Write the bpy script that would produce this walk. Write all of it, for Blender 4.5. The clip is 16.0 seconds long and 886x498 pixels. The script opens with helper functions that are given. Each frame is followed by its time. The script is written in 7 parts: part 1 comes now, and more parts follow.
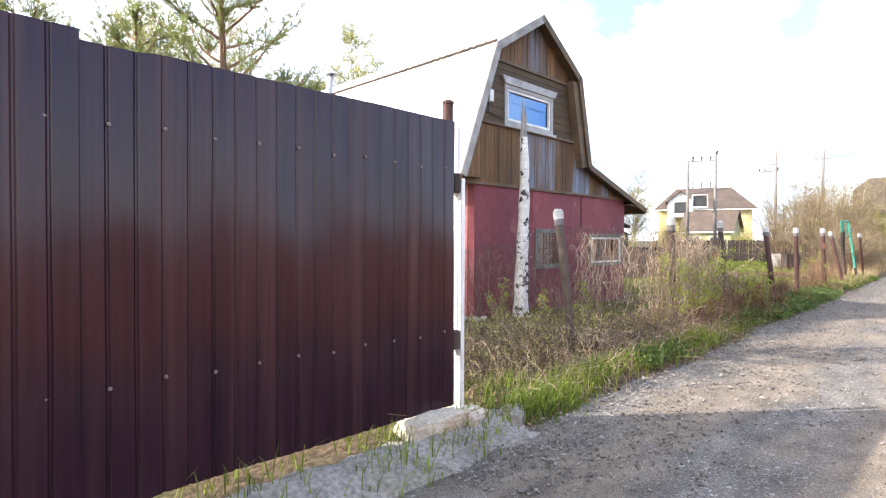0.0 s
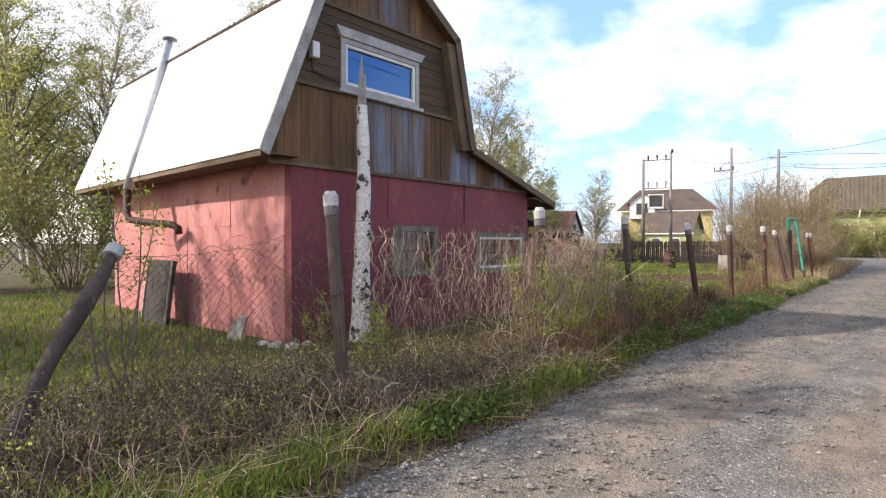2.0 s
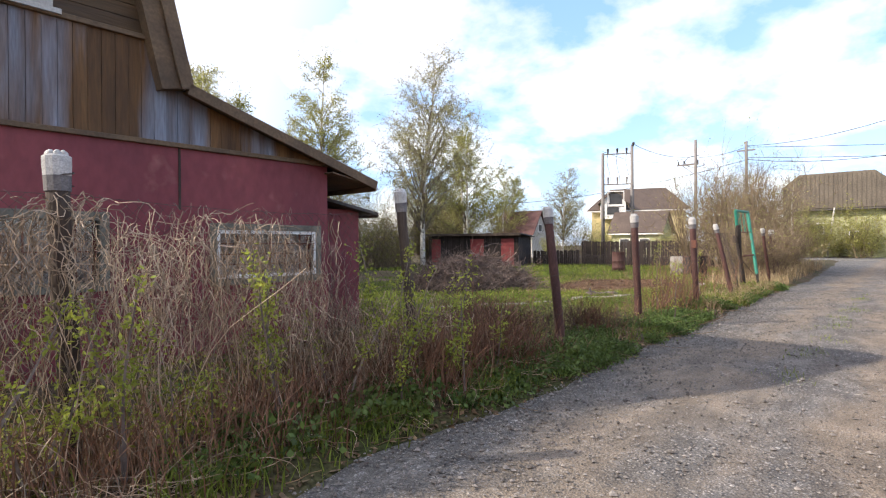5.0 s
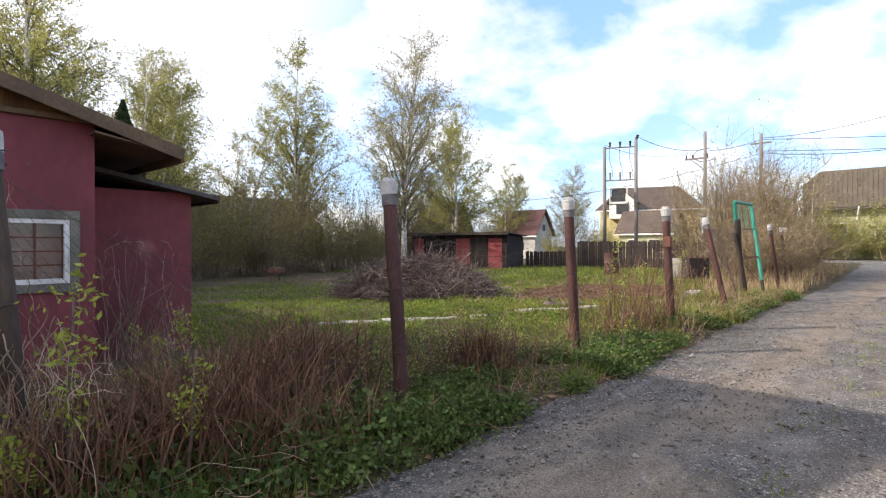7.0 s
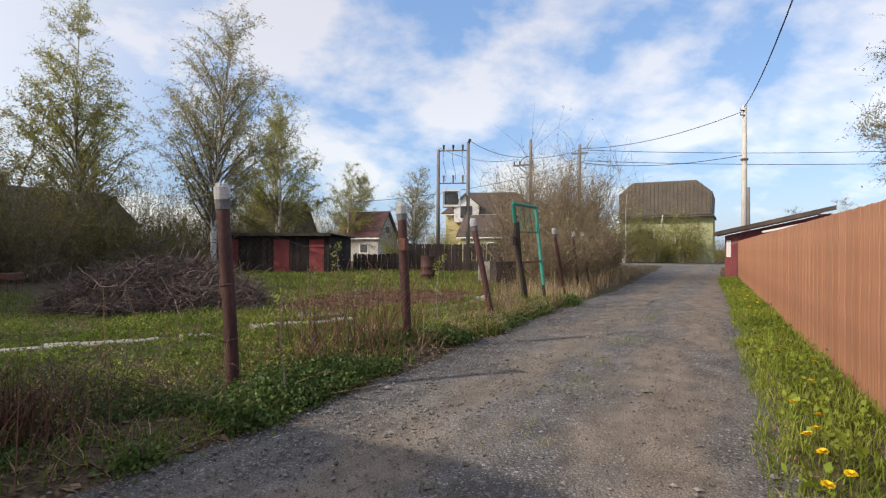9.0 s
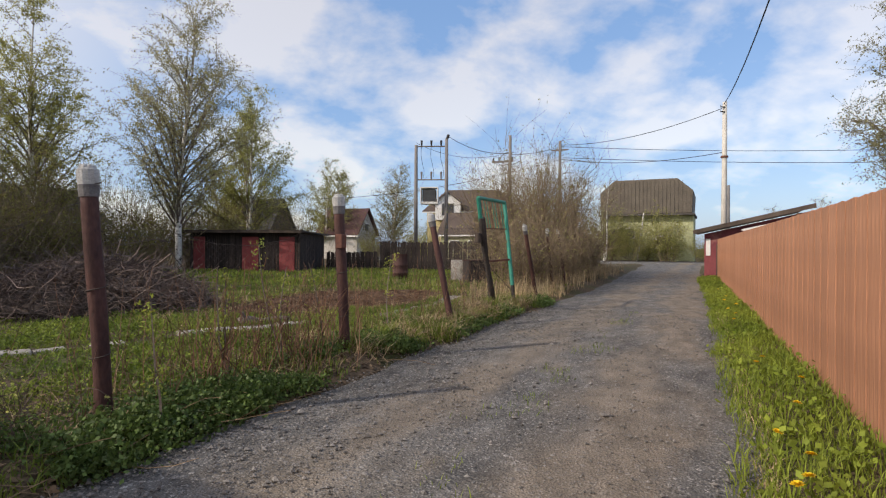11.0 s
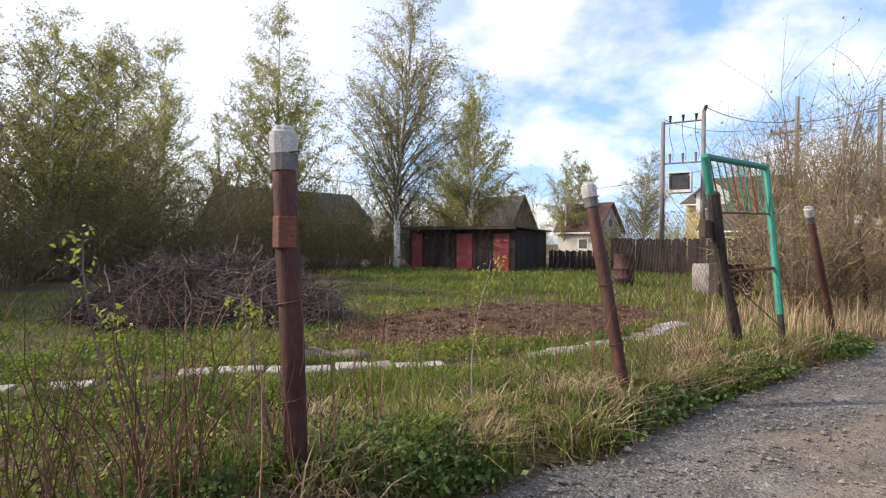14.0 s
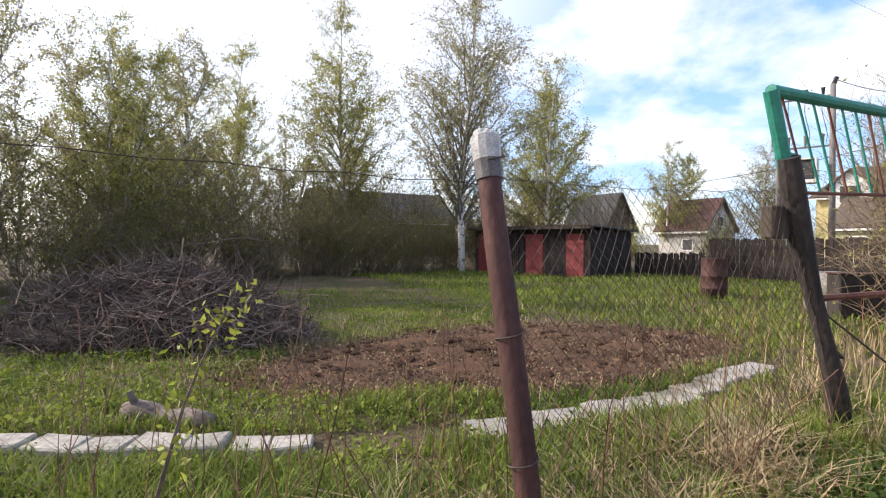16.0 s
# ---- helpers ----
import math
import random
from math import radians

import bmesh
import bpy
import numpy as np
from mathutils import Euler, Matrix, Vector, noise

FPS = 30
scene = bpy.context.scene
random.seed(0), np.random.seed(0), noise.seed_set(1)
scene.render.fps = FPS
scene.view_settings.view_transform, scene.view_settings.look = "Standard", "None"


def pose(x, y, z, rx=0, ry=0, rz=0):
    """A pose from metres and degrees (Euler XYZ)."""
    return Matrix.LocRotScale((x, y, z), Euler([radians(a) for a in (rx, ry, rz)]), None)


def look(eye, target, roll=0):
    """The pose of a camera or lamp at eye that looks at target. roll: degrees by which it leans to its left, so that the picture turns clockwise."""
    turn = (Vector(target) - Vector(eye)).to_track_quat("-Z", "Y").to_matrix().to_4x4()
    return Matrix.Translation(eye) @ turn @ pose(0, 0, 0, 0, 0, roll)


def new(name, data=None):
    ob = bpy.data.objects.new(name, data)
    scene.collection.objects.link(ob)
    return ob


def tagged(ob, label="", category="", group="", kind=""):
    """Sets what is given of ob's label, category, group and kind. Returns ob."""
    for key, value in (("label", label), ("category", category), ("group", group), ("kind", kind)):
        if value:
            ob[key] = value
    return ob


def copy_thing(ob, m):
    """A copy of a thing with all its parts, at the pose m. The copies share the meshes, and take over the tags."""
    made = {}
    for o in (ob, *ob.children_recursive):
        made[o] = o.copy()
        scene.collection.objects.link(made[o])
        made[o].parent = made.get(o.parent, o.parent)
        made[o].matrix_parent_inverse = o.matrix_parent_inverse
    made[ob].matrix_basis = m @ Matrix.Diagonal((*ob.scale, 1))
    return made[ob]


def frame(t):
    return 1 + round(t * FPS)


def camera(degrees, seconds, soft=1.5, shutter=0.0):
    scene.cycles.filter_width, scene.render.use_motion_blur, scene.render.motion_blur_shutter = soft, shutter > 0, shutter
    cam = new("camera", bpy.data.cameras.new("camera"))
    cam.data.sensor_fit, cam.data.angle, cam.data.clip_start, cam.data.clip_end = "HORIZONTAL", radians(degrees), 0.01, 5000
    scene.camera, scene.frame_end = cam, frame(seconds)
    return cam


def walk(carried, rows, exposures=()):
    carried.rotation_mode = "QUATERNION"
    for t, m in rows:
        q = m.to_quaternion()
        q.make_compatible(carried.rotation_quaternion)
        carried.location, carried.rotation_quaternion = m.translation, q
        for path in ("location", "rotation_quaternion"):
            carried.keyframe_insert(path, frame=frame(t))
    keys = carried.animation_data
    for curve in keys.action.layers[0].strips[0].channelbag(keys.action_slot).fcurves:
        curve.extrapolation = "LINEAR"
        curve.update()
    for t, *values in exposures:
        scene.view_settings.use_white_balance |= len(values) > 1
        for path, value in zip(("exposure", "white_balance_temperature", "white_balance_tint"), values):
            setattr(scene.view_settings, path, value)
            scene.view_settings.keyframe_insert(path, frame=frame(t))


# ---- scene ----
cam = camera(78.2, 16.0, 1.2)
PATH = [
    (0, (-0.004, 0.049, 1.504), (-0.003, 2.049, 1.47), 0.3),
    (0.5, (0.509, 0.597, 1.5), (0.549, 2.596, 1.47), 0.3),
    (1, (1.052, 1.175, 1.506), (1.104, 3.174, 1.477), 0.1),
    (1.5, (1.61, 1.761, 1.482), (1.664, 3.76, 1.457), -0.0),
    (2, (2.264, 2.382, 1.462), (2.357, 4.38, 1.44), -0.0),
    (2.5, (2.852, 2.909, 1.447), (2.979, 4.905, 1.431), -0.3),
    (3, (3.495, 3.405, 1.425), (3.643, 5.399, 1.405), -0.1),
    (3.5, (4.114, 3.975, 1.411), (4.259, 5.969, 1.39), -0.1),
    (4, (4.728, 4.568, 1.368), (4.885, 6.562, 1.354), -0.6),
    (4.5, (5.219, 5.234, 1.371), (5.373, 7.228, 1.359), -0.5),
    (7, (7.75, 8.416, 1.309), (7.835, 10.414, 1.301), -0.2),
    (7.5, (8.362, 8.812, 1.303), (8.495, 10.807, 1.295), -0.0),
    (8, (8.991, 9.157, 1.307), (9.315, 11.131, 1.299), -0.0),
    (8.5, (9.501, 9.471, 1.318), (9.99, 11.41, 1.316), 0.2),
    (9, (9.93, 9.654, 1.315), (10.515, 11.567, 1.315), 0.2),
    (11.5, (10.847, 10.725, 1.308), (11.486, 12.62, 1.301), 0.3),
    (12, (11.201, 11.326, 1.303), (11.448, 13.31, 1.289), 0.3),
    (12.5, (11.578, 11.906, 1.331), (11.62, 13.905, 1.314), 0.3),
    (13, (11.903, 12.528, 1.32), (11.692, 14.517, 1.3), 0.4),
    (13.5, (12.287, 13.22, 1.328), (12.034, 15.204, 1.306), 0.4),
    (14, (12.643, 13.892, 1.322), (12.373, 15.873, 1.301), 0.4),
    (14.5, (12.97, 14.531, 1.335), (12.693, 16.511, 1.312), 0.4),
    (15, (13.218, 15.149, 1.346), (12.8, 17.104, 1.328), 0.4),
    (15.5, (13.498, 15.78, 1.35), (12.93, 17.698, 1.326), 0.7),
    (16, (13.818, 16.396, 1.361), (13.184, 18.293, 1.342), 0.2),
]
walk(cam, [(t, look(e, g, r)) for t, e, g, r in PATH], [(0, 1.3, 6750, 14), (0.5, 0.92, 6750, 14), (1, 0.72, 6750, 14), (2.5, 0.42, 6850, 16), (4.5, 0.47, 6850, 16), (7, 0.42, 6900, 16), (8, 0.12, 6900, 16), (9, -0.3, 6900, 15), (11.5, -0.42, 6850, 15), (12.5, -0.18, 6800, 15), (14, 0.12, 6750, 16), (16, 0.27, 6700, 16)])

UVM = Matrix.Rotation(radians(45), 4, "Z")   # u runs along the lane, v to its left


def on(u, v, z=0.0, turn=0.0, lean=0.0, tip=0.0):
    """A pose on the lane's own axes."""
    return UVM @ pose(u, v, z, tip, lean, turn)


# ---- light ----
world = bpy.data.worlds.new("sky")
scene.world = world
world.use_nodes = True
wt = world.node_tree
wt.nodes.clear()


def wnode(kind, **inputs):
    n = wt.nodes.new(kind)
    for k, val in inputs.items():
        n.inputs[int(k[1:])].default_value = val
    return n


SUN_FROM = Vector((-0.993, -0.11, 0.0)).normalized()
SUN_UP = radians(32)
sky = wt.nodes.new("ShaderNodeTexSky")
sky.sky_type = "NISHITA"
sky.sun_disc = False
sky.sun_elevation = SUN_UP
sky.sun_rotation = math.atan2(SUN_FROM.x, SUN_FROM.y)
sky.dust_density = 1.2
sky.ozone_density = 1.5
coord = wt.nodes.new("ShaderNodeTexCoord")
sep = wt.nodes.new("ShaderNodeSeparateXYZ")
wt.links.new(coord.outputs["Generated"], sep.inputs[0])
lift = wnode("ShaderNodeMath", _1=0.45)
lift.operation = "ADD"
wt.links.new(sep.outputs[2], lift.inputs[0])
flat = wt.nodes.new("ShaderNodeVectorMath")
flat.operation = "DIVIDE"
comb = wt.nodes.new("ShaderNodeCombineXYZ")
for i in range(3):
    wt.links.new(lift.outputs[0], comb.inputs[i])
wt.links.new(coord.outputs["Generated"], flat.inputs[0])
wt.links.new(comb.outputs[0], flat.inputs[1])
cloud = wnode("ShaderNodeTexNoise", _2=3.1, _3=8.0, _4=0.55)
cloud.inputs["Distortion"].default_value = 0.1
wt.links.new(flat.outputs[0], cloud.inputs["Vector"])
cramp = wt.nodes.new("ShaderNodeValToRGB")
cramp.color_ramp.elements[0].position, cramp.color_ramp.elements[1].position = 0.45, 0.61
cramp.color_ramp.elements[0].color = (0.06, 0.06, 0.06, 1)
wt.links.new(cloud.outputs[0], cramp.inputs[0])
# thin high cloud thickens towards the sun
toward = wt.nodes.new("ShaderNodeVectorMath")
toward.operation = "DOT_PRODUCT"
wt.links.new(coord.outputs["Generated"], toward.inputs[0])
toward.inputs[1].default_value = (SUN_FROM.x * math.cos(SUN_UP), SUN_FROM.y * math.cos(SUN_UP), math.sin(SUN_UP))
haze = wnode("ShaderNodeMapRange", _1=0.02, _2=0.42, _3=0.0, _4=0.95)
haze.interpolation_type = "SMOOTHSTEP"
wt.links.new(toward.outputs["Value"], haze.inputs[0])
thick = wt.nodes.new("ShaderNodeMath")
thick.operation = "MAXIMUM"
wt.links.new(cramp.outputs[0], thick.inputs[0])
wt.links.new(haze.outputs[0], thick.inputs[1])
cmix = wt.nodes.new("ShaderNodeMix")
cmix.data_type = "RGBA"
wt.links.new(thick.outputs[0], cmix.inputs["Factor"])
veil = wt.nodes.new("ShaderNodeMix")
veil.data_type, veil.blend_type = "RGBA", "ADD"
veil.inputs["Factor"].default_value = 1.0
wt.links.new(sky.outputs[0], veil.inputs[6])
veil.inputs[7].default_value = (0.8, 2.2, 4.7, 1)
wt.links.new(veil.outputs[2], cmix.inputs[6])
# cloud light: grey white plus part of the sky behind, brighter towards the sun
cl = wt.nodes.new("ShaderNodeMix")
cl.data_type, cl.blend_type = "RGBA", "ADD"
cl.inputs["Factor"].default_value = 1.0
wt.links.new(sky.outputs[0], cl.inputs[6])
cl.inputs[7].default_value = (5.9, 5.85, 5.75, 1)
wt.links.new(cl.outputs[2], cmix.inputs[7])
back = wnode("ShaderNodeBackground", _1=0.122)
wt.links.new(cmix.outputs[2], back.inputs[0])
wout = wt.nodes.new("ShaderNodeOutputWorld")
wt.links.new(back.outputs[0], wout.inputs[0])

sun = new("sun", bpy.data.lights.new("sun", "SUN"))
sun.data.energy, sun.data.angle, sun.data.color = 4.9, radians(0.55), (1.0, 0.93, 0.82)
sun_at = Vector((SUN_FROM.x * math.cos(SUN_UP), SUN_FROM.y * math.cos(SUN_UP), math.sin(SUN_UP)))
sun.matrix_world = look(sun_at * 60, (0, 0, 0))


# ---- materials ----
def mat(name, cols, scale=4.0, rough=0.8, bump=0.3, fine=9.0, metal=0.0, island=0.0, stretch=(1, 1, 1), soft=0.0, spec=0.4, grain=0.35, patch=None, objrand=0.0, roughvar=0.1):
    m = bpy.data.materials.new(name)
    m.use_nodes = True
    nt = m.node_tree
    b = nt.nodes["Principled BSDF"]
    N, L = nt.nodes.new, nt.links.new
    tc, mp = N("ShaderNodeTexCoord"), N("ShaderNodeMapping")
    mp.inputs["Scale"].default_value = stretch
    L(tc.outputs["Object"], mp.inputs[0])
    n1, n2 = N("ShaderNodeTexNoise"), N("ShaderNodeTexNoise")
    n1.inputs["Scale"].default_value, n1.inputs["Detail"].default_value = scale, 5
    n2.inputs["Scale"].default_value, n2.inputs["Detail"].default_value = scale * fine, 4
    L(mp.outputs[0], n1.inputs["Vector"])
    L(mp.outputs[0], n2.inputs["Vector"])
    ramp = N("ShaderNodeValToRGB")
    el = ramp.color_ramp.elements
    while len(el) < len(cols):
        el.new(0.5)
    for e, (p, c) in zip(el, cols):
        e.position, e.color = p, (*c, 1)
    L(n1.outputs[0], ramp.inputs[0])
    col = ramp.outputs[0]
    if patch:
        n3 = N("ShaderNodeTexNoise")
        n3.inputs["Scale"].default_value, n3.inputs["Detail"].default_value = patch[0], 6
        L(mp.outputs[0] if len(patch) > 4 else tc.outputs["Object"], n3.inputs["Vector"])
        r3 = N("ShaderNodeValToRGB")
        r3.color_ramp.elements[0].position, r3.color_ramp.elements[1].position = patch[1], patch[2]
        L(n3.outputs[0], r3.inputs[0])
        mx = N("ShaderNodeMix")
        mx.data_type = "RGBA"
        L(r3.outputs[0], mx.inputs["Factor"])
        L(col, mx.inputs[6])
        mx.inputs[7].default_value = (*patch[3], 1)
        col = mx.outputs[2]
    hsv = N("ShaderNodeHueSaturation")
    mr = N("ShaderNodeMapRange")
    mr.inputs[1].default_value, mr.inputs[2].default_value = 0.25, 0.75
    mr.inputs[3].default_value, mr.inputs[4].default_value = 1 - grain, 1 + grain
    L(n2.outputs[0], mr.inputs[0])
    val = mr.outputs[0]
    for kind, amount in (("ShaderNodeNewGeometry", island), ("ShaderNodeObjectInfo", objrand)):
        if amount:
            g = N(kind)
            r = N("ShaderNodeMapRange")
            r.inputs[3].default_value, r.inputs[4].default_value = 1 - amount, 1 + amount
            L(g.outputs["Random Per Island" if island and kind == "ShaderNodeNewGeometry" else "Random"], r.inputs[0])
            mu = N("ShaderNodeMath")
            mu.operation = "MULTIPLY"
            L(val, mu.inputs[0])
            L(r.outputs[0], mu.inputs[1])
            val = mu.outputs[0]
    L(val, hsv.inputs["Value"])
    L(col, hsv.inputs["Color"])
    L(hsv.outputs[0], b.inputs["Base Color"])
    b.inputs["Metallic"].default_value = metal
    b.inputs["Specular IOR Level"].default_value = spec
    rr = N("ShaderNodeMapRange")
    rr.inputs[3].default_value, rr.inputs[4].default_value = max(0.02, rough - roughvar), min(1, rough + roughvar)
    L(n1.outputs[0], rr.inputs[0])
    L(rr.outputs[0], b.inputs["Roughness"])
    if bump:
        bp = N("ShaderNodeBump")
        bp.inputs["Strength"].default_value, bp.inputs["Distance"].default_value = bump, 0.02
        L(n2.outputs[0], bp.inputs["Height"])
        L(bp.outputs[0], b.inputs["Normal"])
    if soft:
        tr, ms = N("ShaderNodeBsdfTranslucent"), N("ShaderNodeMixShader")
        L(hsv.outputs[0], tr.inputs[0])
        ms.inputs[0].default_value = soft
        L(b.outputs[0], ms.inputs[1])
        L(tr.outputs[0], ms.inputs[2])
        L(ms.outputs[0], nt.nodes["Material Output"].inputs[0])
    return m


def glass_mat(name, tint, ior=1.6, rough=0.02, spec_tint=(1, 1, 1)):
    m = bpy.data.materials.new(name)
    m.use_nodes = True
    b = m.node_tree.nodes["Principled BSDF"]
    b.inputs["Base Color"].default_value = (*tint, 1)
    b.inputs["Roughness"].default_value = rough
    b.inputs["IOR"].default_value = ior
    b.inputs["Transmission Weight"].default_value = 1.0
    b.inputs["Specular Tint"].default_value = (*spec_tint, 1)
    return m


def gravel_mat():
    """Compacted brown wheel tracks between strips of loose grey stones."""
    m = bpy.data.materials.new("gravel")
    m.use_nodes = True
    nt = m.node_tree
    b = nt.nodes["Principled BSDF"]
    N, L = nt.nodes.new, nt.links.new
    tc = N("ShaderNodeTexCoord")

    def noise_at(scale, detail, stretch=None):
        n = N("ShaderNodeTexNoise")
        n.inputs["Scale"].default_value, n.inputs["Detail"].default_value = scale, detail
        src = tc.outputs["Object"]
        if stretch:
            mp = N("ShaderNodeMapping")
            mp.inputs["Scale"].default_value = stretch
            L(src, mp.inputs[0])
            src = mp.outputs[0]
        L(src, n.inputs["Vector"])
        return n.outputs[0]

    def span(src, a, b_, c=0.0, d=1.0):
        r = N("ShaderNodeMapRange")
        for k, x in enumerate((a, b_, c, d)):
            r.inputs[k + 1].default_value = x
        L(src, r.inputs[0])
        return r.outputs[0]

    def math_(op, x, y):
        n = N("ShaderNodeMath")
        n.operation = op
        for k, q in enumerate((x, y)):
            if isinstance(q, (int, float)):
                n.inputs[k].default_value = q
            else:
                L(q, n.inputs[k])
        return n.outputs[0]

    def blend(f, x, y, kind="MIX"):
        n = N("ShaderNodeMix")
        n.data_type, n.blend_type = "RGBA", kind
        if isinstance(f, (int, float)):
            n.inputs["Factor"].default_value = f
        else:
            L(f, n.inputs["Factor"])
        for k, q in ((6, x), (7, y)):
            if isinstance(q, tuple):
                n.inputs[k].default_value = (*q, 1)
            else:
                L(q, n.inputs[k])
        return n.outputs[2]

    sep = N("ShaderNodeSeparateXYZ")
    L(tc.outputs["Object"], sep.inputs[0])
    wav = math_("ADD", sep.outputs[1], span(noise_at(0.5, 3), 0.3, 0.7, -0.35, 0.35))
    # two tracks, 1.5 m apart
    near = math_("MINIMUM", math_("ABSOLUTE", math_("SUBTRACT", wav, 0.35), 0.0), math_("ABSOLUTE", math_("SUBTRACT", wav, 1.85), 0.0))
    track = span(math_("ADD", near, span(noise_at(2.2, 5, (0.4, 1, 1)), 0.3, 0.7, -0.3, 0.3)), 0.62, 0.18)
    base = blend(span(noise_at(0.8, 5), 0.35, 0.65), (0.096, 0.094, 0.092), (0.162, 0.152, 0.138))
    base = blend(math_("MULTIPLY", track, 0.85), base, (0.198, 0.163, 0.125))
    base = blend(span(noise_at(1.6, 6, (0.35, 1, 1)), 0.52, 0.68, 0, 0.6), base, (0.095, 0.088, 0.08))
    cells = []
    for scale in (24, 55):
        vo = N("ShaderNodeTexVoronoi")
        vo.inputs["Scale"].default_value = scale
        L(tc.outputs["Object"], vo.inputs["Vector"])
        bw = N("ShaderNodeSeparateColor")
        L(vo.outputs["Color"], bw.inputs[0])
        cells.append((vo.outputs["Distance"], bw.outputs[0], bw.outputs[1]))
    rough_part = math_("SUBTRACT", 1.0, math_("MULTIPLY", track, 0.65))
    col = base
    for (d, val, pick), keep in zip(cells, (0.80, 0.45)):
        stone = math_("MULTIPLY", math_("MULTIPLY", span(d, 0.48, 0.36), span(pick, keep, keep + 0.05)), rough_part)
        shade = N("ShaderNodeCombineColor")
        t = span(val, 0, 1, 0.09, 0.32)
        L(t, shade.inputs[0])
        L(math_("MULTIPLY", t, 0.955), shade.inputs[1])
        L(math_("MULTIPLY", t, 0.90), shade.inputs[2])
        col = blend(stone, col, shade.outputs[0])
    grit = math_("MULTIPLY", span(noise_at(95, 3), 0.3, 0.7, 0.5, 1.45), span(noise_at(4.5, 6, (0.6, 1, 1)), 0.3, 0.7, 0.72, 1.28))
    hsv = N("ShaderNodeHueSaturation")
    L(col, hsv.inputs["Color"])
    L(grit, hsv.inputs["Value"])
    L(hsv.outputs[0], b.inputs["Base Color"])
    b.inputs["Roughness"].default_value = 0.93
    b.inputs["Specular IOR Level"].default_value = 0.2
    h = math_("ADD", math_("MULTIPLY", span(cells[0][0], 0.5, 0.1), math_("MULTIPLY", rough_part, 0.9)), math_("MULTIPLY", span(cells[1][0], 0.5, 0.1), 0.5))
    h = math_("ADD", h, math_("MULTIPLY", noise_at(60, 4), 0.7))
    bp = N("ShaderNodeBump")
    bp.inputs["Strength"].default_value, bp.inputs["Distance"].default_value = 0.8, 0.012
    L(h, bp.inputs["Height"])
    L(bp.outputs[0], b.inputs["Normal"])
    return m


GRAVEL = gravel_mat()
STONES = mat("loose_stone", [(0.3, (0.125, 0.118, 0.11)), (0.7, (0.22, 0.205, 0.19))], 9, 0.9, 0.3, island=0.45, spec=0.25)
SOIL = mat("soil_and_turf", [(0.3, (0.05, 0.058, 0.02)), (0.43, (0.075, 0.07, 0.032)), (0.54, (0.088, 0.065, 0.042)), (0.75, (0.15, 0.108, 0.072))], 0.9, 0.95, 1.0, 28, grain=0.7, spec=0.15)
BED = mat("dug_earth", [(0.3, (0.06, 0.033, 0.022)), (0.7, (0.125, 0.07, 0.043))], 3.5, 0.95, 0.9, 14, grain=0.5, spec=0.15)
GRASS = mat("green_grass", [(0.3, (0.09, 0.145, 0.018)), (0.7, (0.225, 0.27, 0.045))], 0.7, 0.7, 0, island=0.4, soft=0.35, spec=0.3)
# lighter copy of GRASS: sunlight on the fence strip is put into the green
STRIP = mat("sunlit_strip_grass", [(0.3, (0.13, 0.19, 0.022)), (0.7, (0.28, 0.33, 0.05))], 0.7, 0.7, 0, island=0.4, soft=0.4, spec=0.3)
WEED = mat("dark_weed_leaf", [(0.3, (0.055, 0.10, 0.022)), (0.7, (0.115, 0.17, 0.042))], 1.1, 0.6, 0, island=0.45, soft=0.3, spec=0.35)
DRY = mat("dry_straw", [(0.3, (0.30, 0.22, 0.12)), (0.7, (0.46, 0.36, 0.22))], 0.8, 0.8, 0, island=0.4, soft=0.2, spec=0.2)
DRYRED = mat("dry_red_stalk", [(0.3, (0.115, 0.058, 0.037)), (0.7, (0.24, 0.14, 0.09))], 0.9, 0.85, 0, island=0.4, spec=0.2)
VINE = mat("dry_vine", [(0.3, (0.20, 0.145, 0.10)), (0.7, (0.44, 0.35, 0.255))], 1.5, 0.85, 0, island=0.55, spec=0.2)
TWIG = mat("bare_twig", [(0.3, (0.07, 0.05, 0.04)), (0.7, (0.155, 0.118, 0.097))], 1.5, 0.9, 0, island=0.35, spec=0.2)
WILLOW = mat("willow_twig", [(0.3, (0.14, 0.105, 0.07)), (0.7, (0.26, 0.20, 0.13))], 0.8, 0.9, 0, island=0.35, spec=0.2)
BRANCHES = mat("cut_branches", [(0.3, (0.07, 0.05, 0.045)), (0.7, (0.22, 0.17, 0.145))], 0.8, 0.9, 0, island=0.5, spec=0.2)
BIRCHLEAF = mat("young_birch_leaf", [(0.3, (0.28, 0.285, 0.08)), (0.7, (0.41, 0.395, 0.14))], 0.35, 0.6, 0, island=0.35, soft=0.65, spec=0.3)
GREYLEAF = mat("catkin_leaf", [(0.3, (0.29, 0.28, 0.14)), (0.7, (0.41, 0.38, 0.21))], 0.35, 0.7, 0, island=0.35, soft=0.65, spec=0.3)
SHRUBLEAF = mat("shrub_leaf", [(0.3, (0.15, 0.155, 0.04)), (0.7, (0.265, 0.245, 0.07))], 0.3, 0.65, 0, island=0.4, soft=0.55, spec=0.3)
ELDERLEAF = mat("fresh_sapling_leaf", [(0.3, (0.22, 0.27, 0.04)), (0.7, (0.35, 0.37, 0.07))], 2, 0.55, 0, island=0.3, soft=0.45, spec=0.35)
NEEDLE = mat("pine_needle", [(0.3, (0.13, 0.17, 0.055)), (0.7, (0.25, 0.29, 0.10))], 0.8, 0.6, 0, island=0.35, soft=0.5, spec=0.3)
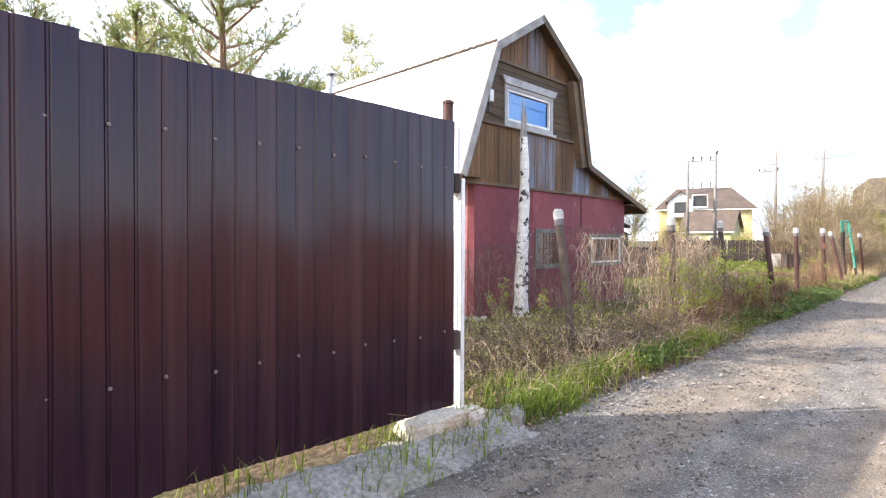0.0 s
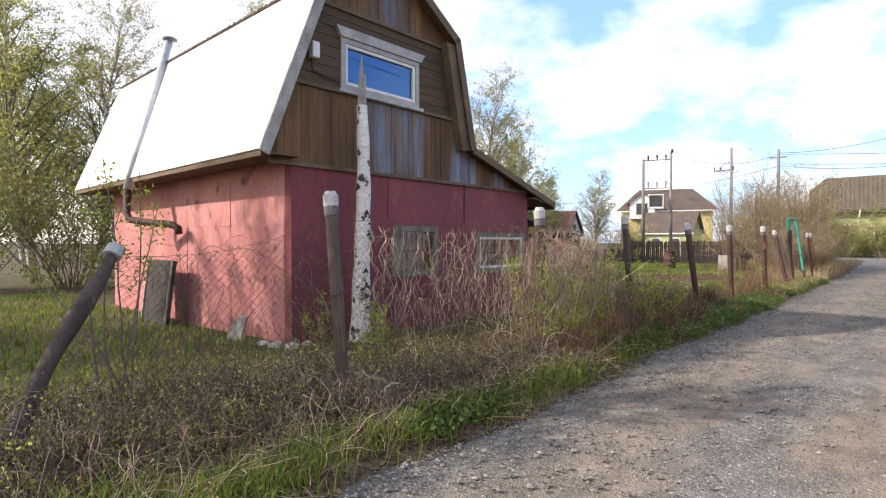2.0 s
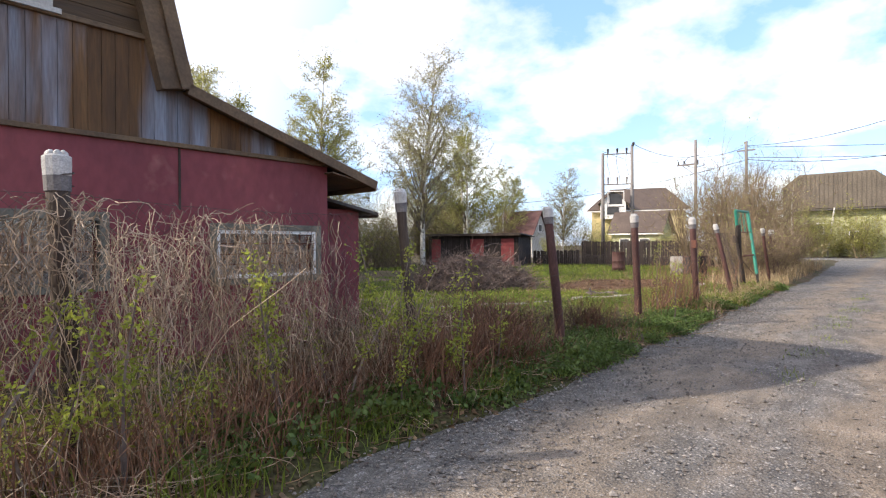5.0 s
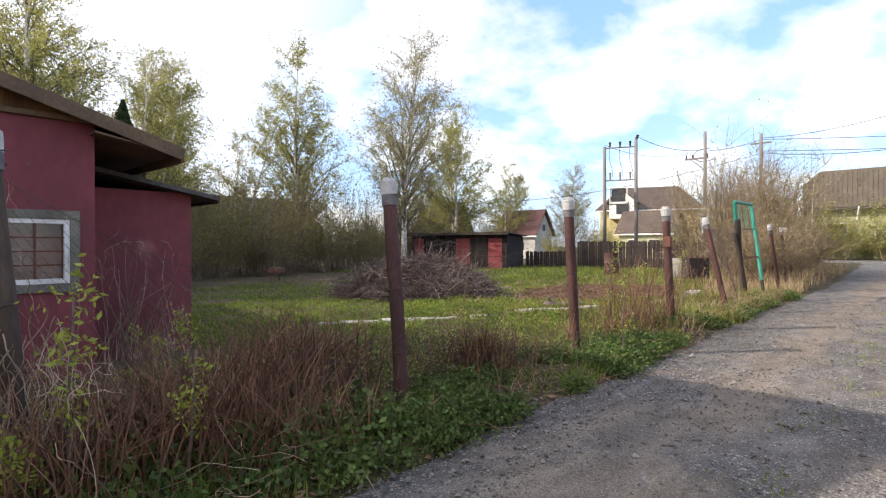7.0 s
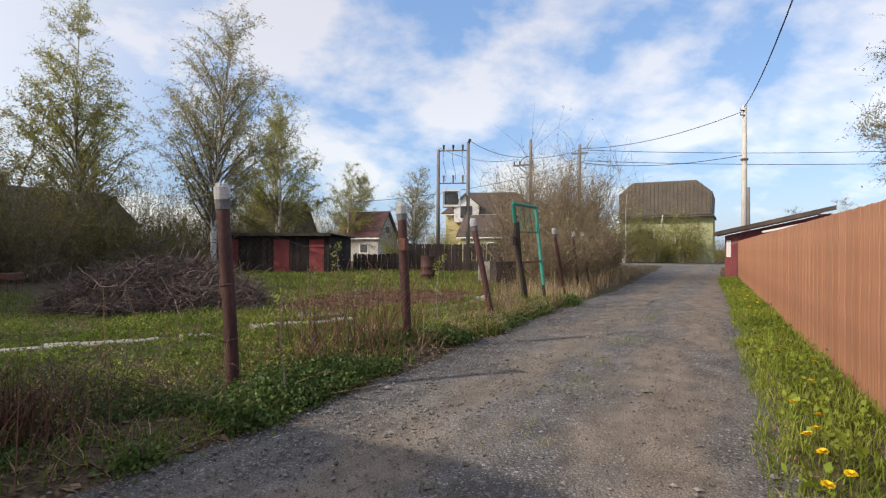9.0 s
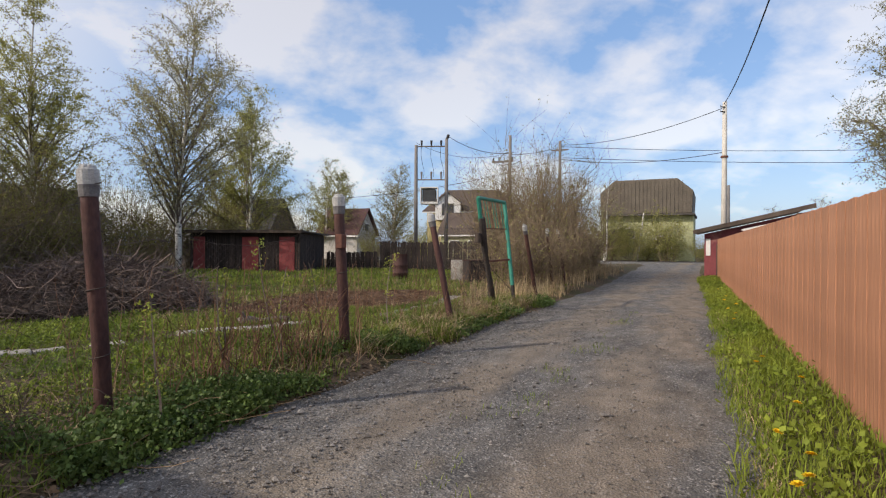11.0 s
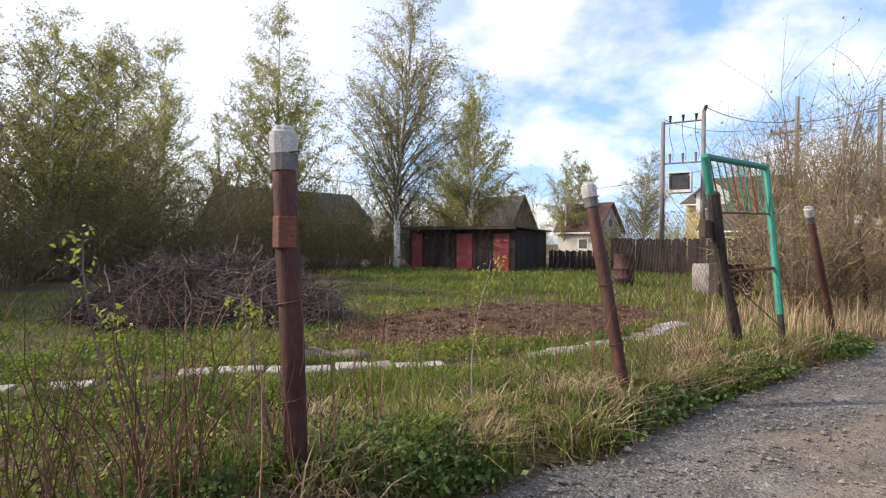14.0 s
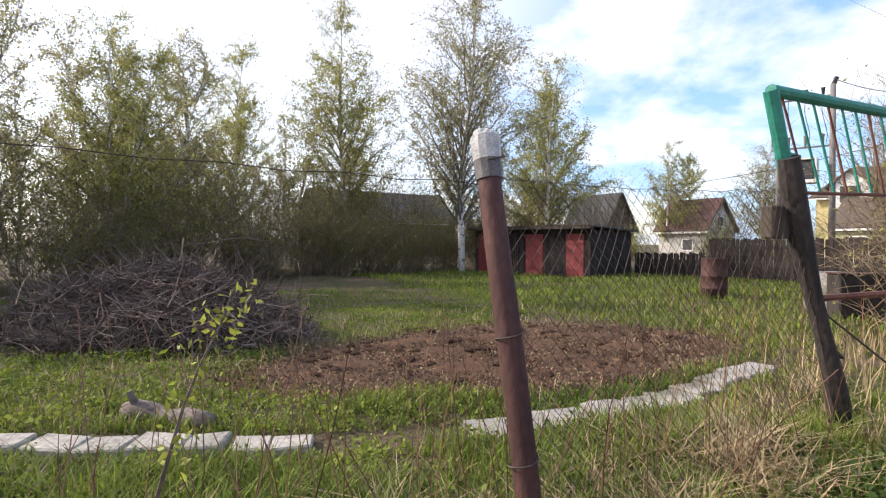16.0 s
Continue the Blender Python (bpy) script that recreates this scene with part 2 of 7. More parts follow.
THUJA = mat("dark_conifer_leaf", [(0.3, (0.025, 0.045, 0.014)), (0.7, (0.055, 0.08, 0.025))], 0.8, 0.7, 0, island=0.4, soft=0.2, spec=0.3)
PINEBARK = mat("pine_bark", [(0.3, (0.14, 0.08, 0.05)), (0.7, (0.27, 0.16, 0.09))], 5, 0.9, 0.5, stretch=(1, 1, 0.4))
BIRCHBARK = mat("birch_bark", [(0.3, (0.50, 0.47, 0.42)), (0.55, (0.68, 0.65, 0.60))], 3, 0.75, 0.3, stretch=(1, 1, 3), patch=(6.5, 0.58, 0.64, (0.05, 0.045, 0.04)))
LIMB = mat("dark_limb", [(0.3, (0.10, 0.08, 0.07)), (0.7, (0.22, 0.18, 0.155))], 3, 0.9, 0)
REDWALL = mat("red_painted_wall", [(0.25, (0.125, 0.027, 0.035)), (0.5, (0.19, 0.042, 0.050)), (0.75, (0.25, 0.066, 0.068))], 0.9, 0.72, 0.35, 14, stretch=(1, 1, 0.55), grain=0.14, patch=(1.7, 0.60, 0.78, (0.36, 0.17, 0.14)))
# paler and pinker than the front wall's red
REDSIDE = mat("pale_red_side_wall", [(0.25, (0.32, 0.105, 0.105)), (0.5, (0.42, 0.165, 0.155)), (0.75, (0.52, 0.25, 0.235))], 1.1, 0.8, 0.4, 12, stretch=(1, 1, 0.6), grain=0.15, patch=(2.6, 0.60, 0.70, (0.20, 0.075, 0.07)))
GABLE = mat("weathered_gable_wood", [(0.28, (0.056, 0.027, 0.011)), (0.5, (0.12, 0.060, 0.022)), (0.72, (0.195, 0.105, 0.042))], 1.6, 0.75, 0.4, 10, stretch=(3.2, 3.2, 0.3), objrand=0.16, grain=0.25, patch=(0.7, 0.52, 0.66, (0.17, 0.19, 0.235), "stretched"))
GABLEH = mat("brown_board", [(0.28, (0.048, 0.027, 0.012)), (0.72, (0.10, 0.058, 0.024))], 1.6, 0.7, 0.4, 10, stretch=(0.3, 2, 3.2), objrand=0.16, grain=0.25)
TRIM = mat("brown_trim", [(0.3, (0.085, 0.055, 0.034)), (0.7, (0.16, 0.105, 0.06))], 3, 0.75, 0.3, grain=0.25)
GREYTRIM = mat("grey_weathered_trim", [(0.3, (0.22, 0.20, 0.18)), (0.7, (0.38, 0.36, 0.33))], 4, 0.8, 0.3, grain=0.25)
DARKWOOD = mat("dark_old_wood", [(0.3, (0.038, 0.028, 0.022)), (0.7, (0.10, 0.075, 0.058))], 2, 0.9, 0.5, 10, stretch=(2, 2, 0.35), objrand=0.3, grain=0.3)
ROOFWHITE = mat("pale_sheet_roof", [(0.3, (0.70, 0.70, 0.69)), (0.7, (0.82, 0.82, 0.80))], 1.5, 0.42, 0.1, metal=0.0, grain=0.05)
WHITEPAINT = mat("white_paint", [(0.3, (0.62, 0.61, 0.58)), (0.7, (0.78, 0.77, 0.74))], 5, 0.6, 0.15, grain=0.12)
GREYPAINT = mat("grey_flaking_paint", [(0.3, (0.27, 0.26, 0.245)), (0.7, (0.45, 0.435, 0.41))], 5, 0.7, 0.3, grain=0.2)
WINFRAME = mat("mossy_old_frame", [(0.3, (0.10, 0.095, 0.075)), (0.7, (0.20, 0.19, 0.155))], 5, 0.85, 0.4, grain=0.3)
GALV = mat("galvanised_pipe", [(0.3, (0.42, 0.43, 0.44)), (0.7, (0.58, 0.58, 0.58))], 6, 0.45, 0.1, metal=0.7, grain=0.15)
RUST = mat("rusted_steel", [(0.3, (0.10, 0.042, 0.03)), (0.7, (0.20, 0.088, 0.06))], 6, 0.85, 0.4, metal=0.1, grain=0.3)
RUSTPIPE = mat("brown_rusty_pipe", [(0.3, (0.05, 0.023, 0.021)), (0.7, (0.105, 0.05, 0.042))], 5, 0.75, 0.3, metal=0.2, grain=0.3, stretch=(1, 1, 0.4))
SHEET = mat("brown_profiled_sheet", [(0.3, (0.019, 0.007, 0.013)), (0.5, (0.028, 0.010, 0.017)), (0.72, (0.046, 0.020, 0.022))], 1.2, 0.21, 0.10, 4, grain=0.14, spec=0.33, roughvar=0.13, stretch=(7, 7, 0.22))
SCREW = mat("zinc_screw", [(0.3, (0.16, 0.12, 0.115)), (0.7, (0.30, 0.25, 0.24))], 20, 0.5, 0, metal=0.5)
PLANK = mat("orange_stained_plank", [(0.28, (0.27, 0.12, 0.065)), (0.5, (0.38, 0.18, 0.10)), (0.72, (0.47, 0.26, 0.16))], 1.4, 0.8, 0.4, 9, stretch=(3, 3, 0.28), objrand=0.11, grain=0.25, patch=(1.1, 0.55, 0.75, (0.40, 0.25, 0.17)))
WIRE = mat("rusty_wire", [(0.3, (0.045, 0.033, 0.028)), (0.7, (0.09, 0.07, 0.06))], 8, 0.8, 0, metal=0.1)
CABLE = mat("black_cable", [(0.3, (0.02, 0.02, 0.022)), (0.7, (0.035, 0.035, 0.036))], 4, 0.7, 0)
CONCRETE = mat("concrete", [(0.3, (0.36, 0.34, 0.31)), (0.7, (0.52, 0.50, 0.46))], 2.5, 0.9, 0.4, 12, grain=0.2)
POLE = mat("pale_pole", [(0.3, (0.42, 0.40, 0.36)), (0.7, (0.56, 0.54, 0.49))], 3, 0.85, 0.3, grain=0.12)
GREYPOLE = mat("grey_wood_pole", [(0.3, (0.13, 0.12, 0.115)), (0.7, (0.23, 0.215, 0.205))], 3, 0.85, 0.3, stretch=(1, 1, 0.3))
GREENPAINT = mat("green_gate_paint", [(0.3, (0.012, 0.16, 0.115)), (0.7, (0.03, 0.25, 0.18))], 4, 0.55, 0.2, grain=0.2, patch=(6, 0.64, 0.72, (0.08, 0.05, 0.035)))
TEAL = mat("teal_cloth", [(0.3, (0.02, 0.32, 0.34)), (0.7, (0.05, 0.45, 0.46))], 4, 0.8, 0.2)
PLASTIC = mat("cloudy_plastic_cap", [(0.3, (0.42, 0.42, 0.41)), (0.7, (0.62, 0.62, 0.60))], 12, 0.4, 0.3, soft=0.25)
TAPE = mat("dark_wrap", [(0.3, (0.06, 0.055, 0.055)), (0.7, (0.16, 0.15, 0.15))], 12, 0.6, 0.3)
REDSHED = mat("red_shed_door", [(0.3, (0.18, 0.032, 0.034)), (0.7, (0.27, 0.06, 0.058))], 2, 0.8, 0.3, grain=0.2)
BOARDDARK = mat("tarred_board", [(0.3, (0.016, 0.012, 0.011)), (0.7, (0.042, 0.031, 0.027))], 1.4, 0.9, 0.4, stretch=(2, 2, 0.3), objrand=0.35)
ROOFFELT = mat("dark_roof_felt", [(0.3, (0.05, 0.045, 0.042)), (0.7, (0.10, 0.09, 0.085))], 2, 0.9, 0.4)
SLATE = mat("dark_slate_roof", [(0.3, (0.030, 0.030, 0.038)), (0.7, (0.055, 0.052, 0.06))], 1.0, 0.8, 0.2)
ROOFOLIVE = mat("olive_brown_roof", [(0.3, (0.085, 0.071, 0.055)), (0.7, (0.122, 0.103, 0.08))], 1.0, 0.7, 0.3)
ROOFBROWN = mat("brown_roof_sheet", [(0.3, (0.065, 0.046, 0.036)), (0.7, (0.10, 0.074, 0.058))], 1.0, 0.6, 0.3, stretch=(1, 1, 1))
ROOFRED = mat("dark_red_roof", [(0.3, (0.055, 0.022, 0.022)), (0.7, (0.085, 0.033, 0.031))], 1.0, 0.6, 0.2)
YELLOW = mat("yellow_siding", [(0.3, (0.52, 0.43, 0.20)), (0.7, (0.62, 0.52, 0.28))], 1.0, 0.8, 0.2)
PALEWALL = mat("pale_wall", [(0.3, (0.33, 0.315, 0.28)), (0.7, (0.46, 0.44, 0.40))], 1.0, 0.85, 0.2)
OLIVEWALL = mat("olive_wall", [(0.3, (0.30, 0.31, 0.17)), (0.7, (0.40, 0.41, 0.24))], 1.0, 0.85, 0.2)
BLACKBOX = mat("dark_transformer", [(0.3, (0.03, 0.032, 0.035)), (0.7, (0.06, 0.062, 0.065))], 4, 0.5, 0.1)
DARKROOM = mat("dim_interior", [(0.3, (0.09, 0.08, 0.07)), (0.7, (0.14, 0.13, 0.115))], 2, 0.95, 0)
DANDY = mat("dandelion_yellow", [(0.3, (0.80, 0.55, 0.015)), (0.7, (0.88, 0.66, 0.03))], 30, 0.6, 0, soft=0.2)
CHAR = mat("charred_wood", [(0.3, (0.018, 0.015, 0.014)), (0.7, (0.055, 0.045, 0.04))], 5, 0.9, 0.5, 8, stretch=(1, 1, 0.4), grain=0.4)
RUBBLE = mat("grey_rubble", [(0.3, (0.17, 0.16, 0.145)), (0.55, (0.29, 0.275, 0.25)), (0.72, (0.17, 0.16, 0.11))], 2.2, 0.95, 0.9, 14, grain=0.45)
LITTER = mat("dead_leaf", [(0.3, (0.12, 0.078, 0.045)), (0.7, (0.24, 0.17, 0.105))], 1.2, 0.9, 0, island=0.45, spec=0.2)
LIME = mat("pale_limestone", [(0.3, (0.42, 0.37, 0.29)), (0.7, (0.60, 0.55, 0.45))], 4, 0.9, 0.7, 9, grain=0.25, patch=(3.0, 0.55, 0.7, (0.33, 0.22, 0.12)))
STONEWHITE = mat("limewashed_stone", [(0.3, (0.22, 0.205, 0.18)), (0.7, (0.40, 0.37, 0.33))], 3, 0.9, 0.6, grain=0.35, patch=(1.6, 0.55, 0.68, (0.13, 0.12, 0.08)))
# blue in base and specular stands in for the sky reflected in the gable window
GLASS = glass_mat("sky_tinted_glass", (0.4, 0.6, 0.9), 2.1, 0.02, (0.30, 0.58, 1.0))
GLASSDULL = glass_mat("dusty_glass", (0.8, 0.82, 0.82), 1.5, 0.12)


# ---- mesh tools ----
class Mesh:
    """Collects vertices and faces of one mesh."""

    def __init__(self):
        self.v, self.f, self.n = [], [], 0

    def add(self, verts, faces):
        verts = np.asarray(verts, float).reshape(-1, 3)
        self.v.append(verts)
        if isinstance(faces, np.ndarray):
            self.f.extend((faces + self.n).tolist())
        else:
            self.f.extend([[i + self.n for i in q] for q in faces])
        self.n += len(verts)
        return self

    def box(self, x0, x1, y0, y1, z0, z1):
        v = [(x, y, z) for z in (z0, z1) for y in (y0, y1) for x in (x0, x1)]
        return self.add(v, [(0, 2, 3, 1), (4, 5, 7, 6), (0, 1, 5, 4), (2, 6, 7, 3), (0, 4, 6, 2), (1, 3, 7, 5)])

    def prism(self, poly, lo, hi, axis=1):
        """A polygon in the plane across the axis, drawn out from lo to hi."""
        k = len(poly)
        v = []
        for d in (lo, hi):
            for a, b in poly:
                p = [a, b]
                p.insert(axis, d)
                v.append(p)
        return self.add(v, [list(range(k))[::-1], list(range(k, 2 * k))] + [(i, (i + 1) % k, (i + 1) % k + k, i + k) for i in range(k)])

    def slab(self, quad, thick):
        """A four-cornered plate, thickened along its normal."""
        q = [Vector(p) for p in quad]
        n = (q[1] - q[0]).cross(q[3] - q[0]).normalized() * thick
        return self.add([*q, *[p + n for p in q]], [(3, 2, 1, 0), (4, 5, 6, 7), (0, 1, 5, 4), (1, 2, 6, 5), (2, 3, 7, 6), (3, 0, 4, 7)])

    def tube(self, pts, radii, sides=6, caps=True):
        p = np.asarray(pts, float)
        k = len(p)
        r = np.broadcast_to(np.asarray(radii, float), (k,))
        t = np.gradient(p, axis=0)
        t /= np.linalg.norm(t, axis=1)[:, None] + 1e-9
        ref = np.array([0.0, 0, 1]) if abs(t[:, 2]).mean() < 0.8 else np.array([1.0, 0, 0])
        a = np.cross(t, ref)
        a /= np.linalg.norm(a, axis=1)[:, None] + 1e-9
        b = np.cross(t, a)
        ang = np.arange(sides) * 2 * np.pi / sides
        v = p[:, None] + r[:, None, None] * (np.cos(ang)[None, :, None] * a[:, None] + np.sin(ang)[None, :, None] * b[:, None])
        f = [(i * sides + j, i * sides + (j + 1) % sides, (i + 1) * sides + (j + 1) % sides, (i + 1) * sides + j) for i in range(k - 1) for j in range(sides)]
        if caps:
            f += [list(range(sides))[::-1], [(k - 1) * sides + j for j in range(sides)]]
        return self.add(v.reshape(-1, 3), f)

    def lathe(self, prof, sides=16, at=(0, 0)):
        """A profile of (radius, z) turned about the upright axis."""
        ang = np.arange(sides) * 2 * np.pi / sides
        v = [(at[0] + r * math.cos(a), at[1] + r * math.sin(a), z) for r, z in prof for a in ang]
        k = len(prof)
        f = [(i * sides + j, i * sides + (j + 1) % sides, (i + 1) * sides + (j + 1) % sides, (i + 1) * sides + j) for i in range(k - 1) for j in range(sides)]
        return self.add(v, f + [list(range(sides))[::-1], [(k - 1) * sides + j for j in range(sides)]])

    def data(self, name, material, bevel=0.0, smooth=False):
        me = bpy.data.meshes.new(name)
        me.from_pydata(np.concatenate(self.v).tolist() if self.v else [], [], self.f)
        if bevel:
            bm = bmesh.new()
            bm.from_mesh(me)
            bmesh.ops.recalc_face_normals(bm, faces=bm.faces)
            bmesh.ops.bevel(bm, geom=list(bm.edges), offset=bevel, segments=1, affect="EDGES", clamp_overlap=True)
            bm.to_mesh(me)
            bm.free()
        me.materials.append(material)
        if smooth:
            me.polygons.foreach_set("use_smooth", [True] * len(me.polygons))
        me.update()
        return me


def part(name, m, material, parent, label="", bevel=0.0, smooth=False):
    """One mesh object under a thing or a part."""
    ob = new(name, m if isinstance(m, bpy.types.Mesh) else m.data(name, material, bevel, smooth))
    ob.parent = parent
    return tagged(ob, label)


def thing(name, at, label, category, group="", kind=""):
    ob = new(name)
    ob.matrix_basis = at
    return tagged(ob, label, category, group, kind)


def single(name, m, material, at, label, category, group="", kind="", bevel=0.0, smooth=False):
    ob = new(name, m.data(name, material, bevel, smooth))
    ob.matrix_basis = at
    return tagged(ob, label, category, group, kind)


R = np.random.RandomState(7)


def unit(n):
    d = R.normal(size=(n, 3))
    return d / np.linalg.norm(d, axis=1)[:, None]


def leaves(m, at, size, up=0.0, aspect=0.55):
    """Small pointed leaves, one at each place, turned every way."""
    at = np.asarray(at, float)
    n = len(at)
    if not n:
        return m
    a = unit(n)
    a[:, 2] += up
    a /= np.linalg.norm(a, axis=1)[:, None]
    b = np.cross(a, unit(n))
    b /= np.linalg.norm(b, axis=1)[:, None] + 1e-9
    s = (np.asarray(size) * R.uniform(0.6, 1.3, n))[:, None]
    v = np.stack([at - a * s * 0.5, at + b * s * aspect * 0.5, at + a * s * 0.5, at - b * s * aspect * 0.5], 1).reshape(-1, 3)
    return m.add(v, np.arange(4 * n).reshape(n, 4))


def tri_leaves(m, at, size):
    """Tiny three-cornered leaves for crowns seen from afar."""
    at = np.asarray(at, float)
    n = len(at)
    a, b = unit(n), unit(n)
    s = (size * R.uniform(0.6, 1.3, n))[:, None]
    v = np.stack([at, at + a * s, at + (a * 0.5 + b * 0.62) * s], 1).reshape(-1, 3)
    return m.add(v, np.arange(3 * n).reshape(n, 3))


def blades(m, at, height, width, lean=0.35):
    """Grass blades: a bent strip of two quads each, narrowing to the tip."""
    at = np.asarray(at, float)
    n = len(at)
    h = np.broadcast_to(height, (n,)) * R.uniform(0.55, 1.25, n)
    ang = R.uniform(0, 2 * np.pi, n)
    d = np.stack([np.cos(ang), np.sin(ang), np.zeros(n)], 1)
    s = np.stack([-np.sin(ang), np.cos(ang), np.zeros(n)], 1) * (np.broadcast_to(width, (n,)) * R.uniform(0.6, 1.3, n))[:, None] * 0.5
    k = (h * lean * R.uniform(0.1, 1.6, n))[:, None]
    up = np.zeros((n, 3))
    up[:, 2] = h
    mid = at + up * 0.55 + d * k * 0.3
    tip = at + up * 0.95 + d * k
    v = np.stack([at - s, at + s, mid + s * 0.8, mid - s * 0.8, tip], 1).reshape(-1, 3)
    base = np.arange(n)[:, None] * 5
    q = (base + np.array([[0, 1, 2, 3]])).tolist()
    t = (base + np.array([[3, 2, 4]])).tolist()
    m.add(v, [])
    off = m.n - 5 * n
    m.f.extend([[i + off for i in x] for x in q])
    m.f.extend([[i + off for i in x] for x in t])
    return m


def sticks(m, paths, r0, r1):
    """Many thin three-sided twigs: paths is an array (n, k, 3)."""
    p = np.asarray(paths, float)
    n, k = p.shape[:2]
    rad = np.linspace(1, 0, k)[None, :] * (np.broadcast_to(r0, (n,)) - np.broadcast_to(r1, (n,)))[:, None] + np.broadcast_to(r1, (n,))[:, None]
    t = p[:, -1] - p[:, 0]
    t /= np.linalg.norm(t, axis=1)[:, None] + 1e-9
    a = np.cross(t, unit(n))
    a /= np.linalg.norm(a, axis=1)[:, None] + 1e-9
    b = np.cross(t, a)
    ring = []
    for j in range(3):
        c, s = math.cos(j * 2.0944), math.sin(j * 2.0944)
        ring.append(p + (rad[:, :, None]) * (c * a + s * b)[:, None, :])
    v = np.stack(ring, 2).reshape(-1, 3)
    f = []
    base = np.arange(n)[:, None] * (3 * k)
    for i in range(k - 1):
        for j in range(3):
            q = np.array([[i * 3 + j, i * 3 + (j + 1) % 3, (i + 1) * 3 + (j + 1) % 3, (i + 1) * 3 + j]])
            f.append(base + q)
    return m.add(v, np.concatenate(f))


def wander(start, way, length, k, bend, droop=0.0):
    """Twig paths that wander from their starts along their ways."""
    start, way = np.asarray(start, float), np.asarray(way, float)
    n = len(start)
    step = (np.broadcast_to(length, (n,)) / (k - 1))[:, None]
    p, out = start.copy(), [start.copy()]
    w = way / (np.linalg.norm(way, axis=1)[:, None] + 1e-9)
    for _ in range(k - 1):
        w = w + R.normal(size=(n, 3)) * bend
        w[:, 2] -= droop
        w /= np.linalg.norm(w, axis=1)[:, None]
        p = p + w * step
        out.append(p.copy())
    return np.stack(out, 1)


def smooth(x, a, b):
    t = np.clip((np.asarray(x, float) - a) / (b - a), 0, 1)
    return t * t * (3 - 2 * t)


def wob(u, v):
    u, v = np.asarray(u, float), np.asarray(v, float)
    return (np.sin(u * 1.7 + 0.6 * np.sin(v * 1.3)) + np.sin(v * 2.1 + 1.1 * np.sin(u * 0.9)) + 0.6 * np.sin(u * 4.3 + v * 3.1)) / 2.6


def left_edge(u):
    return np.interp(u, [0, 5, 10, 16, 22, 34, 60], [2.5, 2.6, 2.75, 2.85, 3.05, 3.2, 4.6]) + 0.10 * wob(np.asarray(u, float) * 1.5, 3.0)


def right_edge(u):
    return np.interp(u, [0, 18, 30, 42, 60], [-0.55, -0.48, -0.2, 0.35, 0.6]) + 0.08 * wob(np.asarray(u, float) * 1.7, 9.0)


def ground_z(u, v):
    """Height of the turf: sunk under the lane, a low bank beside it, a gently uneven yard."""
    u, v = np.asarray(u, float), np.asarray(v, float)
    dl, dr = v - left_edge(u), right_edge(u) - v
    off = np.maximum(dl, dr)
    yard = 0.05 + 0.04 * wob(u * 0.6, v * 0.6) + 0.015 * wob(u * 2.3, v * 2.1)
    bank = 0.07 * np.exp(-((dl - 0.7) / 0.6) ** 2)
    z = -0.08 + smooth(off, -0.35, 0.35) * (yard + bank + 0.08)
    cross = smooth(u, 59, 61) * (1 - smooth(u, 74, 76))
    return z * (1 - cross) - 0.08 * cross


# ---- ground and lane ----
def ground():
    us = np.concatenate([[-1500, -500, -150, -60, -25], np.arange(-12, 45, 0.3), np.arange(45, 90, 2.0), [100, 130, 180, 300, 700, 1800]])
    vs = np.concatenate([[-1500, -500, -150, -60, -25, -12], np.arange(-6, 16, 0.22), np.arange(16, 60, 1.5), [80, 120, 200, 400, 900, 1800]])
    U, V = np.meshgrid(us, vs, indexing="ij")
    Z = ground_z(U, V)
    far = np.maximum(np.abs(U - 30), np.abs(V - 5))
    Z = np.where(far > 75, 0.0, Z)
    m = Mesh()
    a, b = len(us), len(vs)
    idx = np.arange(a * b).reshape(a, b)
    f = np.stack([idx[:-1, :-1], idx[1:, :-1], idx[1:, 1:], idx[:-1, 1:]], -1).reshape(-1, 4)
    m.add(np.stack([U, V, Z], -1).reshape(-1, 3), f)
    single("ground", m, SOIL, UVM, "uneven turf and soil ground with patches of moss", "ground", kind="structure", smooth=True)


def lane():
    us = np.arange(-14, 62, 0.25)
    m = Mesh()
    k = 15
    rows = []
    for u in us:
        lo, hi = float(right_edge(u)) - 0.3, float(left_edge(u)) + 0.3
        if u < 12:
            lo = lo - (12 - u) * 0.02
        vv = np.linspace(lo, hi, k)
        zz = 0.012 * wob(u * 1.1, vv * 1.6) + 0.02 * np.sin((vv - lo) / (hi - lo) * math.pi) - 0.01
        rows.append(np.stack([np.full(k, u), vv, zz], 1))
    V = np.concatenate(rows)
    idx = np.arange(len(us) * k).reshape(len(us), k)
    m.add(V, np.stack([idx[:-1, :-1], idx[1:, :-1], idx[1:, 1:], idx[:-1, 1:]], -1).reshape(-1, 4))
    m.box(61.5, 75, -40, 60, -0.2, 0.0)
    single("road", m, GRAVEL, UVM, "grey gravel lane with worn wheel tracks", "road", kind="structure", smooth=True)


